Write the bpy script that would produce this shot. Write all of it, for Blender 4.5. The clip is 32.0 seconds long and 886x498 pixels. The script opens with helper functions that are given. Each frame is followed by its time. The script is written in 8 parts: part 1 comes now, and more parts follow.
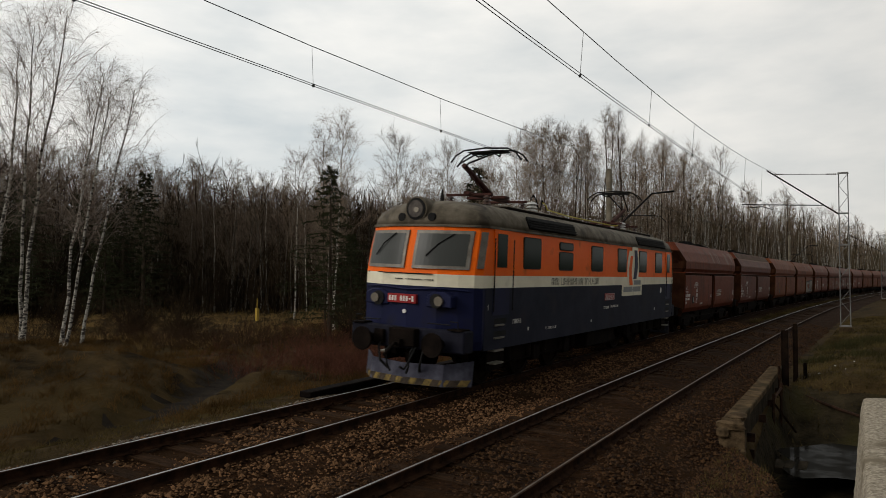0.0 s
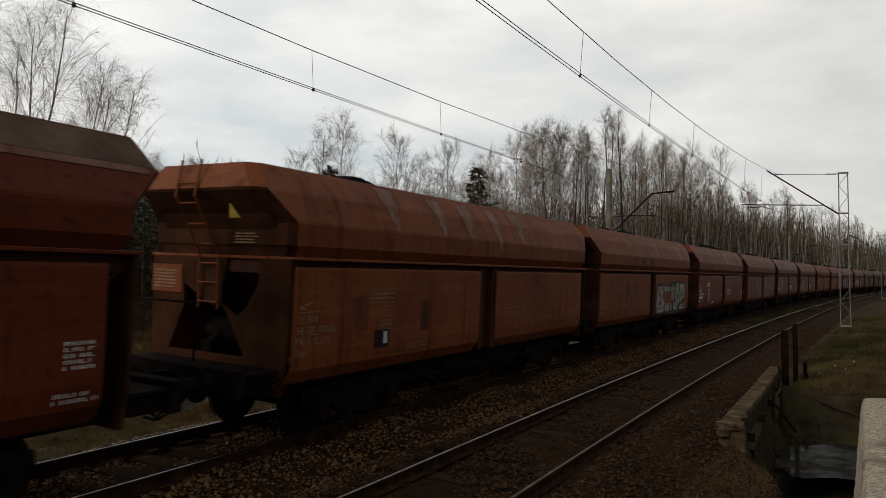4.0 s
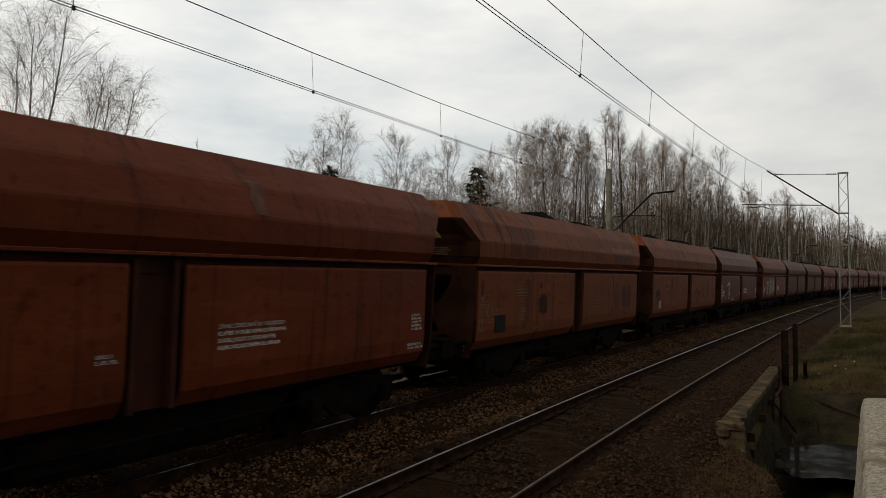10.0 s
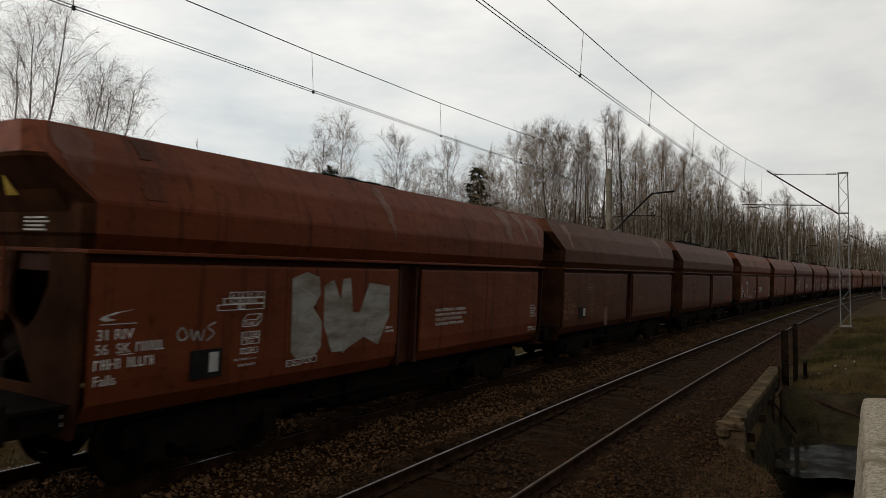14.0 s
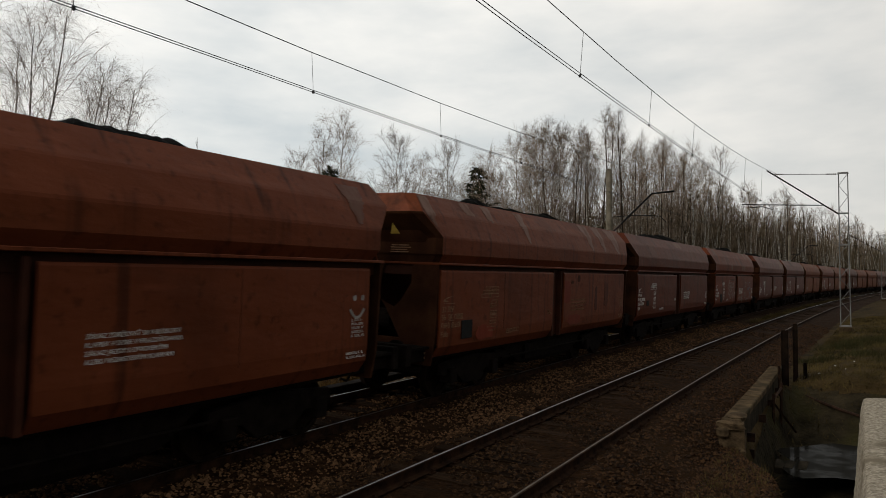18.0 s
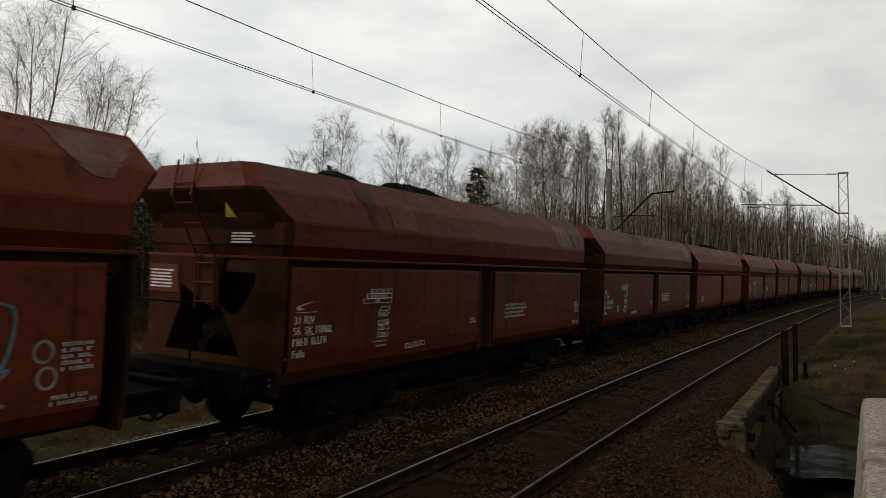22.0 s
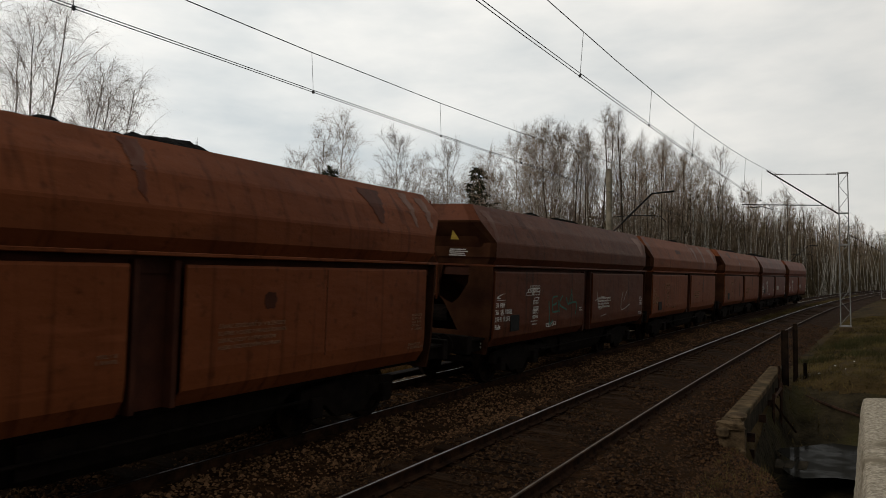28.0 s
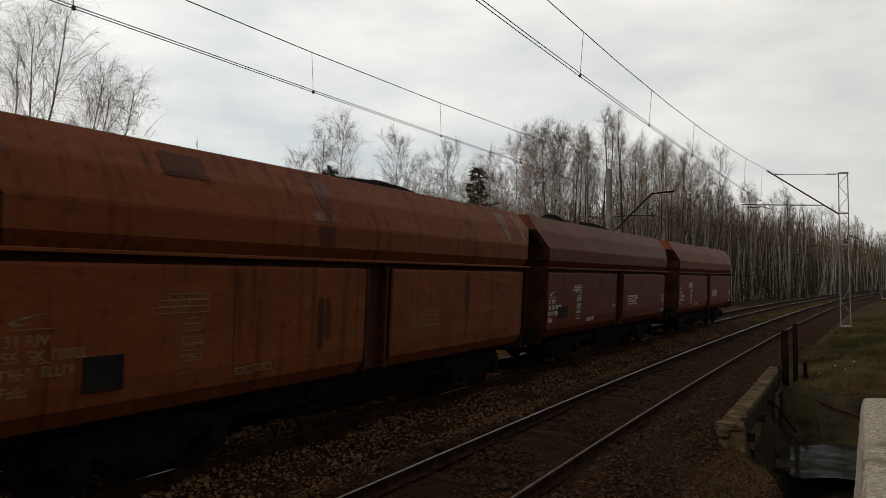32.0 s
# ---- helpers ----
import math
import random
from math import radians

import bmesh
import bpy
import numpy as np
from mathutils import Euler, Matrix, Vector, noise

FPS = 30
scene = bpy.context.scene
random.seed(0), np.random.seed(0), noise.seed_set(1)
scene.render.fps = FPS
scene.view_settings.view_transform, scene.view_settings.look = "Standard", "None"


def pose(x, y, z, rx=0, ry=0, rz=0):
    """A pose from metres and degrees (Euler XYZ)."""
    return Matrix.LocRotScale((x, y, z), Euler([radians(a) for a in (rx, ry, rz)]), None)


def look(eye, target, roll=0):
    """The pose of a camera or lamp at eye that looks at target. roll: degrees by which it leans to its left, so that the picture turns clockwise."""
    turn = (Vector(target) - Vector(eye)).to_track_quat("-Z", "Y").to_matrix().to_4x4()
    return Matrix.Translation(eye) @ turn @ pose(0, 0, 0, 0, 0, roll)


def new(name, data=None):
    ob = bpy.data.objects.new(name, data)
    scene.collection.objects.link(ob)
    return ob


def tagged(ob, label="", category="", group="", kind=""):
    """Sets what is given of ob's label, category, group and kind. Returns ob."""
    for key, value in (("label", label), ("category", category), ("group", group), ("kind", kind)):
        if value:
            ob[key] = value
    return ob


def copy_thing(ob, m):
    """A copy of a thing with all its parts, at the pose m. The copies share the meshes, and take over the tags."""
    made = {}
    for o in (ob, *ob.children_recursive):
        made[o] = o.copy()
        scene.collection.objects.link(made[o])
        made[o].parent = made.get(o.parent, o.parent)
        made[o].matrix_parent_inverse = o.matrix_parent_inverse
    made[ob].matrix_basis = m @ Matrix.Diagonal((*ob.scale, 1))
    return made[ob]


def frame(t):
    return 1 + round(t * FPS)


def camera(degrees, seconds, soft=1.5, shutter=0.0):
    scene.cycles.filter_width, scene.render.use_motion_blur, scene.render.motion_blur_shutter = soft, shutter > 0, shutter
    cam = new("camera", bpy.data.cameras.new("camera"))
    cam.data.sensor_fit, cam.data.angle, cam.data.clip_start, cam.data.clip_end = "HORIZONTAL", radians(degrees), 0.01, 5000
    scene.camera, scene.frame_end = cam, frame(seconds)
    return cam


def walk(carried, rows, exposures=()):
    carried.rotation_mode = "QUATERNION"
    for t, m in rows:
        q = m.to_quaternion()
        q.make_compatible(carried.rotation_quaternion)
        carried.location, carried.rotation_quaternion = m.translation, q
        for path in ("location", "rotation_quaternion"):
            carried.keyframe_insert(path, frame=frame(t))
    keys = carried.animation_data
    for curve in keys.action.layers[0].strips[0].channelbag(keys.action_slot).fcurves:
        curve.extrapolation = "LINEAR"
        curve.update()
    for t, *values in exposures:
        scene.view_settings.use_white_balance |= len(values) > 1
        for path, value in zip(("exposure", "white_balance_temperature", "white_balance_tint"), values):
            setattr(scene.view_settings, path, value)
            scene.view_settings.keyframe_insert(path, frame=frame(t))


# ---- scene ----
cam = camera(65.02, 32.0, soft=0.8, shutter=0.12)
EYE = (0.0, 0.0, 2.375)
YAW, PITCH, ROLL = -0.5077, 0.0402, 0.28
AIM = (EYE[0] + math.sin(YAW) * math.cos(PITCH), EYE[1] + math.cos(YAW) * math.cos(PITCH), EYE[2] + math.sin(PITCH))
walk(cam, [(0, look(EYE, AIM, ROLL)), (32, look(EYE, AIM, ROLL))], exposures=[(0, 0.0), (32, 0.0)])

# ---- light ----
SUN_EL, SUN_AZ = 27.0, -145.0  # degrees; azimuth clockwise from +Y
world = bpy.data.worlds.new("overcast_sky")
scene.world = world
world.use_nodes = True
wn, wl = world.node_tree.nodes, world.node_tree.links
for n in list(wn):
    wn.remove(n)
w_out = wn.new("ShaderNodeOutputWorld")
w_bg = wn.new("ShaderNodeBackground")
sky = wn.new("ShaderNodeTexSky")
sky.sky_type, sky.sun_disc = "NISHITA", False
sky.sun_elevation, sky.sun_rotation = radians(SUN_EL), radians(SUN_AZ)
sky.air_density, sky.dust_density, sky.ozone_density = 1.0, 2.0, 1.0
w_co = wn.new("ShaderNodeTexCoord")
w_map = wn.new("ShaderNodeMapping")
w_map.inputs["Scale"].default_value = (1.0, 1.0, 3.2)
w_map.inputs["Rotation"].default_value = (0.1, 0.25, 0.6)
w_noise = wn.new("ShaderNodeTexNoise")
w_noise.inputs["Scale"].default_value, w_noise.inputs["Detail"].default_value, w_noise.inputs["Roughness"].default_value = 1.5, 7.0, 0.52
w_ramp = wn.new("ShaderNodeValToRGB")
w_ramp.color_ramp.elements[0].position, w_ramp.color_ramp.elements[0].color = 0.37, (5.5, 5.95, 6.1, 1)
w_ramp.color_ramp.elements[1].position, w_ramp.color_ramp.elements[1].color = 0.60, (9.95, 9.65, 9.05, 1)
w_mix = wn.new("ShaderNodeMixRGB")
w_mix.inputs["Fac"].default_value = 0.94
w_bg.inputs["Strength"].default_value = 0.0885
wl.new(w_co.outputs["Generated"], w_map.inputs["Vector"])
wl.new(w_map.outputs["Vector"], w_noise.inputs["Vector"])
wl.new(w_noise.outputs["Fac"], w_ramp.inputs["Fac"])
wl.new(sky.outputs["Color"], w_mix.inputs[1])
wl.new(w_ramp.outputs["Color"], w_mix.inputs[2])
# thinner cloud on the hidden sun's side, thicker on the other
w_dot = wn.new("ShaderNodeVectorMath")
w_dot.operation = "DOT_PRODUCT"
az0, el0 = radians(-84.0), radians(20.0)
w_dot.inputs[1].default_value = (math.sin(az0) * math.cos(el0), math.cos(az0) * math.cos(el0), math.sin(el0))
w_rng = wn.new("ShaderNodeMapRange")
w_rng.interpolation_type = "SMOOTHSTEP"
w_rng.inputs["From Min"].default_value, w_rng.inputs["From Max"].default_value = -1.2, 1.0
w_rng.inputs["To Min"].default_value, w_rng.inputs["To Max"].default_value = 0.27, 1.30
w_mul = wn.new("ShaderNodeMixRGB")
w_mul.blend_type = "MULTIPLY"
w_mul.inputs["Fac"].default_value = 1.0
wl.new(w_co.outputs["Generated"], w_dot.inputs[0])
wl.new(w_dot.outputs["Value"], w_rng.inputs["Value"])
wl.new(w_mix.outputs["Color"], w_mul.inputs[1])
wl.new(w_rng.outputs["Result"], w_mul.inputs[2])
wl.new(w_mul.outputs["Color"], w_bg.inputs["Color"])
wl.new(w_bg.outputs["Background"], w_out.inputs["Surface"])
sun_data = bpy.data.lights.new("sun", "SUN")
sun_data.energy, sun_data.angle, sun_data.color = 1.05, radians(24), (1.0, 0.95, 0.88)
sun = new("sun", sun_data)
az, el = radians(SUN_AZ), radians(SUN_EL)
sun.matrix_world = look((0, 0, 60), (-60 * math.sin(az) * math.cos(el), -60 * math.cos(az) * math.cos(el), 60 - 60 * math.sin(el)))

# ---- materials ----
def mat(name, dark, light, scale=4.0, rough=0.85, metal=0.0, bump=0.3, fine=60.0, spread=(0.35, 0.68), tint=None, tint_at=(0.55, 0.7), tint_scale=1.2, stretch=(1, 1, 1), hue=0.0):
    """Two-scale noise paint: dark to light, a second stain colour, fine bump, a little variety between objects."""
    m = bpy.data.materials.new(name)
    m.use_nodes = True
    nt = m.node_tree
    n, l = nt.nodes, nt.links
    b = n["Principled BSDF"]
    b.inputs["Roughness"].default_value, b.inputs["Metallic"].default_value = rough, metal
    b.inputs["Specular IOR Level"].default_value = 0.03 if rough > 0.84 else (0.10 if rough > 0.49 else 0.35)
    co = n.new("ShaderNodeTexCoord")
    mp = n.new("ShaderNodeMapping")
    mp.inputs["Scale"].default_value = stretch
    l.new(co.outputs["Object"], mp.inputs["Vector"])
    a = n.new("ShaderNodeTexNoise")
    a.inputs["Scale"].default_value, a.inputs["Detail"].default_value, a.inputs["Roughness"].default_value = scale, 8.0, 0.62
    l.new(mp.outputs["Vector"], a.inputs["Vector"])
    r = n.new("ShaderNodeValToRGB")
    r.color_ramp.elements[0].position, r.color_ramp.elements[0].color = spread[0], (*dark, 1)
    r.color_ramp.elements[1].position, r.color_ramp.elements[1].color = spread[1], (*light, 1)
    l.new(a.outputs["Fac"], r.inputs["Fac"])
    last = r.outputs["Color"]
    if tint:
        t = n.new("ShaderNodeTexNoise")
        t.inputs["Scale"].default_value, t.inputs["Detail"].default_value = tint_scale, 5.0
        l.new(mp.outputs["Vector"], t.inputs["Vector"])
        k = n.new("ShaderNodeMapRange")
        k.inputs["From Min"].default_value, k.inputs["From Max"].default_value = tint_at
        l.new(t.outputs["Fac"], k.inputs["Value"])
        x = n.new("ShaderNodeMixRGB")
        x.inputs[2].default_value = (*tint, 1)
        l.new(k.outputs["Result"], x.inputs["Fac"])
        l.new(last, x.inputs[1])
        last = x.outputs["Color"]
    if hue:
        oi = n.new("ShaderNodeObjectInfo")
        k2 = n.new("ShaderNodeMapRange")
        k2.inputs["To Min"].default_value, k2.inputs["To Max"].default_value = 1 - hue, 1 + hue
        l.new(oi.outputs["Random"], k2.inputs["Value"])
        hs = n.new("ShaderNodeHueSaturation")
        l.new(k2.outputs["Result"], hs.inputs["Value"])
        l.new(last, hs.inputs["Color"])
        last = hs.outputs["Color"]
    l.new(last, b.inputs["Base Color"])
    if bump:
        f = n.new("ShaderNodeTexNoise")
        f.inputs["Scale"].default_value, f.inputs["Detail"].default_value = fine, 4.0
        l.new(co.outputs["Object"], f.inputs["Vector"])
        bp = n.new("ShaderNodeBump")
        bp.inputs["Strength"].default_value, bp.inputs["Distance"].default_value = bump, 0.6 / fine
        l.new(f.outputs["Fac"], bp.inputs["Height"])
        l.new(bp.outputs["Normal"], b.inputs["Normal"])
    return m


M = {}
M["ground"] = mat("ground_soil", (0.010, 0.0066, 0.0028), (0.058, 0.037, 0.0145), 0.9, 0.95, 0, 0.9, 7, tint=(0.036, 0.024, 0.008), tint_scale=0.15, tint_at=(0.48, 0.66))
M["ballast"] = mat("ballast_bed", (0.007, 0.003, 0.0012), (0.034, 0.0155, 0.0062), 9, 0.95, 0, 1.0, 16, tint=(0.020, 0.010, 0.004), tint_scale=0.5, tint_at=(0.48, 0.7))
M["stone"] = mat("ballast_stone", (0.022, 0.014, 0.009), (0.085, 0.056, 0.036), 6, 0.9, 0, 0.4, 50)
sn, sk = M["stone"].node_tree.nodes, M["stone"].node_tree.links
geo = sn.new("ShaderNodeNewGeometry")
sr_ = sn.new("ShaderNodeValToRGB")
sr_.color_ramp.elements[0].color, sr_.color_ramp.elements[1].color = (0.011, 0.0055, 0.0026, 1), (0.165, 0.089, 0.044, 1)
sr_.color_ramp.elements[1].position = 0.9
sk.new(geo.outputs["Random Per Island"], sr_.inputs["Fac"])
sk.new(sr_.outputs["Color"], sn["Principled BSDF"].inputs["Base Color"])
M["rail_side"] = mat("rusty_rail_steel", (0.010, 0.005, 0.003), (0.040, 0.019, 0.010), 6, 0.88, 0.0, 0.3, 60)
M["rail_top"] = mat("worn_rail_head", (0.24, 0.235, 0.23), (0.36, 0.355, 0.345), 3, 0.30, 1.0, 0.05, 80)
M["rail_top_dull"] = mat("dull_rail_head", (0.05, 0.036, 0.025), (0.11, 0.085, 0.062), 3, 0.5, 0.5, 0.1, 80)
M["sleeper"] = mat("tarred_wood_sleeper", (0.010, 0.0052, 0.0026), (0.040, 0.0215, 0.0110), 3, 0.9, 0, 0.6, 30, stretch=(1, 8, 8), hue=0.4)
M["concrete"] = mat("weathered_concrete", (0.030, 0.020, 0.010), (0.112, 0.075, 0.040), 3.5, 0.9, 0, 0.7, 40, tint=(0.034, 0.026, 0.014), tint_scale=1.8)
M["concrete_pale"] = mat("pale_rough_concrete", (0.135, 0.113, 0.082), (0.40, 0.345, 0.265), 34, 0.92, 0, 1.0, 30, tint=(0.15, 0.122, 0.085), tint_scale=2.2)
# Concrete darkened to carry the shade of the parapet's unlit side.
M["dark_concrete"] = mat("darkened_concrete", (0.010, 0.008, 0.005), (0.050, 0.038, 0.025), 2.5, 0.95, 0, 0.7, 40)
M["tan_concrete"] = mat("tan_concrete", (0.085, 0.072, 0.052), (0.165, 0.143, 0.108), 2, 0.9, 0, 0.4, 40)
M["galv"] = mat("galvanised_mast_steel", (0.13, 0.125, 0.12), (0.24, 0.235, 0.225), 3, 0.6, 0.3, 0.2, 60)
M["wire"] = mat("dark_copper_wire", (0.012, 0.012, 0.012), (0.03, 0.03, 0.028), 3, 0.6, 0.4, 0, 60)
M["insulator"] = mat("brown_porcelain", (0.03, 0.015, 0.01), (0.06, 0.03, 0.02), 3, 0.3, 0, 0, 60)
M["porcelain"] = mat("white_porcelain", (0.35, 0.35, 0.33), (0.55, 0.55, 0.52), 3, 0.35, 0, 0, 60)
M["rust"] = mat("rusty_steel_post", (0.012, 0.008, 0.006), (0.05, 0.026, 0.016), 7, 0.85, 0.2, 0.4, 50)
M["water"] = mat("stream_water", (0.008, 0.008, 0.008), (0.030, 0.030, 0.028), 3, 0.16, 0, 0.25, 5, stretch=(3, 0.6, 1))
M["water"].node_tree.nodes["Principled BSDF"].inputs["Specular IOR Level"].default_value = 0.07
wt = M["water"].node_tree
# muddy water: a weak mirror over a dark body, dulled by floating scum
wg, wd, wm, wx = wt.nodes.new("ShaderNodeBsdfGlossy"), wt.nodes.new("ShaderNodeBsdfDiffuse"), wt.nodes.new("ShaderNodeMixShader"), wt.nodes.new("ShaderNodeTexNoise")
wg.inputs["Roughness"].default_value = 0.07
wd.inputs["Color"].default_value = (0.012, 0.011, 0.009, 1)
wx.inputs["Scale"].default_value, wx.inputs["Detail"].default_value = 2.2, 4.0
wr_ = wt.nodes.new("ShaderNodeMapRange")
wr_.inputs["From Min"].default_value, wr_.inputs["From Max"].default_value = 0.42, 0.62
wr_.inputs["To Min"].default_value, wr_.inputs["To Max"].default_value = 0.010, 0.045
wc_ = wt.nodes.new("ShaderNodeTexCoord")
wt.links.new(wc_.outputs["Object"], wx.inputs["Vector"])
wt.links.new(wx.outputs["Fac"], wr_.inputs["Value"])
wt.links.new(wr_.outputs["Result"], wm.inputs["Fac"])
wt.links.new(wd.outputs["BSDF"], wm.inputs[1])
wt.links.new(wg.outputs["BSDF"], wm.inputs[2])
wt.links.new(wm.outputs["Shader"], wt.nodes["Material Output"].inputs["Surface"])
M["mud"] = mat("wet_black_mud", (0.008, 0.0062, 0.0032), (0.036, 0.027, 0.0145), 2.5, 0.86, 0, 1.0, 9, tint=(0.030, 0.025, 0.009), tint_scale=0.8, tint_at=(0.52, 0.7))
M["spall"] = mat("broken_brown_concrete", (0.034, 0.022, 0.012), (0.125, 0.085, 0.047), 5, 0.92, 0, 1.0, 20, tint=(0.03, 0.022, 0.014), tint_scale=3)
M["dirt"] = mat("dirt_track", (0.008, 0.006, 0.0045), (0.030, 0.0235, 0.017), 1.2, 0.95, 0, 0.6, 20)
M["under"] = mat("grimy_underframe", (0.004, 0.003, 0.0025), (0.013, 0.009, 0.007), 4, 0.88, 0.0, 0.4, 40)
M["wheel"] = mat("brake_dusted_wheel", (0.006, 0.004, 0.003), (0.018, 0.011, 0.007), 5, 0.85, 0.0, 0.2, 50)
M["coal"] = mat("black_coal", (0.002, 0.002, 0.002), (0.012, 0.011, 0.010), 8, 0.9, 0, 1.0, 14)
M["mark"] = mat("white_stencil_paint", (0.42, 0.40, 0.37), (0.70, 0.67, 0.62), 9, 0.8, 0, 0, 60, hue=0.2)
M["yellow"] = mat("yellow_sign_paint", (0.40, 0.26, 0.04), (0.55, 0.38, 0.08), 6, 0.7, 0, 0, 60)
M["red_plate"] = mat("red_number_plate", (0.22, 0.016, 0.018), (0.30, 0.025, 0.025), 4, 0.5, 0, 0, 60)
M["black"] = mat("matt_black_paint", (0.006, 0.006, 0.006), (0.016, 0.015, 0.014), 4, 0.7, 0, 0.1, 60)
M["orange"] = mat("orange_loco_paint", (0.80, 0.118, 0.004), (0.88, 0.145, 0.006), 1.2, 0.5, 0, 0.05, 60, tint=(0.30, 0.06, 0.008), tint_scale=2.4, tint_at=(0.6, 0.85))
M["cream"] = mat("cream_loco_band", (0.66, 0.60, 0.45), (0.80, 0.74, 0.58), 1.5, 0.55, 0, 0.05, 60, tint=(0.45, 0.39, 0.28), tint_scale=2.0, tint_at=(0.6, 0.85))
M["blue"] = mat("dark_blue_loco_paint", (0.006, 0.008, 0.030), (0.010, 0.012, 0.045), 1.5, 0.5, 0, 0.05, 60, tint=(0.010, 0.010, 0.018), tint_scale=1.5)
M["roof"] = mat("sooty_grey_roof", (0.068, 0.055, 0.038), (0.16, 0.137, 0.102), 2.5, 0.7, 0.0, 0.2, 40, tint=(0.040, 0.032, 0.025), tint_scale=1.6)
# Greyer version of the loco blue, for the lower sides only.
M["skirt"] = mat("greyer_blue_paint", (0.010, 0.011, 0.020), (0.019, 0.021, 0.034), 1.5, 0.7, 0, 0.05, 60, tint=(0.020, 0.019, 0.026), tint_scale=1.2)
M["frame_grey"] = mat("grey_window_frame", (0.13, 0.115, 0.095), (0.22, 0.198, 0.168), 5, 0.5, 0.3, 0.05, 60)
M["logo_orange"] = mat("logo_orange", (0.78, 0.115, 0.006), (0.86, 0.14, 0.010), 3, 0.5, 0, 0, 60)
M["logo_grey"] = mat("logo_grey", (0.22, 0.22, 0.21), (0.28, 0.28, 0.27), 3, 0.5, 0, 0, 60)
M["panto"] = mat("rusty_pantograph", (0.03, 0.012, 0.01), (0.075, 0.03, 0.022), 6, 0.7, 0.2, 0.1, 60)
M["lime"] = mat("yellow_busbar_paint", (0.30, 0.24, 0.03), (0.42, 0.34, 0.05), 3, 0.55, 0, 0, 60)
M["bark"] = mat("dark_bark", (0.026, 0.019, 0.013), (0.080, 0.060, 0.043), 5, 0.95, 0, 0.8, 25, stretch=(1, 1, 0.3), hue=0.3)
M["twig"] = mat("brown_twig", (0.130, 0.094, 0.066), (0.28, 0.215, 0.160), 2, 0.9, 0, 0, 30, hue=0.35)
M["twig_pale"] = mat("grey_birch_twig", (0.16, 0.125, 0.10), (0.29, 0.24, 0.20), 2, 0.9, 0, 0, 30, hue=0.2)
# Dim and lit twig colours: the wood's uneven light is put into them.
M["twig_far"] = mat("dim_twigs", (0.016, 0.011, 0.0062), (0.060, 0.041, 0.024), 0.3, 0.95, 0, 0, 30)
M["twig_edge"] = mat("lit_twigs", (0.040, 0.030, 0.017), (0.155, 0.118, 0.068), 0.3, 0.95, 0, 0, 30)
M["tuft"] = mat("dark_green_tuft", (0.018, 0.017, 0.006), (0.078, 0.071, 0.028), 1.2, 0.95, 0, 0, 30)
M["needle"] = mat("dark_needles", (0.018, 0.020, 0.010), (0.052, 0.054, 0.026), 3, 0.9, 0, 0, 30, hue=0.3)
M["grass"] = mat("dry_winter_grass", (0.022, 0.0115, 0.0036), (0.150, 0.085, 0.027), 0.5, 0.95, 0, 0, 30)
M["straw"] = mat("bleached_straw", (0.11, 0.070, 0.025), (0.36, 0.24, 0.10), 0.25, 0.95, 0, 0, 30)
M["grass_green"] = mat("green_turf", (0.020, 0.0145, 0.0055), (0.150, 0.109, 0.041), 0.9, 0.95, 0, 0, 30)
M["bramble"] = mat("red_brown_bramble", (0.046, 0.018, 0.011), (0.125, 0.052, 0.033), 1.0, 0.9, 0, 0, 30)
M["scrub"] = mat("dark_brown_scrub", (0.020, 0.011, 0.006), (0.075, 0.043, 0.024), 1.0, 0.95, 0, 0, 30)
M["litter"] = mat("pale_litter", (0.35, 0.34, 0.33), (0.5, 0.49, 0.47), 8, 0.7, 0, 0, 30)

# birch bark: white with dark lenticels
bb = mat("white_birch_bark", (0.045, 0.040, 0.035), (0.35, 0.325, 0.28), 6, 0.88, 0, 0.4, 30, spread=(0.45, 0.53), stretch=(0.6, 0.6, 1.6), hue=0.15)
M["birch_far"] = mat("grey_birch_bark", (0.07, 0.060, 0.048), (0.50, 0.46, 0.39), 4, 0.9, 0, 0.3, 30, spread=(0.42, 0.56), stretch=(0.6, 0.6, 1.4), hue=0.35)
# Darker copy of the birch bark, for the left stems and deep trunks.
M["alder"] = mat("dark_birch_bark", (0.035, 0.029, 0.022), (0.15, 0.130, 0.105), 4, 0.9, 0, 0.3, 30, spread=(0.42, 0.60), stretch=(0.6, 0.6, 1.4))
M["birch"] = bb

glass = bpy.data.materials.new("dusty_cab_glass")
glass.use_nodes = True
gb = glass.node_tree.nodes["Principled BSDF"]
gb.inputs["Base Color"].default_value, gb.inputs["Roughness"].default_value = (0.018, 0.027, 0.021, 1), 0.12
gb.inputs["Specular IOR Level"].default_value = 0.05
M["glass"] = glass
lampglass = bpy.data.materials.new("headlamp_lens")
lampglass.use_nodes = True
lb = lampglass.node_tree.nodes["Principled BSDF"]
lb.inputs["Base Color"].default_value, lb.inputs["Roughness"].default_value, lb.inputs["Metallic"].default_value = (0.20, 0.175, 0.14, 1), 0.2, 0.6
M["lens"] = lampglass
wsg = bpy.data.materials.new("dusty_windscreen_glass")
wsg.use_nodes = True
wb = wsg.node_tree.nodes["Principled BSDF"]
wb.inputs["Base Color"].default_value, wb.inputs["Roughness"].default_value = (0.045, 0.047, 0.043, 1), 0.28
wb.inputs["Specular IOR Level"].default_value, wb.inputs["IOR"].default_value = 0.20, 1.45
M["glass_front"] = wsg

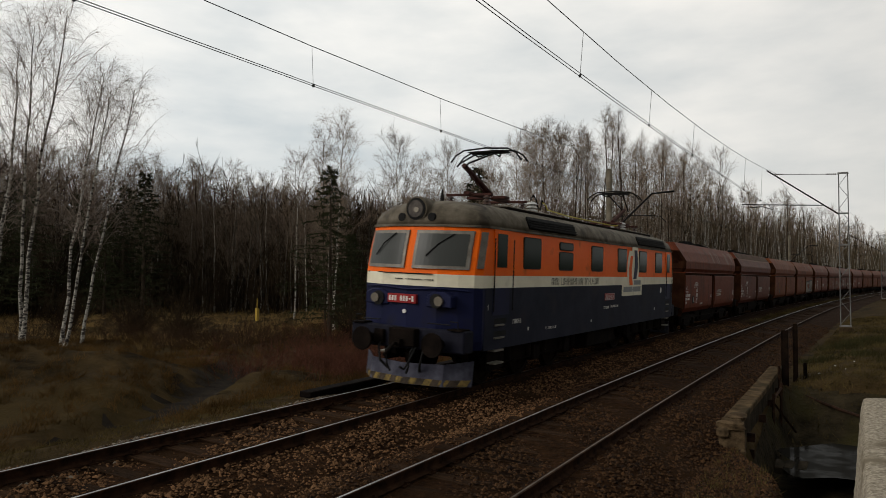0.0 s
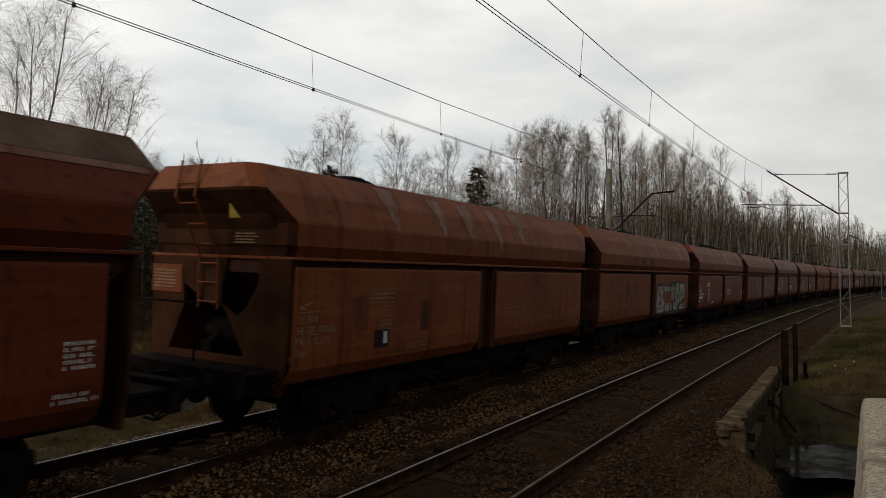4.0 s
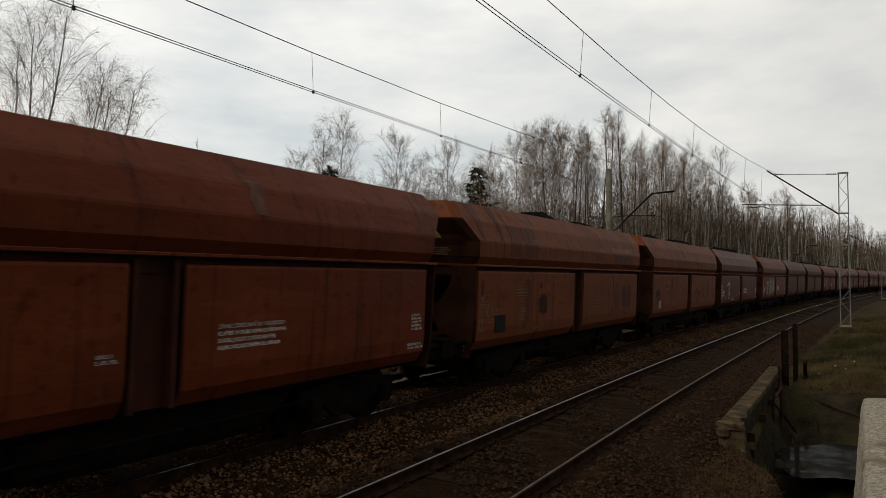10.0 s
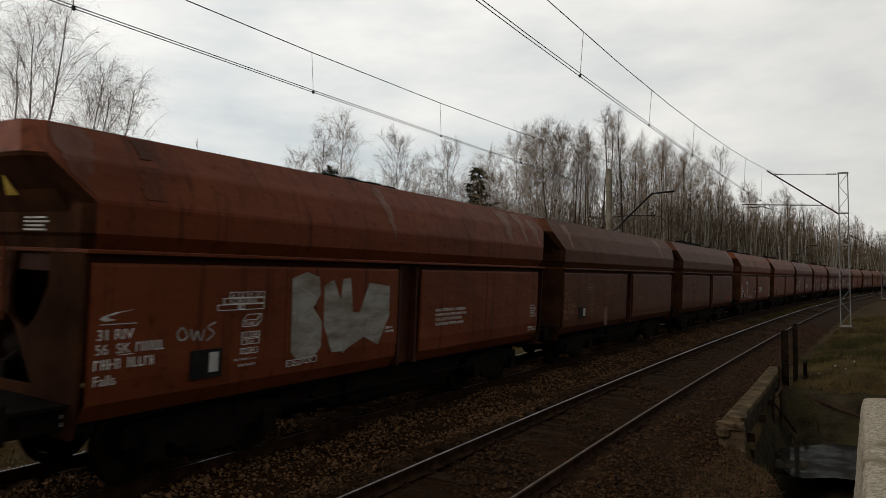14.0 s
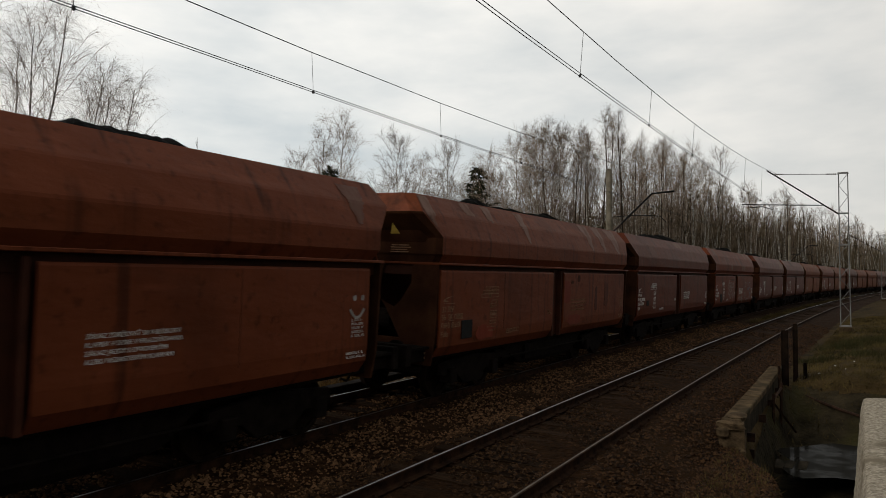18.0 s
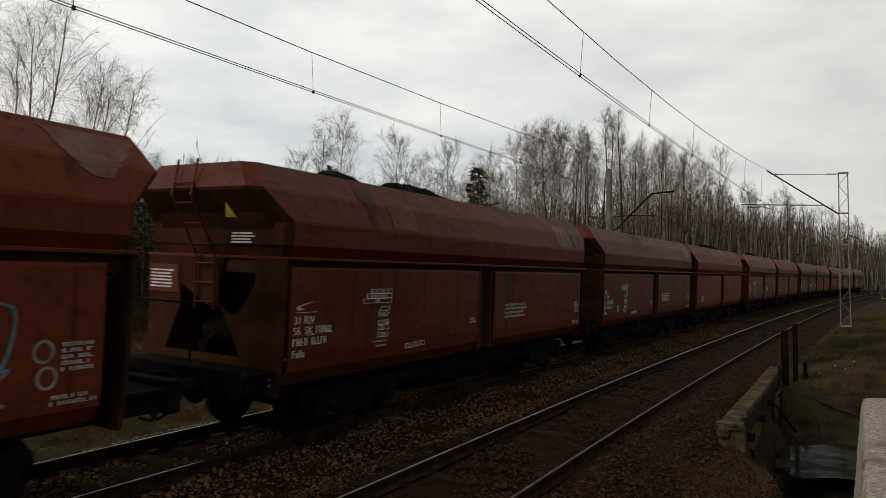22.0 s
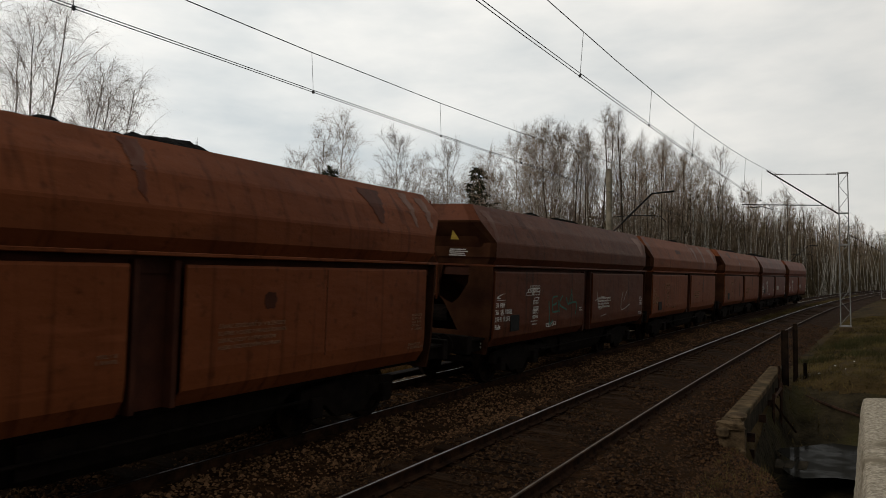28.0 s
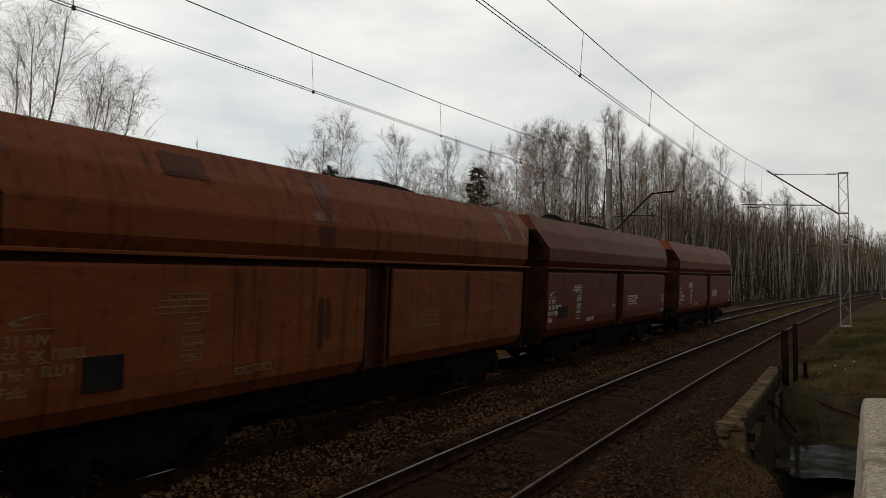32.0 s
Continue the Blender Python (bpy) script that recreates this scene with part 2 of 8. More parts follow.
# wagon paints: sun-bleached red-brown, with the stains that set the wagons apart
def paint(name, dark, light, stain, rough=0.56):
    """Flat wagon paint: broad soft mottling, a few vertical rust runs, dents; every panel gets its own pattern."""
    m = mat(name, dark, light, 0.9, rough, 0, 0.15, 34, spread=(0.22, 0.78), tint=stain, tint_scale=0.55, tint_at=(0.52, 0.80))
    n, l = m.node_tree.nodes, m.node_tree.links
    bs = n["Principled BSDF"]
    bs.inputs["Specular IOR Level"].default_value = 0.08
    co = next(k for k in n if k.type == "TEX_COORD")
    info, add = n.new("ShaderNodeObjectInfo"), n.new("ShaderNodeVectorMath")
    add.operation = "MULTIPLY_ADD"
    add.inputs[1].default_value = (1, 1, 1)
    far = n.new("ShaderNodeVectorMath")
    far.operation = "MULTIPLY"
    far.inputs[1].default_value = (31.0, 47.0, 23.0)
    l.new(info.outputs["Random"], far.inputs[0])
    for k in [k for k in l if k.from_node == co]:
        to = k.to_socket
        l.remove(k)
        l.new(add.outputs["Vector"], to)
    l.new(co.outputs["Object"], add.inputs[0])
    l.new(far.outputs["Vector"], add.inputs[2])

    def layer(scale, size, detail, lo, hi, colour, most):
        mp, tx, rg, mx = n.new("ShaderNodeMapping"), n.new("ShaderNodeTexNoise"), n.new("ShaderNodeMapRange"), n.new("ShaderNodeMixRGB")
        mp.inputs["Scale"].default_value = scale
        tx.inputs["Scale"].default_value, tx.inputs["Detail"].default_value = size, detail
        rg.inputs["From Min"].default_value, rg.inputs["From Max"].default_value, rg.inputs["To Max"].default_value = lo, hi, most
        mx.inputs[2].default_value = (*colour, 1)
        old = bs.inputs["Base Color"].links[0]
        src_ = old.from_socket
        l.remove(old)
        l.new(add.outputs["Vector"], mp.inputs["Vector"])
        l.new(mp.outputs["Vector"], tx.inputs["Vector"])
        l.new(tx.outputs["Fac"], rg.inputs["Value"])
        l.new(rg.outputs["Result"], mx.inputs["Fac"])
        l.new(src_, mx.inputs[1])
        l.new(mx.outputs["Color"], bs.inputs["Base Color"])

    # vertical runs, small scuffs, long pale wipes
    layer((1.0, 3.0, 0.10), 2.2, 4.0, 0.56, 0.72, tuple(0.55 * c for c in stain), 0.75)
    layer((1.0, 1.0, 1.0), 7.0, 7.0, 0.58, 0.70, tuple(0.5 * c for c in dark), 0.65)
    layer((1.0, 0.35, 2.4), 1.6, 5.0, 0.60, 0.80, tuple(1.35 * c + 0.006 for c in light), 0.55)
    dents, deep, mp2 = n.new("ShaderNodeTexNoise"), n.new("ShaderNodeBump"), n.new("ShaderNodeMapping")
    mp2.inputs["Scale"].default_value = (1.0, 0.55, 1.5)
    dents.inputs["Scale"].default_value, dents.inputs["Detail"].default_value = 1.5, 3.0
    deep.inputs["Strength"].default_value, deep.inputs["Distance"].default_value = 0.35, 0.10
    fine_bump = next(k for k in n if k.type == "BUMP" and k != deep)
    l.new(add.outputs["Vector"], mp2.inputs["Vector"])
    l.new(mp2.outputs["Vector"], dents.inputs["Vector"])
    l.new(dents.outputs["Fac"], deep.inputs["Height"])
    l.new(deep.outputs["Normal"], fine_bump.inputs["Normal"])
    return m


PAINTS = [
    paint("red_oxide_paint", (0.1058, 0.0214, 0.0066), (0.1529, 0.0340, 0.0109), (0.0686, 0.0152, 0.0057)),
    paint("brown_oxide_paint", (0.1088, 0.0257, 0.0085), (0.1568, 0.0398, 0.0142), (0.0715, 0.0180, 0.0064)),
    paint("orange_rust_paint", (0.1274, 0.0337, 0.0101), (0.1784, 0.0503, 0.0160), (0.0892, 0.0219, 0.0061), 0.6),
    paint("grey_brown_paint", (0.0647, 0.0203, 0.0080), (0.0960, 0.0321, 0.0125), (0.0764, 0.0203, 0.0071)),
    paint("wine_red_paint", (0.0784, 0.0161, 0.0053), (0.1147, 0.0253, 0.0087), (0.0559, 0.0126, 0.0050), 0.52),
    paint("dull_brown_paint", (0.0676, 0.0184, 0.0066), (0.1009, 0.0289, 0.0106), (0.0490, 0.0139, 0.0054)),
]
M["patch"] = mat("grey_repair_primer", (0.085, 0.022, 0.009), (0.122, 0.056, 0.038), 2.6, 0.6, 0, 0.1, 30, spread=(0.34, 0.62), stretch=(1, 1.6, 0.7))
M["patch_pale"] = mat("pale_primer_and_highlight", (0.100, 0.032, 0.015), (0.165, 0.088, 0.062), 2.6, 0.6, 0, 0.1, 30, spread=(0.32, 0.58), stretch=(1, 1.6, 0.7))
M["patch_dark"] = mat("dark_oxide_patch", (0.058, 0.0155, 0.0062), (0.094, 0.0255, 0.0100), 3, 0.6, 0, 0.1, 30, hue=0.3, stretch=(1, 2, 0.5))
M["patch_red"] = mat("fresh_red_patch", (0.135, 0.021, 0.008), (0.175, 0.029, 0.011), 3, 0.6, 0, 0.1, 30, hue=0.3, stretch=(1, 2, 0.5))
M["soot"] = mat("black_soot_stain", (0.030, 0.010, 0.005), (0.062, 0.019, 0.009), 3, 0.75, 0, 0.1, 30)
M["card_grey"] = mat("grey_card", (0.22, 0.21, 0.20), (0.34, 0.33, 0.31), 14, 0.8, 0, 0, 30)
# Darker oxide for set-back parts: the recess shade is in the colour.
M["recess_shade"] = mat("shaded_oxide", (0.030, 0.010, 0.005), (0.066, 0.020, 0.010), 2, 0.7, 0, 0.2, 30)
M["faded"] = mat("faded_stencil_paint", (0.15, 0.078, 0.042), (0.28, 0.175, 0.105), 9, 0.8, 0, 0, 60)
M["tag_white"] = mat("white_spray_paint", (0.20, 0.18, 0.16), (0.38, 0.36, 0.33), 5, 0.7, 0, 0, 60)
M["tag_black"] = mat("black_spray_paint", (0.010, 0.008, 0.007), (0.024, 0.018, 0.015), 5, 0.6, 0, 0, 60)
M["tag_teal"] = mat("teal_spray_paint", (0.03, 0.09, 0.07), (0.05, 0.15, 0.12), 5, 0.7, 0, 0, 60)
M["tag_blue"] = mat("pale_blue_spray_paint", (0.10, 0.15, 0.2), (0.18, 0.25, 0.32), 5, 0.7, 0, 0, 60)

# ---- shape helpers ----
class Shape:
    """A list of corners and faces that becomes one mesh."""

    def __init__(self):
        self.v, self.f = [], []

    def add(self, verts, faces):
        k = len(self.v)
        self.v.extend(verts)
        self.f.extend([tuple(i + k for i in f) for f in faces])
        return self

    def box(self, x0, x1, y0, y1, z0, z1):
        v = [(x, y, z) for z in (z0, z1) for y in (y0, y1) for x in (x0, x1)]
        return self.add(v, [(0, 2, 3, 1), (4, 5, 7, 6), (0, 1, 5, 4), (1, 3, 7, 5), (3, 2, 6, 7), (2, 0, 4, 6)])

    def loft(self, rings, closed=True, caps=True):
        """Skin rings of equal count."""
        n = len(rings[0])
        v = [p for r in rings for p in r]
        f = []
        for i in range(len(rings) - 1):
            for j in range(n if closed else n - 1):
                a, b = i * n + j, i * n + (j + 1) % n
                f.append((a, b, b + n, a + n))
        if caps and closed:
            f.append(tuple(range(n - 1, -1, -1)))
            f.append(tuple((len(rings) - 1) * n + j for j in range(n)))
        return self.add(v, f)

    def tube(self, pts, radii, sides=6, caps=True):
        pts = [Vector(p) for p in pts]
        if not hasattr(radii, "__len__"):
            radii = [radii] * len(pts)
        rings = []
        for i, p in enumerate(pts):
            d = (pts[min(i + 1, len(pts) - 1)] - pts[max(i - 1, 0)]).normalized()
            u = d.cross(Vector((0, 0, 1)) if abs(d.z) < 0.9 else Vector((0, 1, 0))).normalized()
            w = d.cross(u)
            rings.append([tuple(p + (u * math.cos(a) + w * math.sin(a)) * radii[i]) for a in [2 * math.pi * k / sides for k in range(sides)]])
        return self.loft(rings, True, caps)

    def disc(self, c, axis, r, depth, sides=24, r2=None):
        c, axis = Vector(c), Vector(axis).normalized()
        return self.tube([c - axis * depth / 2, c + axis * depth / 2], [r, r if r2 is None else r2], sides)

    def plate(self, pts, thick):
        """A flat outline given thickness along the vector thick."""
        n = len(pts)
        a = [tuple(p) for p in pts]
        b = [tuple(Vector(p) + Vector(thick)) for p in pts]
        return self.add(a + b, [tuple(range(n)), tuple(range(2 * n - 1, n - 1, -1))] + [(i, i + n, (i + 1) % n + n, (i + 1) % n) for i in range(n)])

    def mesh(self, name, bevel=0.0, smooth=False):
        me = bpy.data.meshes.new(name)
        bm = bmesh.new()
        vs = [bm.verts.new(p) for p in self.v]
        for f in self.f:
            try:
                bm.faces.new([vs[i] for i in f])
            except ValueError:
                pass
        bmesh.ops.recalc_face_normals(bm, faces=bm.faces)
        if bevel:
            edges = [e for e in bm.edges if len(e.link_faces) == 2 and e.calc_face_angle(0) > 0.5]
            bmesh.ops.bevel(bm, geom=edges, offset=bevel, segments=1, affect="EDGES", clamp_overlap=True)
        bm.to_mesh(me)
        bm.free()
        if smooth:
            me.shade_smooth()
        return me


def part(name, shape, material, parent=None, label="", bevel=0.0, smooth=False):
    me = shape if isinstance(shape, bpy.types.Mesh) else shape.mesh(name, bevel, smooth)
    if not me.materials:
        me.materials.append(material)
    ob = new(name, me)
    ob.parent = parent
    if label:
        ob["label"] = label
    return ob


def raw(name, verts, faces, material, smooth=False):
    me = bpy.data.meshes.new(name)
    me.from_pydata(verts, [], faces)
    me.materials.append(material)
    if smooth:
        me.shade_smooth()
    return me


# ---- the line of the tracks ----
KNOT_S = [-420, -60, -10, 25, 60, 120, 250, 450, 800]
KNOT_K = [0.9e-3, 0.9e-3, 3.8e-3, 0.85e-3, 0.73e-3, 1.0e-3, 0.93e-3, 0.93e-3, 0.93e-3]
GAP, CANT = 4.067, 0.055 / 1.5
LS = np.arange(-430.0, 700.5, 0.5)
LK = np.interp(LS, KNOT_S, KNOT_K)
LH = np.concatenate([[0], np.cumsum((LK[1:] + LK[:-1]) / 2 * 0.5)])
I0 = int(np.argmin(abs(LS)))
LH -= LH[I0]
LX = np.concatenate([[0], np.cumsum((np.sin(LH[1:]) + np.sin(LH[:-1])) / 2 * 0.5)])
LY = np.concatenate([[0], np.cumsum((np.cos(LH[1:]) + np.cos(LH[:-1])) / 2 * 0.5)])
LX, LY = LX - LX[I0] - 3.895, LY - LY[I0]
FX, FY = LX - GAP * np.cos(LH), LY + GAP * np.sin(LH)
FS = np.concatenate([[0], np.cumsum(np.hypot(np.diff(FX), np.diff(FY)))])
FS -= np.interp(0.0, FY, FS)


def near_xy(s, lat=0.0):
    h = np.interp(s, LS, LH)
    return np.interp(s, LS, LX) + lat * np.cos(h), np.interp(s, LS, LY) - lat * np.sin(h), h


def near_pt(s, lat, z, tilt=True):
    x, y, h = near_xy(s, lat + (z * CANT if tilt else 0))
    return (float(x), float(y), float(z - lat * CANT if tilt else z))


def far_pt(s, lat, z, tilt=True):
    """A place on the train's track: s metres along, lat to the right, z above the rails."""
    o = lat + (z * CANT if tilt else 0)
    h = np.interp(s, FS, LH)
    return (float(np.interp(s, FS, FX) + o * math.cos(h)), float(np.interp(s, FS, FY) - o * math.sin(h)), float(z - lat * CANT if tilt else z))


def lat_of(x, y):
    """Distance to the right of the near track's middle (for y inside the plan)."""
    return x - np.interp(y, LY, LX)


def smooth(a, b, x):
    t = np.clip((x - a) / (b - a), 0, 1)
    return t * t * (3 - 2 * t)


def ground_z(x, y):
    x, y = np.asarray(x, float), np.asarray(y, float)
    l = lat_of(x, y)
    z = np.full(np.broadcast(x, y).shape, -0.42)
    wob = 0.22 * np.sin(x * 0.21 + 1.3 * np.sin(y * 0.13)) * np.cos(y * 0.17 + 0.6) + 0.10 * np.sin(x * 0.63 + y * 0.41)
    z = z - 0.55 * smooth(-7.0, -10.5, l) + (wob - 0.35) * smooth(-8, -14, l)
    z = z + 0.5 * smooth(-14, -22, l) * smooth(30, 14, y) + 0.9 * smooth(-50, -85, l)
    z = z + (0.30 + 0.10 * wob) * smooth(2.0, 4.2, l) + 0.5 * smooth(5, 30, l)
    # gully of the stream on both sides
    edge = 2.30 + 0.75 * smooth(12.6, 10.0, y)
    z = z - 1.30 * smooth(edge, edge + 0.45, l) * smooth(8.6, 10.6, y) * smooth(21.2, 18.0, y) * smooth(10, 5.5, l)
    dl = abs((y - 11.4) - 1.64 * (-x - 15.1)) / 1.92
    z = z - 0.55 * smooth(1.25, 0.55, dl) * smooth(-7.6, -9.5, l) * smooth(-24, -14, l)
    for hx, hy, hr, hz in ((-26.0, 15.0, 2.8, 0.75), (-22.0, 15.9, 2.0, 0.80), (-19.6, 13.2, 1.5, 0.55), (-29.5, 12.5, 2.4, 0.6), (-16.6, 18.6, 1.6, 0.35), (-24.0, 12.2, 1.3, 0.35)):
        z = z + hz * np.exp(-((x - hx) ** 2 + (y - hy) ** 2) / hr ** 2)
    # the bank on which the camera stands
    z = z + 0.9 * smooth(1.2, 2.6, l) * smooth(7.5, 3.5, y)
    return z


# ---- ground ----
gx = np.unique(np.round(np.concatenate([np.arange(-40, 14, 0.6), np.arange(-2.1, 4.5, 0.15), np.arange(-130, 60, 3.0), [-2500, -1600, -900, -500, -320, -220, -170, 90, 150, 260, 500, 900, 1600, 2500]]), 2))
gy = np.unique(np.round(np.concatenate([np.arange(-14, 46, 0.6), np.arange(8.1, 21.6, 0.15), np.arange(-60, 190, 3.0), [-2500, -1500, -800, -420, -250, -160, -100, 240, 320, 420, 560, 800, 1500, 2500]]), 2))
GX, GY = np.meshgrid(gx, gy)
GZ = ground_z(GX, GY)
nx = len(gx)
gv = np.stack([GX.ravel(), GY.ravel(), GZ.ravel()], 1).tolist()
gf = [(j * nx + i, j * nx + i + 1, (j + 1) * nx + i + 1, (j + 1) * nx + i) for j in range(len(gy) - 1) for i in range(nx - 1)]
ground = tagged(new("ground", raw("ground", gv, gf, M["ground"], True)), "brown winter ground with dead grass beside the railway", "ground", kind="structure")

# ---- ballast bed under both tracks ----
prof = [(-9.0, -1.7), (-8.1, -0.95), (-6.15, -0.33), (-5.6, -0.19), (-2.75, -0.18), (-2.0, -0.32), (-1.3, -0.155), (1.25, -0.185), (1.75, -0.30), (2.35, -0.50), (3.1, -1.3)]
bs = np.concatenate([np.arange(-40, 60, 1.0), np.arange(60, 420, 6.0)])
bv, bf = [], []
for i, s in enumerate(bs):
    for la, z in prof:
        x, y, h = near_xy(s, la)
        if 12.3 < s < 20.7 and la > 2.3:
            x, y, h = near_xy(s, 2.28)
            z = -0.5 if la < 3 else -2.0
        bv.append((float(x), float(y), z + 0.03 * math.sin(s * 1.7 + la * 3)))
n = len(prof)
for i in range(len(bs) - 1):
    for j in range(n - 1):
        bf.append((i * n + j, i * n + j + 1, (i + 1) * n + j + 1, (i + 1) * n + j))
ballast_bed = tagged(new("ballast_bed", raw("ballast_bed", bv, bf, M["ballast"])), "rust-stained stone ballast bed under two railway tracks", "ballast", kind="structure")

rng = np.random.default_rng(5)


def rock_mesh(name, places, sizes, material):
    """Many small broken stones in one mesh: squashed octahedra with jittered corners."""
    base = np.array([(1, 0, 0), (-1, 0, 0), (0, 1, 0), (0, -1, 0), (0, 0, 1), (0, 0, -0.6)], float)
    tri = np.array([(0, 2, 4), (2, 1, 4), (1, 3, 4), (3, 0, 4), (2, 0, 5), (1, 2, 5), (3, 1, 5), (0, 3, 5)])
    k = len(places)
    v = np.repeat(base[None], k, 0) * rng.uniform(0.55, 1.15, (k, 6, 3)) + rng.uniform(-0.25, 0.25, (k, 6, 3))
    a = rng.uniform(0, 6.28, k)
    c, s = np.cos(a), np.sin(a)
    x, y = v[:, :, 0] * c[:, None] - v[:, :, 1] * s[:, None], v[:, :, 0] * s[:, None] + v[:, :, 1] * c[:, None]
    v = np.stack([x, y, v[:, :, 2] * 0.75], 2) * sizes[:, None, None] + places[:, None, :]
    f = tri[None] + (np.arange(k) * 6)[:, None, None]
    return raw(name, v.reshape(-1, 3).tolist(), f.reshape(-1, 3).tolist(), material)


# loose ballast stones: oily ones in and beside the near track, rust-dusted ones between the tracks, pale ones on the far shoulder
M["stone_oily"] = mat("oil_stained_stone", (0.006, 0.003, 0.0015), (0.020, 0.010, 0.005), 6, 0.8, 0, 0.4, 50)
M["stone_pale"] = mat("pale_grey_stone", (0.05, 0.043, 0.035), (0.16, 0.14, 0.115), 6, 0.9, 0, 0.4, 50)
for mtl, lo_c, hi_c in ((M["stone_oily"], (0.0075, 0.0032, 0.0012), (0.066, 0.0315, 0.0120)), (M["stone_pale"], (0.03, 0.022, 0.014), (0.21, 0.18, 0.14))):
    on, ol = mtl.node_tree.nodes, mtl.node_tree.links
    og, orr = on.new("ShaderNodeNewGeometry"), on.new("ShaderNodeValToRGB")
    orr.color_ramp.elements[0].color, orr.color_ramp.elements[1].color = (*lo_c, 1), (*hi_c, 1)
    ol.new(og.outputs["Random Per Island"], orr.inputs["Fac"])
    ol.new(orr.outputs["Color"], on["Principled BSDF"].inputs["Base Color"])
k = 118000
ss = 2.5 + 42 * rng.random(k) ** 1.6
la = rng.uniform(-7.0, 2.2, k)
sx, sy, _ = near_xy(ss, la)
sz = np.interp(la, [p[0] for p in prof], [p[1] for p in prof])
keep = (abs(abs(la) - 0.75) > 0.10) & (abs(abs(la + GAP) - 0.75) > 0.10)
onsleeper = (((ss / 0.62) % 1) < 0.42) & ((abs(la) < 1.3) | (abs(la + GAP) < 1.3))
keep &= ~(onsleeper & (rng.random(k) < 0.55))
pl = np.stack([sx, sy, sz + 0.014 + 0.03 * np.sin(ss * 1.7 + la * 3)], 1)
sizes = rng.uniform(0.012, 0.030, k) * rng.choice([1.0, 1.0, 1.25, 1.7], k)
wander = la + 0.35 * np.sin(ss * 0.9) + rng.normal(0, 0.25, k)
oily = keep & (wander > -1.55)
pale = keep & (wander < -5.2) & (rng.random(k) < 0.7)
tagged(new("ballast_stones", rock_mesh("ballast_stones", pl[keep & ~oily & ~pale], sizes[keep & ~oily & ~pale], M["stone"])), "loose rust-brown ballast stones between the tracks", "stones", kind="stuff")
tagged(new("oily_stones", rock_mesh("oily_stones", pl[oily], sizes[oily], M["stone_oily"])), "dark oil-stained ballast stones in the near track", "stones", kind="stuff")
tagged(new("pale_stones", rock_mesh("pale_stones", pl[pale], sizes[pale], M["stone_pale"])), "pale grey ballast stones on the far shoulder", "stones", kind="stuff")

# ---- rails and sleepers ----
RAIL = [(-0.075, 0.0), (0.075, 0.0), (0.075, 0.012), (0.014, 0.03), (0.009, 0.04), (0.009, 0.115), (0.036, 0.128), (0.036, 0.15), (-0.036, 0.15), (-0.036, 0.128), (-0.009, 0.115), (-0.009, 0.04), (-0.014, 0.03), (-0.075, 0.012)]


def rail(pt, off, parent, top):
    rows = np.concatenate([np.arange(-60, 60, 2.0), np.arange(60, 600, 6.0)])
    rings = [[pt(s, off + a, b - 0.15) for a, b in RAIL] for s in rows]
    r = part("rail", Shape().loft(rings), M["rail_side"], parent)
    head = [(-0.015, 0.0), (0.015, 0.0), (0.010, 0.004), (-0.010, 0.004)]
    part("rail_head", Shape().loft([[pt(s, off + a, b) for a, b in head] for s in rows]), top, r, "polished running surface of the rail")


def track(name, pt, label, tops, seed):
    rnd = random.Random(seed)
    t = tagged(new(name), label, "railway track", kind="structure")
    rail(pt, -0.7525, t, tops[0])
    rail(pt, 0.7525, t, tops[1])
    sl = Shape().box(-1.3, 1.3, -0.13, 0.13, -0.32, -0.165).mesh("sleeper", 0.012)
    chair = Shape().box(-0.1, 0.1, -0.075, 0.075, -0.165, -0.145)
    for a in (-0.055, 0.055):
        chair.disc((a * 1.4, 0, -0.125), (0, 0, 1), 0.02, 0.05, 6)
    ch = chair.mesh("rail_chair")
    for i in range(170):
        s = -4 + i * 0.62
        x, y, z = pt(s, rnd.uniform(-0.03, 0.03), 0)
        h = float(near_xy(s)[2])
        m = Matrix.Translation((x, y, z)) @ Matrix.Rotation(-h + rnd.uniform(-0.015, 0.015), 4, "Z") @ Matrix.Rotation(CANT, 4, "Y")
        o = part("sleeper", sl, M["sleeper"], t)
        o.matrix_basis = m
        if 2 < s < 40:
            for sd in (-0.7525, 0.7525):
                c = part("rail_chair", ch, M["rail_side"], o)
                c.matrix_basis = Matrix.Translation((sd, 0, 0))
    return t


track_near = track("track_near", near_pt, "rusty-sided railway track on dark wooden sleepers", (M["rail_top"], M["rail_top_dull"]), 1)
track_far = track("track_far", far_pt, "railway track that carries the coal train", (M["rail_top"], M["rail_top"]), 2)

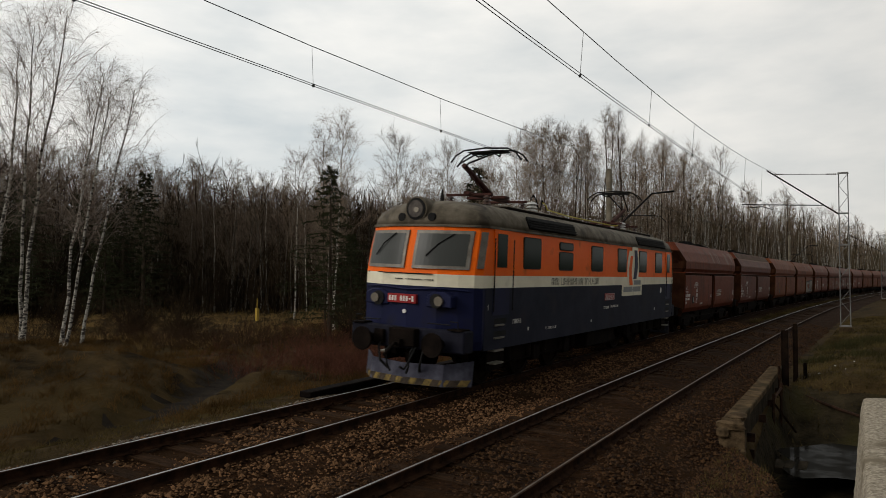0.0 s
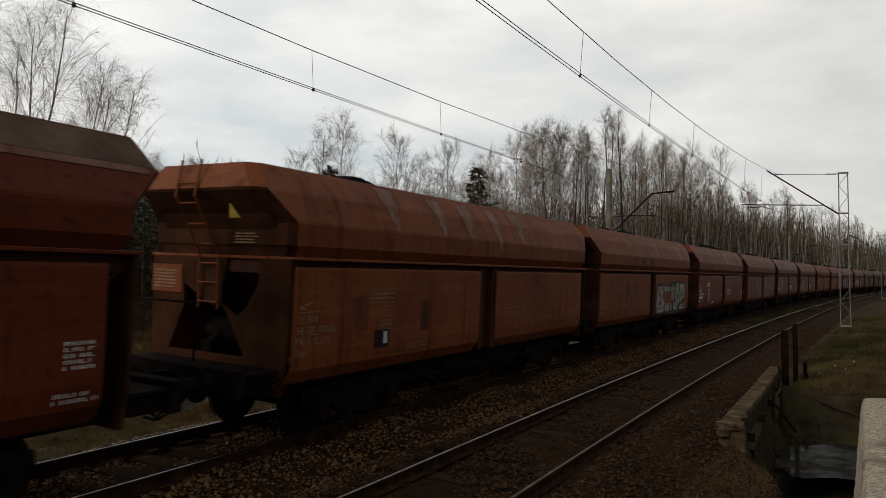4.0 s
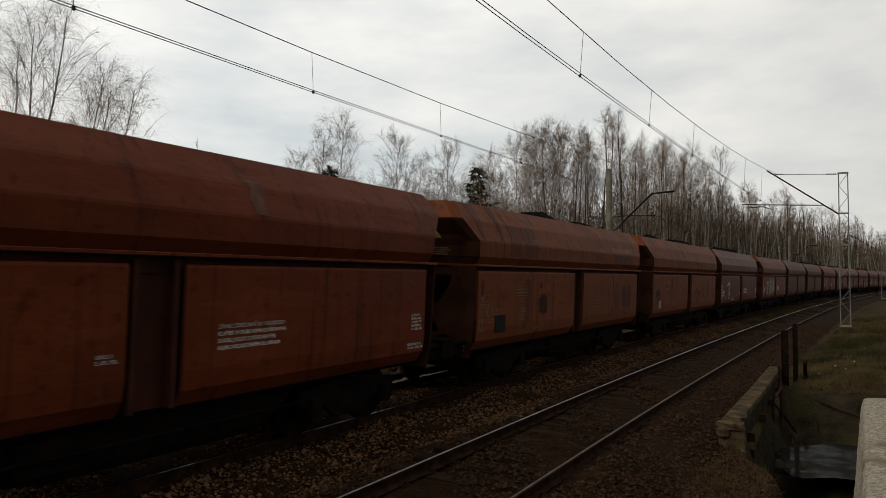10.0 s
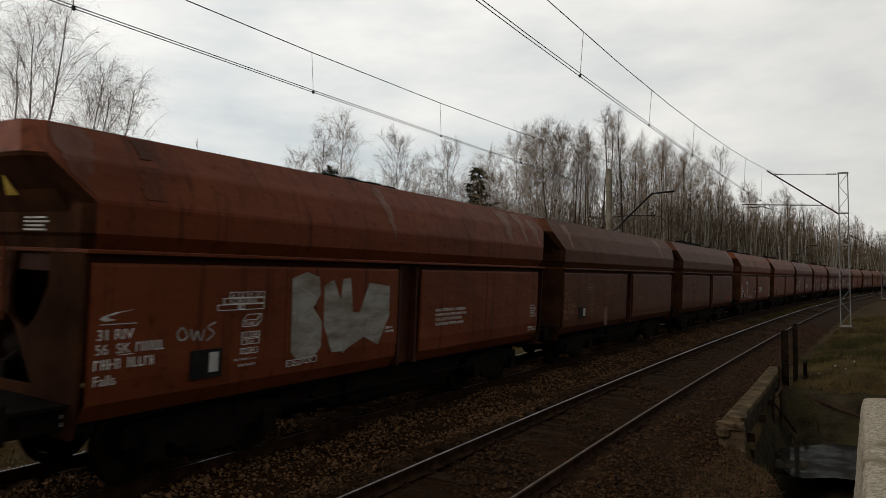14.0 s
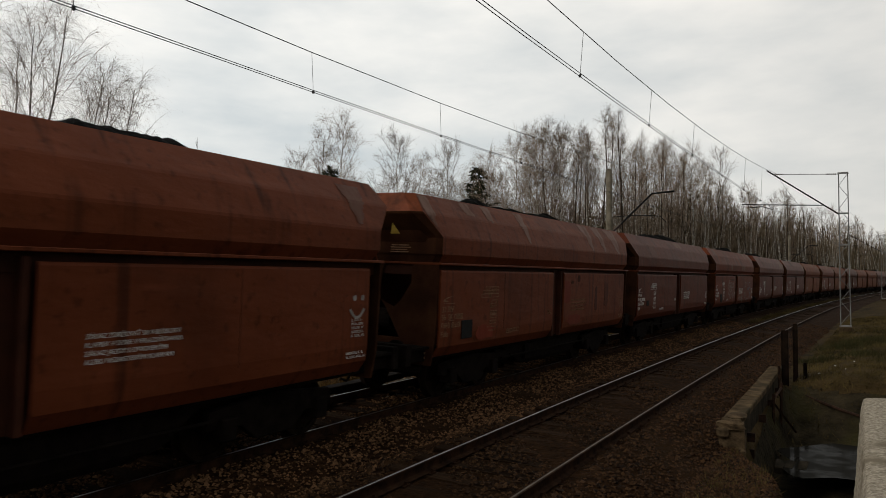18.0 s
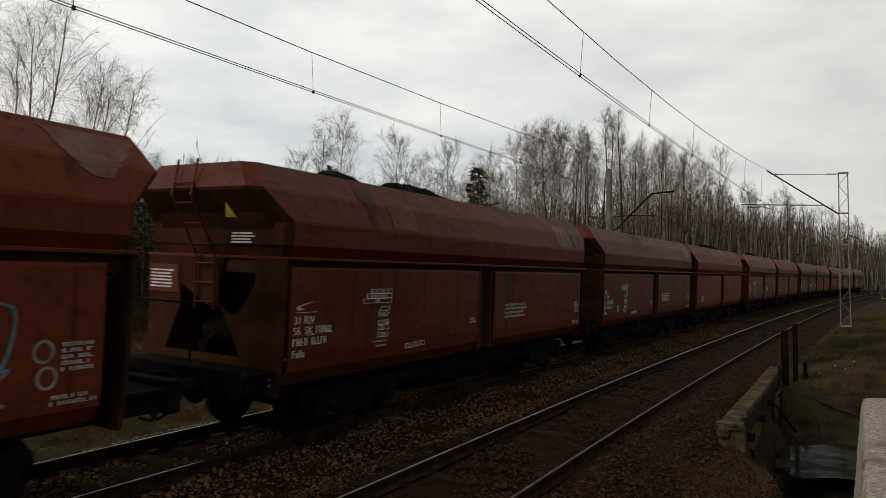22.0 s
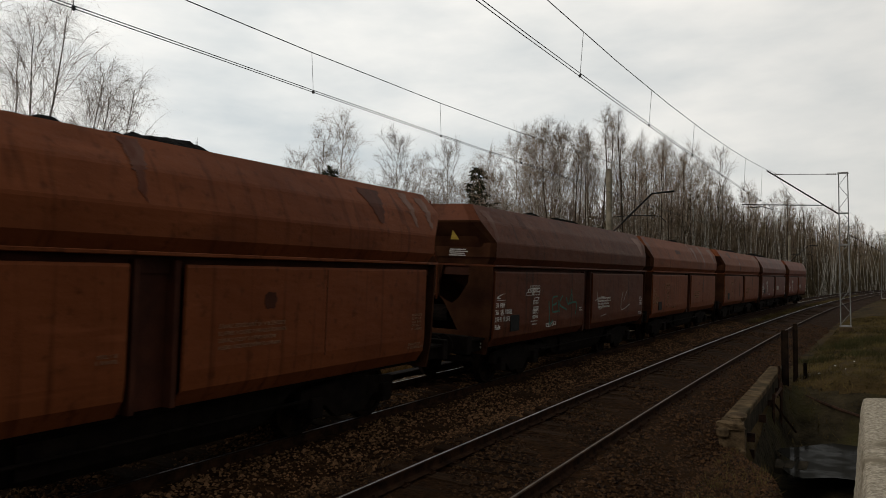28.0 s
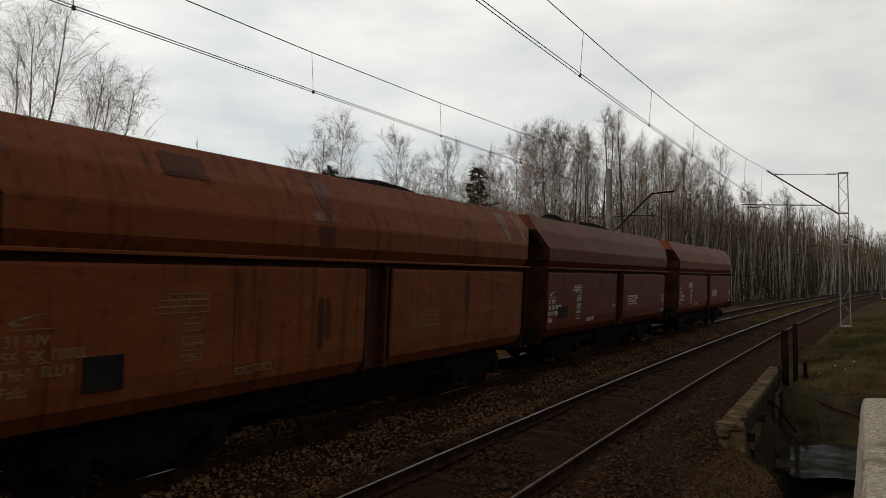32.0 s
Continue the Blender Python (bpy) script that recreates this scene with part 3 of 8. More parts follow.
# ---- culvert ----
def wall_line(name, pts, width, z0, z1, material, label, cuts):
    """A low wall of cast blocks along a line in the plan."""
    w = tagged(new(name), label, "parapet wall", kind="structure")
    a, b = Vector(pts[0]), Vector(pts[1])
    d = (b - a).normalized()
    r = Vector((d.y, -d.x))
    for i in range(cuts):
        p, q2 = a + (b - a) * (i / cuts) + d * 0.012, a + (b - a) * ((i + 1) / cuts) - d * 0.012
        j = 0.008 * math.sin(i * 2.3)
        cs = [p + r * j, p + r * (width + j), q2 + r * (width + j), q2 + r * j]
        part("coping_block", Shape().plate([(c.x, c.y, z1 - 0.13) for c in cs], (0, 0, 0.13 + 0.3 * j)), material, w, bevel=0.018)
    cs = [a + r * 0.03, a + r * (width - 0.03), b + r * (width - 0.03), b + r * 0.03]
    # The unlit side's shade is in this darker concrete; the coping stays lighter.
    part("wall_body", Shape().plate([(c.x, c.y, z0) for c in cs], (0, 0, z1 - 0.134 - z0)), M["dark_concrete"], w, bevel=0.015)
    return w


parapet = wall_line("parapet_near", ((-1.63, 12.50), (-1.45, 20.7)), 0.30, -1.9, 0.03, M["concrete"], "weathered low concrete parapet of a culvert beside the track", 3)
# spalled pier at the parapet's end: lumps of broken concrete
prnd = random.Random(8)


def lump(x, y, z, rx, ry, rz):
    """A broken block: a sphere of few faces pushed towards a box and roughened."""
    rings = []
    for i in range(7):
        a = math.pi * (i / 6) * 0.98 + 0.03
        ring = []
        for k in range(10):
            b = 2 * math.pi * k / 10
            u, v, w = math.sin(a) * math.cos(b), math.sin(a) * math.sin(b), math.cos(a)
            q = (abs(u) ** 4 + abs(v) ** 4 + abs(w) ** 4) ** -0.25 * prnd.uniform(0.88, 1.06)
            ring.append((x + rx * u * q, y + ry * v * q, z + rz * w * q))
        rings.append(ring)
    return Shape().loft(rings)


for nm, a in (("end_pier", (-1.45, 12.50, -0.30, 0.21, 0.16, 0.30)), ("broken_lump", (-1.46, 12.44, -0.05, 0.23, 0.15, 0.085)), ("broken_lump", (-1.58, 12.36, -0.16, 0.10, 0.10, 0.09)), ("broken_lump", (-1.42, 12.9, 0.02, 0.15, 0.3, 0.04)), ("broken_lump", (-1.37, 12.36, -0.50, 0.14, 0.10, 0.12))):
    part(nm, lump(*a), M["spall"], parapet, "spalled brown concrete")
for i in range(4):
    part("bracket", Shape().box(-1.30 + 0.03 * i, -1.17 + 0.03 * i, 13.2 + i * 1.9, 13.26 + i * 1.9, -0.45, -0.30), M["rust"], parapet, "rusty steel bracket")
    part("bracket", Shape().box(-1.32 + 0.03 * i, -1.19 + 0.03 * i, 13.3 + i * 1.9, 13.35 + i * 1.9, -0.75, -0.60), M["rust"], parapet, "rusty steel bracket")
parapet_left = wall_line("parapet_far", ((-10.05, 11.7), (-9.95, 20.5)), 0.32, -1.4, -0.10, M["under"], "dark low culvert wall beside the far track", 3)

# pale wall of rough-cast concrete with a rounded, worn top
wall_pale = tagged(new("wall_pale"), "pale rough concrete wall beside the stream", "wall", kind="structure")
wr = np.random.default_rng(4)
profile = [(-0.19, -1.2)] + [(-0.085 * 2.2 * (1 - t), -1.2 + 2.2 * t) for t in np.linspace(0.1, 1, 26)] + [(0.006, 1.055), (0.02, 1.085), (0.05, 1.105), (0.10, 1.11), (0.2, 1.113), (0.35, 1.11), (0.5, 1.105), (0.57, 1.07), (0.60, 1.0), (0.61, -1.2)]
ny = 170
rough = wr.normal(0, 1, (ny, len(profile)))
for _ in range(1):
    rough = (rough + np.roll(rough, 1, 0)) * 0.7
slow = np.cumsum(wr.normal(0, 1, ny)) * 0.0001
rings = []
for i in range(ny):
    y = 1.3 + 7.8 * i / (ny - 1)
    e = 0.05 * smooth(8.6, 9.1, y)
    rings.append([(-0.01 + 0.033 * y + a + slow[i] + 0.0042 * rough[i, k], y, z - (e if z > 0.8 else 0) + (0.003 * rough[i, k] if z > 0.9 else 0)) for k, (a, z) in enumerate(profile)])
part("wall_body", Shape().loft(rings), M["concrete_pale"], wall_pale)

# stream bed: black mud with a shallow pool
mx_, my_ = np.meshgrid(np.arange(-1.35, 4.6, 0.15), np.arange(9.0, 20.9, 0.15))
mz_ = ground_z(mx_, my_) + 0.04 + 0.02 * np.sin(mx_ * 5 + my_) * np.sin(my_ * 4 - mx_ * 2)
mn = mx_.shape[1]
mq = [(j * mn + i, j * mn + i + 1, (j + 1) * mn + i + 1, (j + 1) * mn + i) for j in range(mx_.shape[0] - 1) for i in range(mn - 1) if mz_[j, i] < -0.40 and mz_[j + 1, i + 1] < -0.40]
tagged(new("stream_bed", raw("stream_bed", np.stack([mx_.ravel(), my_.ravel(), mz_.ravel()], 1).tolist(), mq, M["mud"], True)), "wet black mud on the stream's bed and banks", "mud", kind="structure")
pool = []
for k in range(28):
    a = 2 * math.pi * k / 28
    pool.append((0.0 + (0.98 + 0.16 * math.sin(3 * a + 1) + 0.08 * math.sin(7 * a)) * math.cos(a) * (1 if math.cos(a) < 0 else 2.4), 15.3 + (1.45 + 0.25 * math.sin(2 * a) + 0.18 * math.sin(5 * a)) * math.sin(a), -1.085))
stream = tagged(new("water", raw("water", pool, [tuple(range(28))], M["water"])), "still dark water of a shallow stream", "water", kind="structure")
apron = tagged(new("culvert_apron"), "broken dark concrete slabs at the stream's edge", "concrete slab")
for i in range(3):
    x = -0.98 + 0.20 * i + prnd.uniform(-0.03, 0.03)
    part("slab", Shape().plate([(x, 14.35 + prnd.uniform(-0.1, 0.1), -1.075), (x + 0.16, 14.3, -1.08), (x + 0.18, 14.9 + prnd.uniform(-0.2, 0.2), -1.06), (x + 0.01, 14.85, -1.05)], (0, 0, -0.14)), M["dark_concrete"], apron, bevel=0.02)
mud = rng.random((500, 3))
mudp = np.stack([-1.15 + 2.0 * mud[:, 0], 11.2 + 9.5 * mud[:, 1], np.zeros(500)], 1)
mudp[:, 2] = ground_z(mudp[:, 0], mudp[:, 1]) + 0.015
tagged(new("stream_stones", rock_mesh("stream_stones", mudp, rng.uniform(0.01, 0.045, 500), M["mud"])), "muddy stones on the stream's banks", "stones", kind="stuff")
rub = np.random.default_rng(12)
rubp = np.stack([rub.uniform(-0.85, 0.75, 46), rub.uniform(11.3, 13.6, 46), np.zeros(46)], 1)
rubp[:, 2] = ground_z(rubp[:, 0], rubp[:, 1]) + 0.05
tagged(new("rubble", rock_mesh("rubble", rubp, rub.uniform(0.02, 0.10, 46), M["spall"])), "broken concrete rubble in the mud at the pool's edge", "rubble", kind="stuff")
bk = rng.random((6000, 2))
bkp = np.stack([-2.0 + 1.5 * bk[:, 0], 8.3 + 4.3 * bk[:, 1], np.zeros(6000)], 1)
bkp[:, 2] = ground_z(bkp[:, 0], bkp[:, 1]) + 0.008
tagged(new("bank_stones", rock_mesh("bank_stones", bkp, rng.uniform(0.012, 0.036, 6000), M["stone_oily"])), "brown ballast stones spilled down the bank", "stones", kind="stuff")
# rusty steel left beside the parapet
steel = tagged(new("scrap_steel"), "rusty scrap steel leaning beside the parapet", "scrap metal")
for a, b in (((-1.12, 16.6, -1.3), (-1.10, 16.7, -0.12)), ((-1.02, 17.5, -1.3), (-1.0, 17.6, 0.02)), ((-1.12, 16.65, -0.25), (-1.0, 17.55, -0.1)), ((-0.75, 18.3, -1.2), (-1.1, 16.65, -0.3)), ((-1.1, 18.9, -1.2), (-1.12, 18.9, 0.25))):
    part("bar", Shape().tube([a, b], 0.03, 4), M["rust"], steel)
for i, (x, y, h, w) in enumerate([(-1.06, 20.35, 1.02, 0.15), (-0.84, 21.0, 1.16, 0.10), (-0.62, 21.3, 0.10, 0.07)]):
    p = tagged(new("steel_post"), "rusty old steel channel post at the culvert's end", "post", group="culvert posts")
    part("web", Shape().box(x - w / 2, x + w / 2, y, y + 0.014, -1.4, h), M["wheel"], p)
    part("flange", Shape().box(x - w / 2 - 0.012, x - w / 2, y - 0.03, y + 0.06, -1.4, h - 0.02), M["wheel"], p)
    part("flange", Shape().box(x + w / 2, x + w / 2 + 0.012, y - 0.03, y + 0.06, -1.4, h - 0.05), M["wheel"], p)
rail_bar = tagged(new("fence_rail", Shape().tube([(-1.0, 20.6, -0.55), (0.2, 19.4, -0.78), (1.2, 18.4, -0.9)], 0.04, 6).mesh("fence_rail")), "fallen rusty pipe across the gully", "pipe")
rail_bar.data.materials.append(M["rust"])
for i, (x, y) in enumerate([(-1.06, 11.55), (-0.98, 11.62), (0.35, 22.5), (0.1, 23.6), (0.6, 24.5), (3.0, 46.0), (-0.3, 22.0)]):
    b = tagged(new("litter", rock_mesh("litter", np.array([[x, y, float(ground_z(x, y)) + 0.04]]), np.array([0.035]), M["litter"])), "scrap of pale plastic litter on the grass", "litter", group="litter")

# muddy path on the left bank, sunk between the hummocks
dv, df = [], []
for i in range(40):
    t = i / 39
    cx, cy = -13.6 - 8.0 * t, 8.9 + 13.0 * t + 0.35 * math.sin(t * 5)
    for j, o in enumerate((-1.1, -0.8, -0.4, 0.05, 0.45, 0.8, 1.1)):
        w = o * (0.85 + 0.18 * math.sin(i * 0.9) + 0.1 * math.sin(i * 2.3 + j))
        x, y = cx + 0.85 * w, cy + 0.52 * w
        dv.append((x, y, float(ground_z(x, y)) + (0.04 if abs(o) < 1.0 else -0.03) - 0.01 * (j % 2) - 0.25 * smooth(2, 0, i)))
df = [(i * 7 + j, i * 7 + j + 1, i * 7 + j + 8, i * 7 + j + 7) for i in range(39) for j in range(6)]
tagged(new("road", raw("dirt_track", dv, df, M["dirt"], True)), "muddy dirt path that leads away from the railway", "path", kind="structure")

# ---- overhead line ----
def lattice_mast(x, y, z, h, w0, w1, turn):
    m = tagged(new("catenary_mast"), "slender grey lattice steel mast of the overhead line", "mast", group="overhead line masts")
    m.matrix_basis = Matrix.Translation((x, y, z)) @ Matrix.Rotation(turn, 4, "Z")
    part("foundation", Shape().box(-0.30, 0.30, -0.26, 0.26, -0.6, -0.02), M["concrete"], m, "concrete footing", bevel=0.03)
    part("base_frame", Shape().box(-0.27, 0.27, -0.13, 0.13, -0.02, 0.05), M["galv"], m)
    for sx in (-1, 1):
        s = Shape()
        for a in (-0.07, 0.07):
            s.tube([(sx * w0 / 2, a, 0.0), (sx * w1 / 2, a, h)], 0.024, 4)
        part("chord", s, M["galv"], m)
    n = 13
    for i in range(n):
        a, b = i / n, (i + 1) / n
        wa, wb = w0 + (w1 - w0) * a, w0 + (w1 - w0) * b
        sg = 1 if i % 2 else -1
        part("lacing_bar", Shape().tube([(sg * wa / 2, -0.07, 0.1 + (h - 0.15) * a), (-sg * wb / 2, -0.07, 0.1 + (h - 0.15) * b)], 0.013, 4), M["galv"], m)
    part("cap", Shape().box(-w1 / 2 - 0.04, w1 / 2 + 0.04, -0.1, 0.1, h - 0.03, h + 0.04), M["galv"], m)
    for zz in (h * 0.53, h * 0.735):
        part("clamp", Shape().box(-w0 / 2 - 0.02, w0 / 2 + 0.02, -0.1, 0.1, zz - 0.03, zz + 0.04), M["galv"], m)
    return m


def insul(shape, a, b, r=0.055, k=5):
    a, b = Vector(a), Vector(b)
    for i in range(k):
        p = a + (b - a) * ((i + 0.5) / k)
        shape.disc(p, b - a, r, (b - a).length / k * 0.55, 10, r * 0.7)
    shape.tube([a, b], r * 0.45, 6)
    return shape


mast = lattice_mast(0.66, 40.35, 0.0, 7.72, 0.44, 0.40, -0.03)
# arms of the near mast
part("top_tie", Shape().tube([(-0.2, 0, 7.68), (-3.2, 0, 7.88)], 0.018, 6), M["galv"], mast)
part("tie_insulator", insul(Shape(), (-0.3, 0, 7.69), (-0.75, 0, 7.715), 0.045), M["insulator"], mast)
part("tie_insulator", insul(Shape(), (-2.75, 0, 7.85), (-3.15, 0, 7.875), 0.045), M["insulator"], mast)
part("raking_tube", Shape().tube([(-0.20, 0, 5.64), (-3.50, 0, 8.10)], 0.038, 8), M["wire"], mast, "dark raking cantilever tube")
part("raking_insulator", insul(Shape(), (-0.25, 0, 5.68), (-0.72, 0, 6.03), 0.06), M["insulator"], mast)
part("register_tube", Shape().tube([(-0.90, 0, 6.13), (-4.75, 0, 6.35)], 0.026, 6), M["wire"], mast)
part("register_arm", Shape().tube([(-4.45, 0, 6.33), (-4.40, 0, 6.16), (-3.75, 0, 6.20), (-3.25, 0, 6.02)], 0.022, 6), M["wire"], mast)
far_masts = [lattice_mast(*near_pt(100, 3.1, 0, False), 7.7, 0.5, 0.42, -0.12), lattice_mast(*near_pt(160, 3.1, 0, False), 7.7, 0.5, 0.42, -0.2)]
for fm in far_masts:
    part("raking_tube", Shape().tube([(-0.22, 0, 5.72), (-3.55, 0, 7.86)], 0.045, 6), M["wire"], fm)
    part("top_tie", Shape().tube([(-0.2, 0, 7.66), (-3.2, 0, 7.62)], 0.022, 6), M["galv"], fm)
    part("register_tube", Shape().tube([(-1.6, 0, 6.62), (-4.9, 0, 6.30)], 0.03, 6), M["wire"], fm)


def concrete_mast(x, y, z, h, turn, arm):
    m = tagged(new("concrete_mast"), "round weathered concrete mast of the overhead line", "mast", group="concrete masts")
    m.matrix_basis = Matrix.Translation((x, y, z)) @ Matrix.Rotation(turn, 4, "Z")
    part("shaft", Shape().tube([(0, 0, -0.5), (0, 0, h)], [0.20, 0.15], 16), M["tan_concrete"], m, smooth=True)
    part("raking_tube", Shape().tube([(0.15, 0, 5.2), (2.2, 0, 7.1), (3.3, 0, 7.15)], 0.05, 8), M["wire"], m)
    part("arm_insulator", insul(Shape(), (0.2, 0, 5.25), (0.62, 0, 5.63), 0.07), M["insulator"], m)
    part("top_tie", Shape().tube([(0.15, 0, 6.0), (1.4, 0, 6.05), (2.6, 0, 5.95), (2.9, 0, 5.62)], 0.022, 6), M["wire"], m)
    part("band", Shape().disc((0, 0, 5.2), (0, 0, 1), 0.2, 0.1, 16), M["galv"], m)
    return m


cm = concrete_mast(-9.92, 35.5, -0.5, 8.5, -0.06, True)
cm2 = concrete_mast(*far_pt(101, -3.2, -0.5, False), 8.5, -0.12, True)


def span(pt, s0, s1, z_mid, z_end, lat0, lat1, shift):
    """One span of messenger, twin contact wires and droppers: returns their shapes."""
    mess, con, con2, drops = [], [], [], []
    k = 14
    for i in range(k + 1):
        u = i / k
        s = s0 + (s1 - s0) * u
        la = lat0 + (lat1 - lat0) * u
        zm = z_mid[1] + (z_end - z_mid[1]) * (2 * u - 1) ** 2
        mess.append(pt(s, la, zm, False))
        con.append(pt(s, la - 0.025 + shift, z_mid[0], False))
        con2.append(pt(s, la + 0.03 + shift, z_mid[0] + 0.012, False))
    return mess, con, con2


def wire_line(name, label, pt, spans, z_mid, z_end, offs, shift):
    w = tagged(new(name), label, "overhead wire")
    for j, (s0, s1) in enumerate(spans):
        a, b = offs[j % 2], offs[(j + 1) % 2]
        mess, con, con2 = span(pt, s0, s1, z_mid, z_end, a, b, shift)
        part("messenger_wire", Shape().tube(mess, 0.008, 5), M["wire"], w)
        part("contact_wire", Shape().tube(con, 0.0065, 5), M["wire"], w)
        part("contact_wire", Shape().tube(con2, 0.0065, 5), M["wire"], w)
        n = max(3, int((s1 - s0) / 4.3))
        for i in range(1, n):
            u = i / n
            s, la = s0 + (s1 - s0) * u, a + (b - a) * u
            zm = z_mid[1] + (z_end - z_mid[1]) * (2 * u - 1) ** 2
            part("dropper", Shape().tube([pt(s, la, zm, False), pt(s + 0.05, la + shift, z_mid[0], False)], 0.0045, 4), M["wire"], w)
            part("dropper_clip", Shape().box(-0.018, 0.018, -0.015, 0.015, -0.03, 0.018), M["wire"], w).matrix_basis = Matrix.Translation(pt(s + 0.05, la + shift, z_mid[0], False))
    return w


wires_near = wire_line("overhead_wires", "thin dark overhead wires above the near track", near_pt, [(-60.0, -20.2), (-20.2, 38.6), (38.6, 98.6), (98.6, 158.6), (158.6, 240.0)], (5.86, 6.58), 7.66, (0.16, 0.0), -0.08)
wires_far = wire_line("overhead_wires", "thin dark overhead wires lifted by the locomotive's pantographs", far_pt, [(-60.0, -25.5), (-25.5, 35.5), (35.5, 101.0), (101.0, 161.0), (161.0, 240.0)], (5.60, 6.26), 7.30, (0.0, 0.0), 0.0)

# ---- the coal train ----
WL = 11.8  # length of a hopper's side


def boss_wheel(r):
    d = Shape().disc((0, 0, 0), (1, 0, 0), r * 0.80, 0.07, 28)
    d.disc((0, 0, 0), (1, 0, 0), 0.16, 0.19, 16)
    for k in range(8):
        a = k * math.pi / 4
        d.box(-0.05, 0.05, r * 0.5 * math.cos(a) - 0.04, r * 0.5 * math.cos(a) + 0.04, r * 0.5 * math.sin(a) - 0.04, r * 0.5 * math.sin(a) + 0.04)
    return d


def tyre(r):
    s, k = Shape(), 32
    prof2 = [(-0.075, r + 0.03), (-0.045, r + 0.03), (-0.035, r), (0.065, r - 0.006), (0.065, r * 0.82), (-0.075, r * 0.82)]
    rings = [[(x, q * math.cos(2 * math.pi * i / k), q * math.sin(2 * math.pi * i / k)) for x, q in prof2] for i in range(k + 1)]
    return s.loft(rings, True, False)


def make_wheelset(parent, y, r, cache={}):
    if r not in cache:
        cache[r] = (Shape().tube([(-1.0, 0, 0), (1.0, 0, 0)], 0.085, 12).mesh("axle"), boss_wheel(r).mesh("wheel"), tyre(r).mesh("tyre"))
    ax, wh, ty = cache[r]
    w = part("wheelset", ax, M["under"], parent)
    w.location = (0, y, r)
    for s in (-1, 1):
        a = part("wheel", wh, M["wheel"], w)
        b = part("tyre", ty, M["wheel"], w)
        a.matrix_basis = Matrix.Translation((s * 0.76, 0, 0))
        b.matrix_basis = Matrix.Translation((s * 0.76, 0, 0)) @ (Matrix.Rotation(math.pi, 4, "Z") if s < 0 else Matrix())
    return w


def side_frame(x, y0, y1, r):
    """A cast bogie side: deep in the middle, arms over the axle boxes."""
    ym = (y0 + y1) / 2
    o = [(x, y0 - 0.32, r + 0.02), (x, y0 - 0.28, r + 0.26), (x, y0 + 0.25, r + 0.30), (x, ym, r + 0.38), (x, y1 - 0.25, r + 0.30), (x, y1 + 0.28, r + 0.26), (x, y1 + 0.32, r + 0.02), (x, y1 - 0.28, r + 0.0), (x, ym + 0.35, r - 0.22), (x, ym - 0.35, r - 0.22), (x, y0 + 0.28, r)]
    return Shape().plate(o, (0.13 if x > 0 else -0.13, 0, 0))


def add_bogie(parent, yc, base, r):
    """The bogie's sides, bolster, springs and axle boxes as parts of the vehicle, with turning wheelsets."""
    for x in (-1.0, 1.0):
        part("bogie_side", side_frame(x, yc - base / 2, yc + base / 2, r), M["under"], parent, bevel=0.015)
        for k in (-1, 1):
            part("axle_box", Shape().box(x - 0.05, x + 0.22 if x > 0 else x + 0.05, yc + k * base / 2 - 0.13, yc + k * base / 2 + 0.13, r - 0.14, r + 0.16) if x > 0 else Shape().box(x - 0.22, x + 0.05, yc + k * base / 2 - 0.13, yc + k * base / 2 + 0.13, r - 0.14, r + 0.16), M["under"], parent, bevel=0.02)
    part("bolster", Shape().box(-1.05, 1.05, yc - 0.22, yc + 0.22, r + 0.02, r + 0.34), M["under"], parent, bevel=0.02)
    return [make_wheelset(parent, yc - base / 2, r), make_wheelset(parent, yc + base / 2, r)]


def buffer(parent, x, y, d, z=1.03, r=0.23):
    part("buffer", Shape().disc((x, y + d * 0.28, z), (0, 1, 0), 0.10, 0.56, 14).disc((x, y + d * 0.58, z), (0, 1, 0), r, 0.05, 20), M["under"], parent, bevel=0.008)


def coupling(parent, y, d):
    s = Shape()
    s.tube([(0, y, 1.0), (0, y + d * 0.30, 1.02), (0, y + d * 0.42, 0.92), (0, y + d * 0.62, 0.82)], 0.035, 6)
    s.box(-0.07, 0.07, min(y, y + d * 0.2), max(y, y + d * 0.2), 0.94, 1.10)
    part("coupling", s, M["under"], parent)
    part("brake_hose", Shape().tube([(0.35, y, 0.95), (0.36, y + d * 0.2, 0.75), (0.38, y + d * 0.45, 0.55), (0.39, y + d * 0.62, 0.62)], 0.022, 6), M["black"], parent)


def hopper_rings():
    """Outline from the ledge to the rim, each ring a rectangle with the ends leaning out."""
    rows = [(2.69, 1.35, 0.06), (2.81, 1.43, 0.03), (2.85, 1.455, 0.0), (3.15, 1.46, 0.0), (3.19, 1.452, -0.03), (3.57, 1.285, -0.46), (3.61, 1.26, -0.48), (3.965, 0.98, -0.34), (3.965, 0.93, -0.30), (3.55, 1.17, -0.3), (2.9, 1.3, 0.1)]
    out = []
    for z, x, y in rows:
        ch = 0.10 if z < 3.3 else 0.16
        out.append([(-x, y + ch, z), (-x + ch, y, z), (x - ch, y, z), (x, y + ch, z), (x, WL - y - ch, z), (x - ch, WL - y, z), (-x + ch, WL - y, z), (-x, WL - y - ch, z)])
    return out


def door_shape(y0, y1, x):
    """A discharge flap: flat plate, bottom tucked under, stiffened edges."""
    s = Shape()
    prof3 = [(x, 2.555), (x + 0.015, 2.52), (x + 0.015, 1.35), (x - 0.01, 1.12), (x - 0.14, 0.93), (x - 0.17, 0.93), (x - 0.04, 1.13), (x - 0.03, 2.555)]
    s.loft([[(a, y, z) for a, z in prof3] for y in (y0, y0 + 0.02, y1 - 0.02, y1)])
    return s


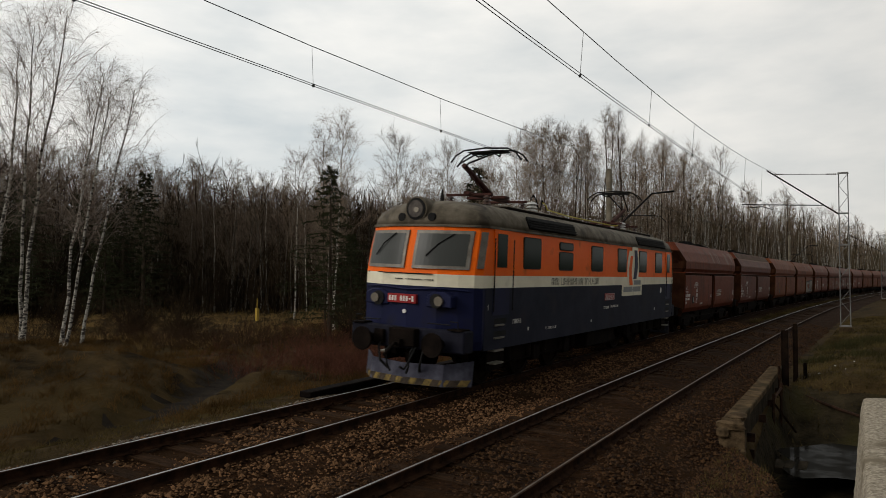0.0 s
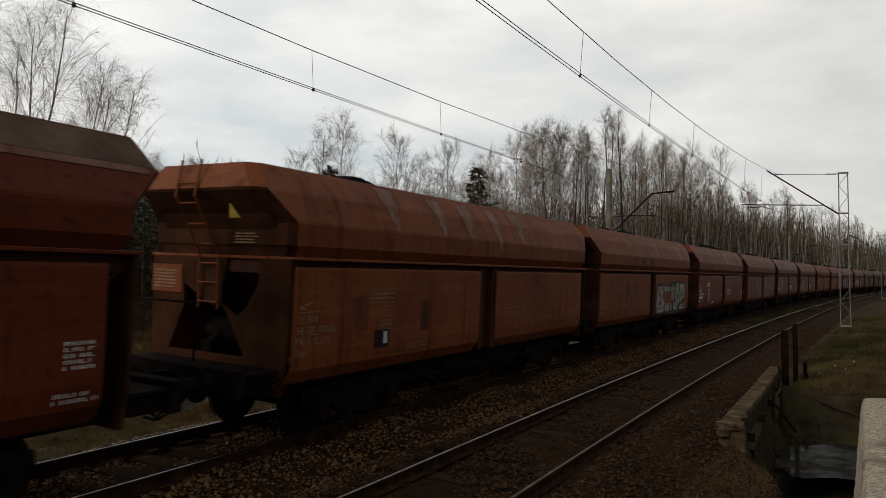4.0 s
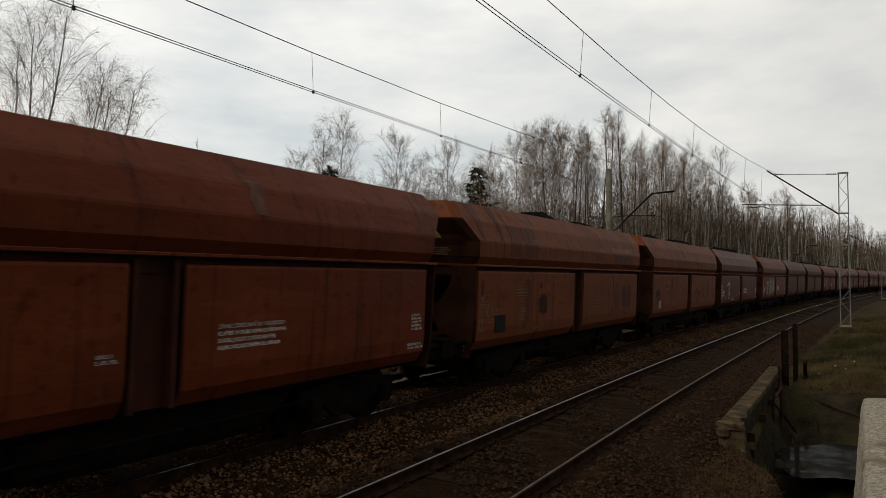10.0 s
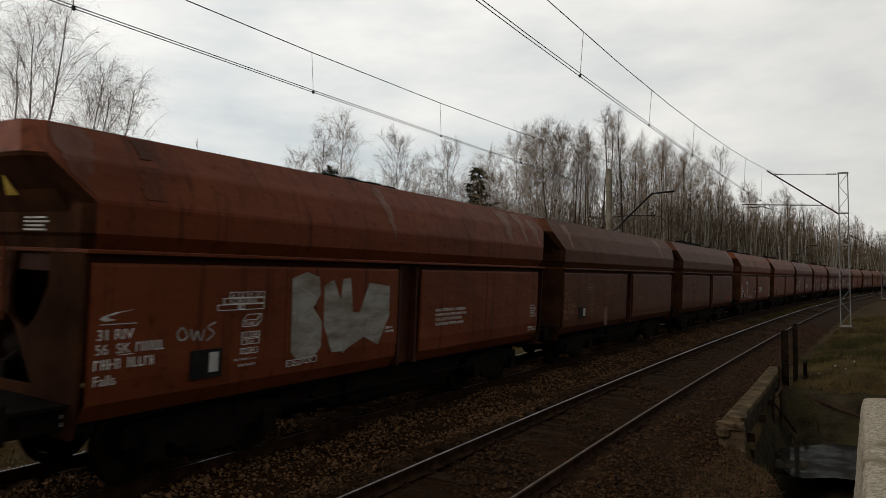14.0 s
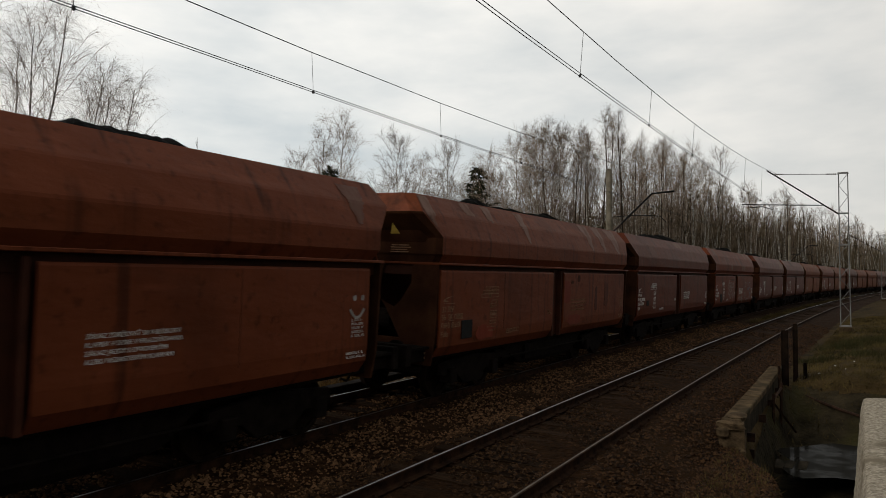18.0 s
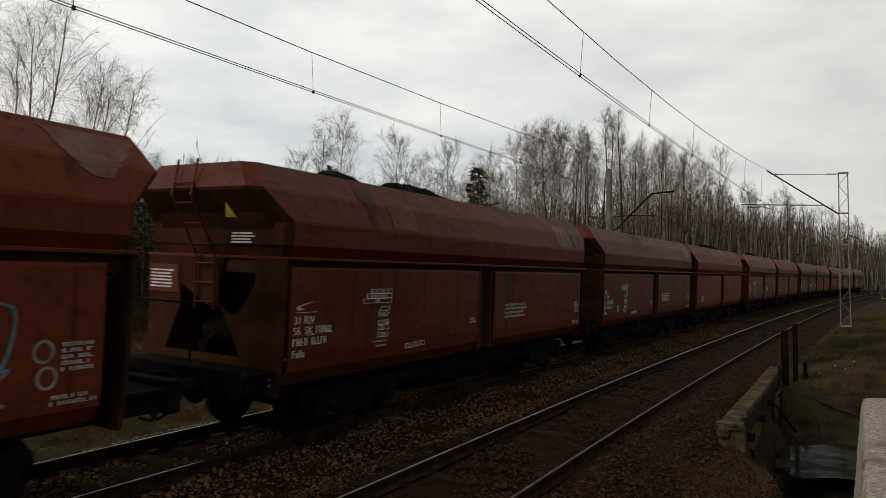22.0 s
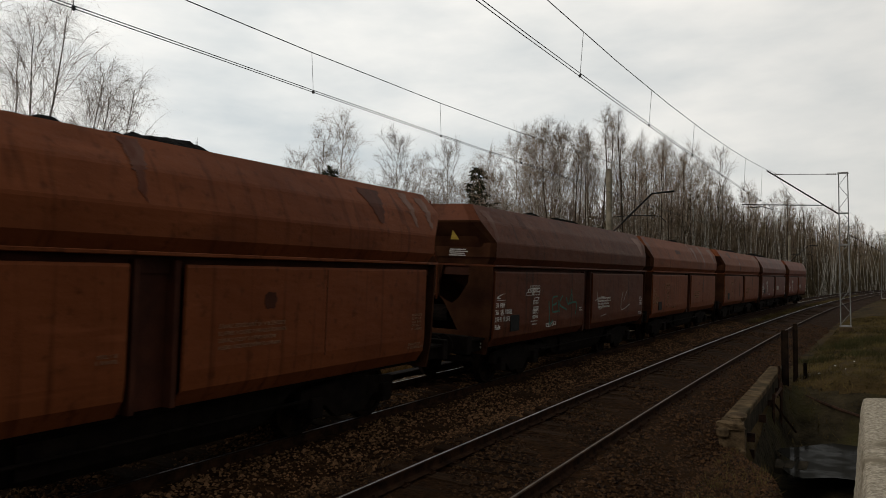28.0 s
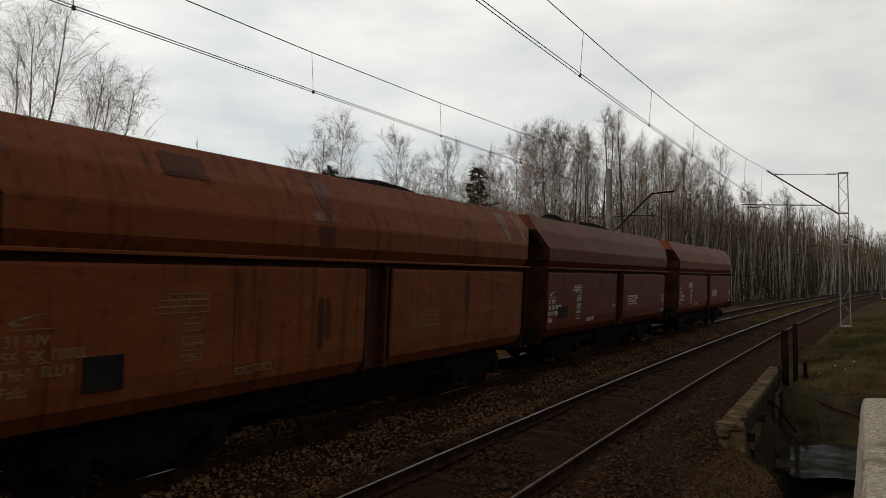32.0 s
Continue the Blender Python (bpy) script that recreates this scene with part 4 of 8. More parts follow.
def bars(rows, x, dx=0.004):
    """Unreadable lettering: one thin bar per word. rows of (y0, y1, z0, z1)."""
    s = Shape()
    for y0, y1, z0, z1 in rows:
        s.box(x, x + dx, y0, y1, z0, z1)
    return s


def glyphs(y0, y1, z0, z1, n, seed, x, dx=0.004, slim=0.2):
    """A line of lettering as plain upright bars."""
    r = random.Random(seed)
    s = Shape()
    w = (y1 - y0) / n
    for i in range(n):
        a = y0 + i * w
        s.box(x, x + dx, a + 0.1 * w, a + (0.1 + slim) * w, z0, z1)
        if r.random() < 0.75:
            zz = r.choice((z0, (z0 + z1) / 2 - 0.01, z1 - (z1 - z0) * 0.2))
            s.box(x, x + dx, a + (0.1 + slim) * w, a + 0.8 * w, zz, zz + (z1 - z0) * 0.14)
        if r.random() < 0.5:
            s.box(x, x + dx, a + 0.64 * w, a + 0.8 * w, z0, z1)
    return s


def outline(y0, y1, z0, z1, x, t=0.012):
    s = Shape()
    s.box(x, x + 0.004, y0, y1, z0, z0 + t).box(x, x + 0.004, y0, y1, z1 - t, z1)
    s.box(x, x + 0.004, y0, y0 + t, z0, z1).box(x, x + 0.004, y1 - t, y1, z0, z1)
    return s


def stencil(name, shape, parent, label=""):
    """Small painted lettering, too fine to pick apart."""
    o = part(name, shape, M["mark"], parent, label)
    o["kind"] = "stuff"
    return o


TEXTS = {}


def lettering(text, size, y, z, x, parent, name="lettering"):
    if (text, size) not in TEXTS:
        cu = bpy.data.curves.new(name, "FONT")
        cu.body, cu.size, cu.extrude = text, size, 0.002
        cu.materials.append(M["mark"])
        TEXTS[(text, size)] = cu
    o = new(name, TEXTS[(text, size)])
    o.parent = parent
    o.matrix_basis = Matrix.Translation((x, y, z)) @ Matrix.Rotation(radians(90), 4, "Z") @ Matrix.Rotation(radians(90), 4, "X")
    return o


# Darker brown for the ends: the shade between wagons is in the colour.
M["shaded_end"] = mat("shaded_brown_end", (0.026, 0.0095, 0.0045), (0.068, 0.027, 0.0125), 1.6, 0.85, 0, 0.3, 30, tint=(0.030, 0.012, 0.006), tint_scale=1.3, tint_at=(0.48, 0.70))


def end_wall(style, y, d):
    """The sloping-end support plate under the hopper, with its openings as holes between plates."""
    out = []
    t = (0, 0.05 * d, 0)

    def pl(pts):
        out.append(Shape().plate([(a, y, b) for a, b in pts], t))

    if style == "apex":
        pl([(-1.44, 2.645), (1.44, 2.645), (1.44, 2.45), (0.0, 2.45), (-1.44, 2.45)])
        pl([(-1.44, 2.45), (0.0, 2.45), (-0.75, 1.25), (-1.40, 1.25)])
        pl([(0.0, 2.45), (1.44, 2.45), (1.40, 1.25), (0.75, 1.25)])
    else:
        pl([(-1.44, 2.645), (-0.72, 2.645), (-0.70, 1.9), (-1.0, 1.25), (-1.40, 1.25)])
        pl([(-0.72, 2.645), (0.20, 2.645), (0.10, 2.2), (0.12, 1.95), (-0.1, 1.95), (-0.70, 2.25)])
        pl([(0.85, 2.645), (1.44, 2.645), (1.40, 1.25), (0.62, 1.25), (0.25, 1.85), (0.45, 1.82), (0.62, 1.95), (0.85, 2.30)])
        pl([(0.12, 1.95), (0.45, 1.82), (0.25, 1.85), (0.10, 2.0)])
    pl([(-1.40, 1.25), (1.40, 1.25), (1.32, 0.78), (-1.32, 0.78)])
    return out


def make_wagon(style, seed):
    rnd = random.Random(seed)
    w = new("coal_hopper_wagon")
    P0 = PAINTS[0]
    # hopper bin with rim
    bin_ = part("hopper", Shape().loft(hopper_rings(), True, False), P0, w, bevel=0.0)
    # End faces under the overhang take their shade from this darker colour.
    bin_.data.materials.append(M["shaded_end"])
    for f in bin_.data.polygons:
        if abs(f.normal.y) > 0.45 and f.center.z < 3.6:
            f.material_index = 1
    # ledge girder between hopper and flaps
    g = Shape()
    g.box(-1.49, 1.49, 0.0, WL, 2.645, 2.69)
    part("ledge_girder", g, P0, w, bevel=0.008)
    # Parts behind ledge and flaps carry their shade as a darker oxide.
    part("ledge_recess", Shape().box(-1.32, 1.32, 0.05, WL - 0.05, 2.45, 2.645), M["recess_shade"], w)
    part("inner_bin", Shape().loft([[(-1.3, 1.3, 2.47), (1.3, 1.3, 2.47), (1.3, WL - 1.3, 2.47), (-1.3, WL - 1.3, 2.47)], [(-0.55, 2.6, 0.75), (0.55, 2.6, 0.75), (0.55, WL - 2.6, 0.75), (-0.55, WL - 2.6, 0.75)]]), M["recess_shade"], w)
    part("end_slope", Shape().plate([(-1.3, 0.1, 2.5), (1.3, 0.1, 2.5), (1.2, 2.0, 1.0), (-1.2, 2.0, 1.0)], (0, 0, -0.05)), M["recess_shade"], w)
    part("end_slope", Shape().plate([(-1.3, WL - 0.1, 2.5), (1.3, WL - 0.1, 2.5), (1.2, WL - 2.0, 1.0), (-1.2, WL - 2.0, 1.0)], (0, 0, -0.05)), M["recess_shade"], w)
    for sd in (1, -1):
        for a, b in ((0.08, 5.50), (6.23, 11.45)):
            s = door_shape(a, b, 1.445)
            if sd < 0:
                s.v = [(-x, y, z) for x, y, z in s.v]
            part("discharge_flap", s, P0, w, bevel=0.006)
        # Posts and panel in the gap take the same shade-dark oxide.
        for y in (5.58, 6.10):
            part("side_post", Shape().box(min(sd * 1.30, sd * 1.42), max(sd * 1.30, sd * 1.42), y, y + 0.07, 0.95, 2.60), M["recess_shade"], w)
        part("side_panel", Shape().box(min(sd * 1.24, sd * 1.29), max(sd * 1.24, sd * 1.29), 5.45, 6.30, 0.95, 2.60), M["recess_shade"], w)
        part("sill", Shape().box(min(sd * 1.05, sd * 1.2), max(sd * 1.05, sd * 1.2), -0.75, WL + 0.75, 0.86, 1.08), M["under"], w, bevel=0.01)
    for y, d in ((0.0, 1), (WL, -1)):
        # End plates coloured darker than the sides, for the shade in the gap.
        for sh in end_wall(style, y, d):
            part("end_plate", sh, M["shaded_end"], w, "brown end plate with the gap's shade in its colour")
        part("headstock", Shape().box(-1.32, 1.32, min(y - d * 0.60, y - d * 0.78), max(y - d * 0.60, y - d * 0.78), 0.84, 1.22), M["under"], w, bevel=0.015)
        part("platform", Shape().box(-1.30, 1.30, min(y, y - d * 0.62), max(y, y - d * 0.62), 1.10, 1.14), M["under"], w)
        for x in (-0.875, 0.875):
            buffer(w, x, y - d * 0.78, -d)
        coupling(w, y - d * 0.78, -d)
    # end gear on the leading end: brake cylinder, ladder, rail
    part("brake_gear", Shape().disc((-0.2, 0.5, 1.55), (1, 0, 0), 0.2, 0.7, 16).tube([(-0.6, 0.3, 1.3), (0.5, 0.4, 1.9)], 0.04, 6).box(-0.5, -0.3, 0.2, 0.5, 1.2, 1.4), M["under"], w)
    if style != "apex":
        for x in (-0.32, 0.08):
            part("ladder_rail", Shape().tube([(x, -0.04, 1.9), (x, -0.06, 2.7), (x, -0.52, 3.50), (x, -0.42, 4.02)], 0.02, 5), P0, w)
        for k in range(7):
            z = 2.0 + k * 0.28
            yy = -0.06 if z < 2.7 else -0.06 - (z - 2.7) * 0.57
            part("rung", Shape().tube([(-0.32, min(yy, -0.04) if z < 3.5 else -0.5, z), (0.08, min(yy, -0.04) if z < 3.5 else -0.5, z)], 0.014, 5), P0, w)
        part("notice_panel", Shape().box(-1.43, -0.75, -0.012, 0.0, 2.10, 2.52), P0, w)
        stencil("notice_lettering", bars([], 0).add(*end_bars(-1.38, -0.82, 2.16, 2.46, 6, seed)), w, "lines of small white lettering")
        part("hand_rail", Shape().tube([(-1.42, -0.6, 1.15), (-1.42, -0.6, 2.02), (0.3, -0.6, 2.02), (0.3, -0.6, 1.15)], 0.02, 6), M["under"], w)
        part("warning_sign", Shape().plate([(0.55, -0.29, 3.21), (0.75, -0.29, 3.21), (0.65, -0.39, 3.40)], (0, -0.012, -0.006)), M["yellow"], w, "yellow triangular warning sign")
    else:
        part("hand_rail", Shape().tube([(-1.38, -0.6, 1.15), (-1.38, -0.6, 1.9)], 0.02, 6), M["under"], w)
    stencil("end_lettering", bars([], 0).add(*end_bars(0.35, 0.85, 2.86, 3.03, 4, seed + 3, slope=True)), w)
    stencil("number_lettering", bars([], 0).add(*end_bars(0.70, 1.28, 0.90, 1.06, 2, seed + 5)), w)
    # writing on the side
    x = 1.462
    part("swoosh_mark", Shape().plate([(x, 0.18, 1.985), (x, 0.24, 1.958), (x, 0.36, 1.972), (x, 0.28, 1.992), (x, 0.27, 2.010), (x, 0.40, 2.045), (x, 0.58, 2.075), (x, 0.34, 2.048), (x, 0.22, 2.015)], (0.003, 0, 0)), M["mark"], w)
    part("swoosh_line", Shape().box(x, x + 0.003, 0.19, 0.60, 1.925, 1.934), M["mark"], w)
    lettering("31 RIV", 0.155, 0.15, 1.77, x, w)
    lettering("56  SK", 0.15, 0.14, 1.625, x, w)
    part("country_line", Shape().box(x, x + 0.003, 0.40, 0.58, 1.605, 1.613), M["mark"], w)
    stencil("owner_lettering", glyphs(0.60, 0.96, 1.625, 1.73, 6, seed, x), w)
    stencil("number_lettering", glyphs(0.13, 0.44, 1.47, 1.575, 4, seed + 1, x).add(*glyphs(0.51, 0.84, 1.47, 1.575, 5, seed + 4, x).vf()), w)
    lettering("Falls", 0.15, 0.13, 1.31, x, w)
    grid = outline(1.86, 2.44, 2.16, 2.235, x, 0.009).add(*outline(1.76, 2.44, 2.085, 2.16, x, 0.009).vf()).add(*outline(1.68, 2.44, 2.01, 2.085, x, 0.009).vf())
    for yy in (2.0, 2.15, 2.30):
        grid.box(x, x + 0.004, yy, yy + 0.009, 2.085, 2.235)
    stencil("load_panel", grid, w)
    for txt, yy, zz in (("A", 1.90, 2.17), ("B", 2.05, 2.17), ("B", 2.20, 2.17), ("C", 2.34, 2.17), ("S", 1.78, 2.10), ("41,5", 1.865, 2.10), ("46,0", 2.01, 2.10), ("54,0", 2.16, 2.10), ("00,0", 2.0, 2.025)):
        lettering(txt, 0.066, yy, zz, x, w, "load_lettering")
    box3 = Shape()
    for a, b in (((2.09, 1.80), (2.32, 1.80)), ((2.09, 1.88), (2.32, 1.88)), ((2.09, 1.80), (2.09, 1.88)), ((2.32, 1.80), (2.32, 1.88)), ((2.09, 1.88), (2.17, 1.95)), ((2.32, 1.88), (2.40, 1.95)), ((2.17, 1.95), (2.40, 1.95)), ((2.40, 1.87), (2.40, 1.95)), ((2.32, 1.80), (2.40, 1.87))):
        box3.tube([(x + 0.002, *a), (x + 0.002, *b)], 0.005, 4)
    stencil("volume_sign", box3, w)
    lettering("75 m3", 0.07, 2.10, 1.815, x, w, "volume_lettering")
    stencil("data_panel", outline(2.08, 2.38, 1.66, 1.735, x, 0.009).add(*outline(2.08, 2.38, 1.575, 1.65, x, 0.009).vf()).add(*outline(2.07, 2.36, 1.46, 1.535, x, 0.009).vf()), w)
    lettering("20 m", 0.07, 2.14, 1.587, x, w, "data_lettering")
    lettering("37.2 kN", 0.068, 2.08, 1.474, x, w, "data_lettering")
    stencil("small_lettering", glyphs(2.11, 2.35, 1.675, 1.72, 5, seed + 9, x).add(*glyphs(1.97, 2.36, 1.385, 1.41, 9, seed + 10, x).vf()).add(*glyphs(2.04, 2.34, 1.31, 1.34, 7, seed + 11, x).vf()), w)
    stencil("revision_box", outline(2.88, 3.18, 1.215, 1.30, x, 0.009).add(*outline(3.195, 3.50, 1.23, 1.315, x, 0.009).vf()), w)
    lettering("R 120 m", 0.072, 2.90, 1.232, x, w, "radius_lettering")
    lettering("<2\u00b030'", 0.072, 3.22, 1.247, x, w, "angle_lettering")
    for k, txt in enumerate(("Z\u00c1KAZ ZDR\u017dOVA\u0164 SA V BL\u00cdZKOSTI", "KLAPIEK V DOBE VYPRAZD\u0147OVANIA", "Z\u00c1KAZ JAZDY S OTVOREN\u00ddMI", "ALEBO NEZAISTEN\u00ddMI KLAPKAMI")):
        lettering(txt, 0.070, 6.72, 1.80 - 0.085 * k, x, w, "notice_lettering")
    for a, b, z0, z1, rows_, nn in ((11.0, 11.35, 1.5, 1.8, 5, 4), (5.15, 5.42, 1.52, 1.64, 2, 5), (10.9, 11.4, 1.18, 1.3, 2, 6)):
        t3 = Shape()
        for k in range(rows_):
            h = (z1 - z0) / rows_
            t3.add(*glyphs(a + 0.02 * rnd.random(), b - (0.3 * rnd.random() * (b - a) if k == rows_ - 1 else 0), z0 + k * h + 0.15 * h, z0 + k * h + 0.78 * h, nn, seed + 20 + k, x).vf())
        stencil("instruction_lettering", t3, w)
    for y in (2.0, 9.8):
        ws = add_bogie(w, y, 1.8, 0.46)
    part("discharge_chute", Shape().loft([[(-a, y0, z), (a, y0, z), (a, y1, z), (-a, y1, z)] for z, a, y0, y1 in ((0.30, 0.98, 5.0, 7.6), (0.42, 1.06, 4.4, 8.0), (0.95, 1.10, 3.2, 8.7))]), M["under"], w, "sooty discharge chute between the bogies")
    part("brake_cylinder", Shape().disc((0.95, 3.5, 0.62), (0, 1, 0), 0.16, 0.6, 14), M["under"], w)
    part("brake_rigging", Shape().tube([(1.2, 3.2, 0.62), (1.2, 8.6, 0.62)], 0.025, 6).tube([(-0.3, 3.0, 0.6), (-0.3, 8.8, 0.6)], 0.05, 6).box(0.5, 1.15, 4.6, 5.2, 0.45, 0.8), M["under"], w)
    return w


def end_bars(x0, x1, z0, z1, n, seed, slope=False):
    r = random.Random(seed)
    s = Shape()
    h = (z1 - z0) / n
    for k in range(n):
        a = z0 + k * h
        y = -0.016 if not slope else -0.012 - 0.0 * a
        yy = y if z0 < 2.6 else 0.0 - 0.01 - max(0, a - 3.06) * 1.0
        s.box(x0 + 0.03 * r.random(), x1 - 0.12 * r.random(), yy - 0.004, yy, a + 0.15 * h, a + 0.62 * h)
    return s.vf()


Shape.vf = lambda self: (self.v, self.f)

# ---- locomotive ----
LL = 17.3  # body length


def body_ring(z, grow=0.0, y_in=0.0):
    """Plan outline of the loco body at one height: rounded cab ends."""
    hw = 1.47 + grow
    f = []
    for t in (-1.0, -0.8, -0.5, 0.0, 0.5, 0.8, 1.0):
        f.append((t * (hw - 0.10), y_in + 0.42 * abs(t) ** 2.4))
    front = [(-hw, y_in + 0.62)] + f + [(hw, y_in + 0.62)]
    back = [(x, LL - y) for x, y in reversed(front)]
    return [(x, y, z) for x, y in front + back]


def make_loco():
    L = new("electric_locomotive")
    part("lower_body", Shape().loft([body_ring(0.92, -0.02, 0.06), body_ring(1.1, 0, 0.02), body_ring(2.20, 0, 0.0)]), M["blue"], L)
    for sd in (1, -1):
        part("side_skirt", Shape().box(*sorted((sd * 1.46, sd * 1.4745)), 0.72, LL - 0.72, 0.90, 2.198), M["skirt"], L, "grey-blue side panel")
    part("cream_band", Shape().loft([body_ring(2.20, 0.003, 0.0), body_ring(2.46, 0.003, 0.0)]), M["cream"], L)
    part("upper_body", Shape().loft([body_ring(2.46, 0, 0.0), body_ring(2.95, 0, 0.10), body_ring(3.47, -0.02, 0.24)]), M["orange"], L)
    part("gutter", Shape().loft([body_ring(3.45, 0.01, 0.20), body_ring(3.50, 0.01, 0.20)]), M["roof"], L)
    part("roof", Shape().loft([body_ring(3.50, -0.03, 0.22), body_ring(3.63, -0.06, 0.24), body_ring(3.78, -0.14, 0.30), body_ring(3.91, -0.29, 0.42), body_ring(4.01, -0.52, 0.64), body_ring(4.06, -0.80, 0.95), body_ring(4.09, -1.1, 1.3)]), M["roof"], L, "sooty grey rounded roof", smooth=True)
    X = 1.47
    # side windows: rubber frame, pane
    for a, b, z0, z1 in ((2.52, 3.51, 2.62, 3.36), (4.66, 5.64, 2.61, 3.09), (4.68, 5.64, 3.13, 3.34), (7.07, 8.07, 2.61, 3.34), (9.50, 10.42, 2.61, 3.36), (11.86, 12.80, 2.62, 3.36), (13.98, 14.92, 2.61, 3.37)):
        for sd in (1, -1):
            c = 0.075
            o = [(cy + c * math.cos(q6), cz + c * math.sin(q6)) for cy, cz, q0 in ((b - c, z1 - c, 0), (a + c, z1 - c, 1), (a + c, z0 + c, 2), (b - c, z0 + c, 3)) for q6 in [math.pi / 2 * (q0 + k / 4) for k in range(5)]]
            x0 = sd * (X - 0.02)
            wf = part("side_window", Shape().plate([(x0, y, z) for y, z in o], (sd * 0.032, 0, 0)), M["black"], L, "dark rounded window with a black rubber frame")
            i = [(y + (0.03 if y < (a + b) / 2 else -0.03), z + (0.03 if z < (z0 + z1) / 2 else -0.03)) for y, z in o]
            part("pane", Shape().plate([(sd * (X + 0.006), y, z) for y, z in i], (sd * 0.009, 0, 0)), M["glass"], wf)
    # cab doors
    for a, b, nm in ((1.06, 1.84, 1), (15.5, 16.25, 2)):
        for sd in (1, -1):
            x = sd * X
            d = part("cab_door", Shape().box(min(x - sd * 0.02, x + sd * 0.012), max(x - sd * 0.02, x + sd * 0.012), a, b, 2.46, 3.44), M["orange"], L, bevel=0.006)
            part("door_band", Shape().box(min(x - sd * 0.02, x + sd * 0.014), max(x - sd * 0.02, x + sd * 0.014), a, b, 2.205, 2.455), M["cream"], d)
            part("door_foot", Shape().box(min(x - sd * 0.02, x + sd * 0.012), max(x - sd * 0.02, x + sd * 0.012), a, b, 1.62, 2.20), M["blue"], d)
            part("door_pane", Shape().box(min(x, x + sd * 0.022), max(x, x + sd * 0.022), a + 0.14, b - 0.18, 2.64, 3.36), M["glass"], d)
            for y in (a - 0.07, b + 0.05):
                part("grab_rail", Shape().tube([(x + sd * 0.07, y, 1.7), (x + sd * 0.07, y, 3.25)], 0.014, 6), M["black"], L)
            for k in range(4):
                z = 1.39 - 0.27 * k
                part("step", Shape().box(min(x - sd * 0.14, x + sd * 0.045), max(x - sd * 0.14, x + sd * 0.045), a + 0.1, b - 0.25, z, z + 0.035), M["frame_grey"], L)
                part("step_recess", Shape().box(min(x - sd * 0.02, x + sd * 0.006), max(x - sd * 0.02, x + sd * 0.006), a + 0.1, b - 0.1, z + 0.05, z + 0.16), M["black"], L) if z > 1.0 else None
            part("step_hanger", Shape().box(min(x - sd * 0.16, x - sd * 0.13), max(x - sd * 0.16, x - sd * 0.13), a + 0.08, b - 0.08, 0.42, 0.95), M["under"], L)
    # roof-edge louvres
    for a, b in ((2.85, 5.85), (11.8, 15.4)):
        for sd in (1, -1):
            lv = part("louvre", Shape().plate([(sd * 1.44, a, 3.55), (sd * 1.44, b, 3.55), (sd * 1.33, b, 3.82), (sd * 1.33, a, 3.82)], (sd * 0.035, 0, 0.03)), M["black"], L, "black roof-edge air louvre")
            for k in range(4):
                zz = 3.58 + k * 0.06
                xx = sd * (1.455 - k * 0.026)
                part("slat", Shape().box(min(xx, xx + sd * 0.05), max(xx, xx + sd * 0.05), a + 0.03, b - 0.03, zz, zz + 0.02), M["black"], lv)
        part("roof_hatch", Shape().box(-0.95, 0.95, a - 0.1, b + 0.1, 3.96, 4.10), M["roof"], L, bevel=0.03)
    # front and rear faces
    for face in (0, 1):
        def P(x, y, z):
            return (x, y, z) if face == 0 else (-x, LL - y, z)
        for x0, x1 in ((-1.28, -0.10), (0.10, 1.28)):
            def yy(x, z):
                t = abs(x) / 1.37
                return 0.42 * min(1, t) ** 2.4 + (0.10 * (z - 2.46) / 0.49 if z < 2.95 else 0.10 + 0.14 * (z - 2.95) / 0.52)
            def panel(m, off, th):
                cols = [x0 + m + (x1 - x0 - 2 * m) * k / 10 for k in range(11)]
                rings = []
                for x in cols:
                    z0, z1 = 2.565 + m, 3.37 - m
                    rings.append([P(x, yy(x, z0) - off, z0), P(x, yy(x, 2.95) - off, 2.95), P(x, yy(x, z1) - off, z1), P(x, yy(x, z1) - off + th, z1), P(x, yy(x, 2.95) - off + th, 2.95), P(x, yy(x, z0) - off + th, z0)])
                return Shape().loft(rings)
            wsn = part("windscreen", panel(0, 0.03, 0.06), M["frame_grey"], L, "grey-framed windscreen")
            part("windscreen_pane", panel(0.07, 0.036, 0.03), M["glass_front"], wsn)
            xm = (x0 + x1) / 2
            part("wiper", Shape().tube([P(xm + 0.25, yy(xm + 0.25, 3.31) - 0.06, 3.30), P(xm - 0.05, yy(xm, 3.11) - 0.07, 3.08), P(xm - 0.28, yy(xm - 0.28, 2.87) - 0.07, 2.83)], 0.014, 5), M["black"], wsn)
        for sx in (-1, 1):
            part("corner_grille", Shape().plate([P(sx * 1.385, 0.475, 2.60), P(sx * 1.462, 0.635, 2.60), P(sx * 1.447, 0.835, 3.36), P(sx * 1.37, 0.675, 3.36)], (sx * (0.02 if face == 0 else -0.02), -0.02 if face == 0 else 0.02, 0)), M["frame_grey"], L, "grey grille at the cab's corner")
        part("lamp_housing", Shape().disc(P(0, 0.46, 3.82), (0, 1, 0), 0.27, 0.42, 28), M["roof"], L, "round top headlamp housing")
        part("lamp_ring", Shape().disc(P(0, 0.245, 3.82), (0, 1, 0), 0.235, 0.03, 28), M["black"], L)
        part("top_headlamp", Shape().disc(P(0, 0.225, 3.82), (0, 1, 0), 0.185, 0.02, 28), M["lens_dark"], L, "large top headlamp")
        part("bulb_reflector", Shape().disc(P(0.03, 0.21, 3.80), (0, 1, 0), 0.06, 0.02, 14), M["lens"], L)
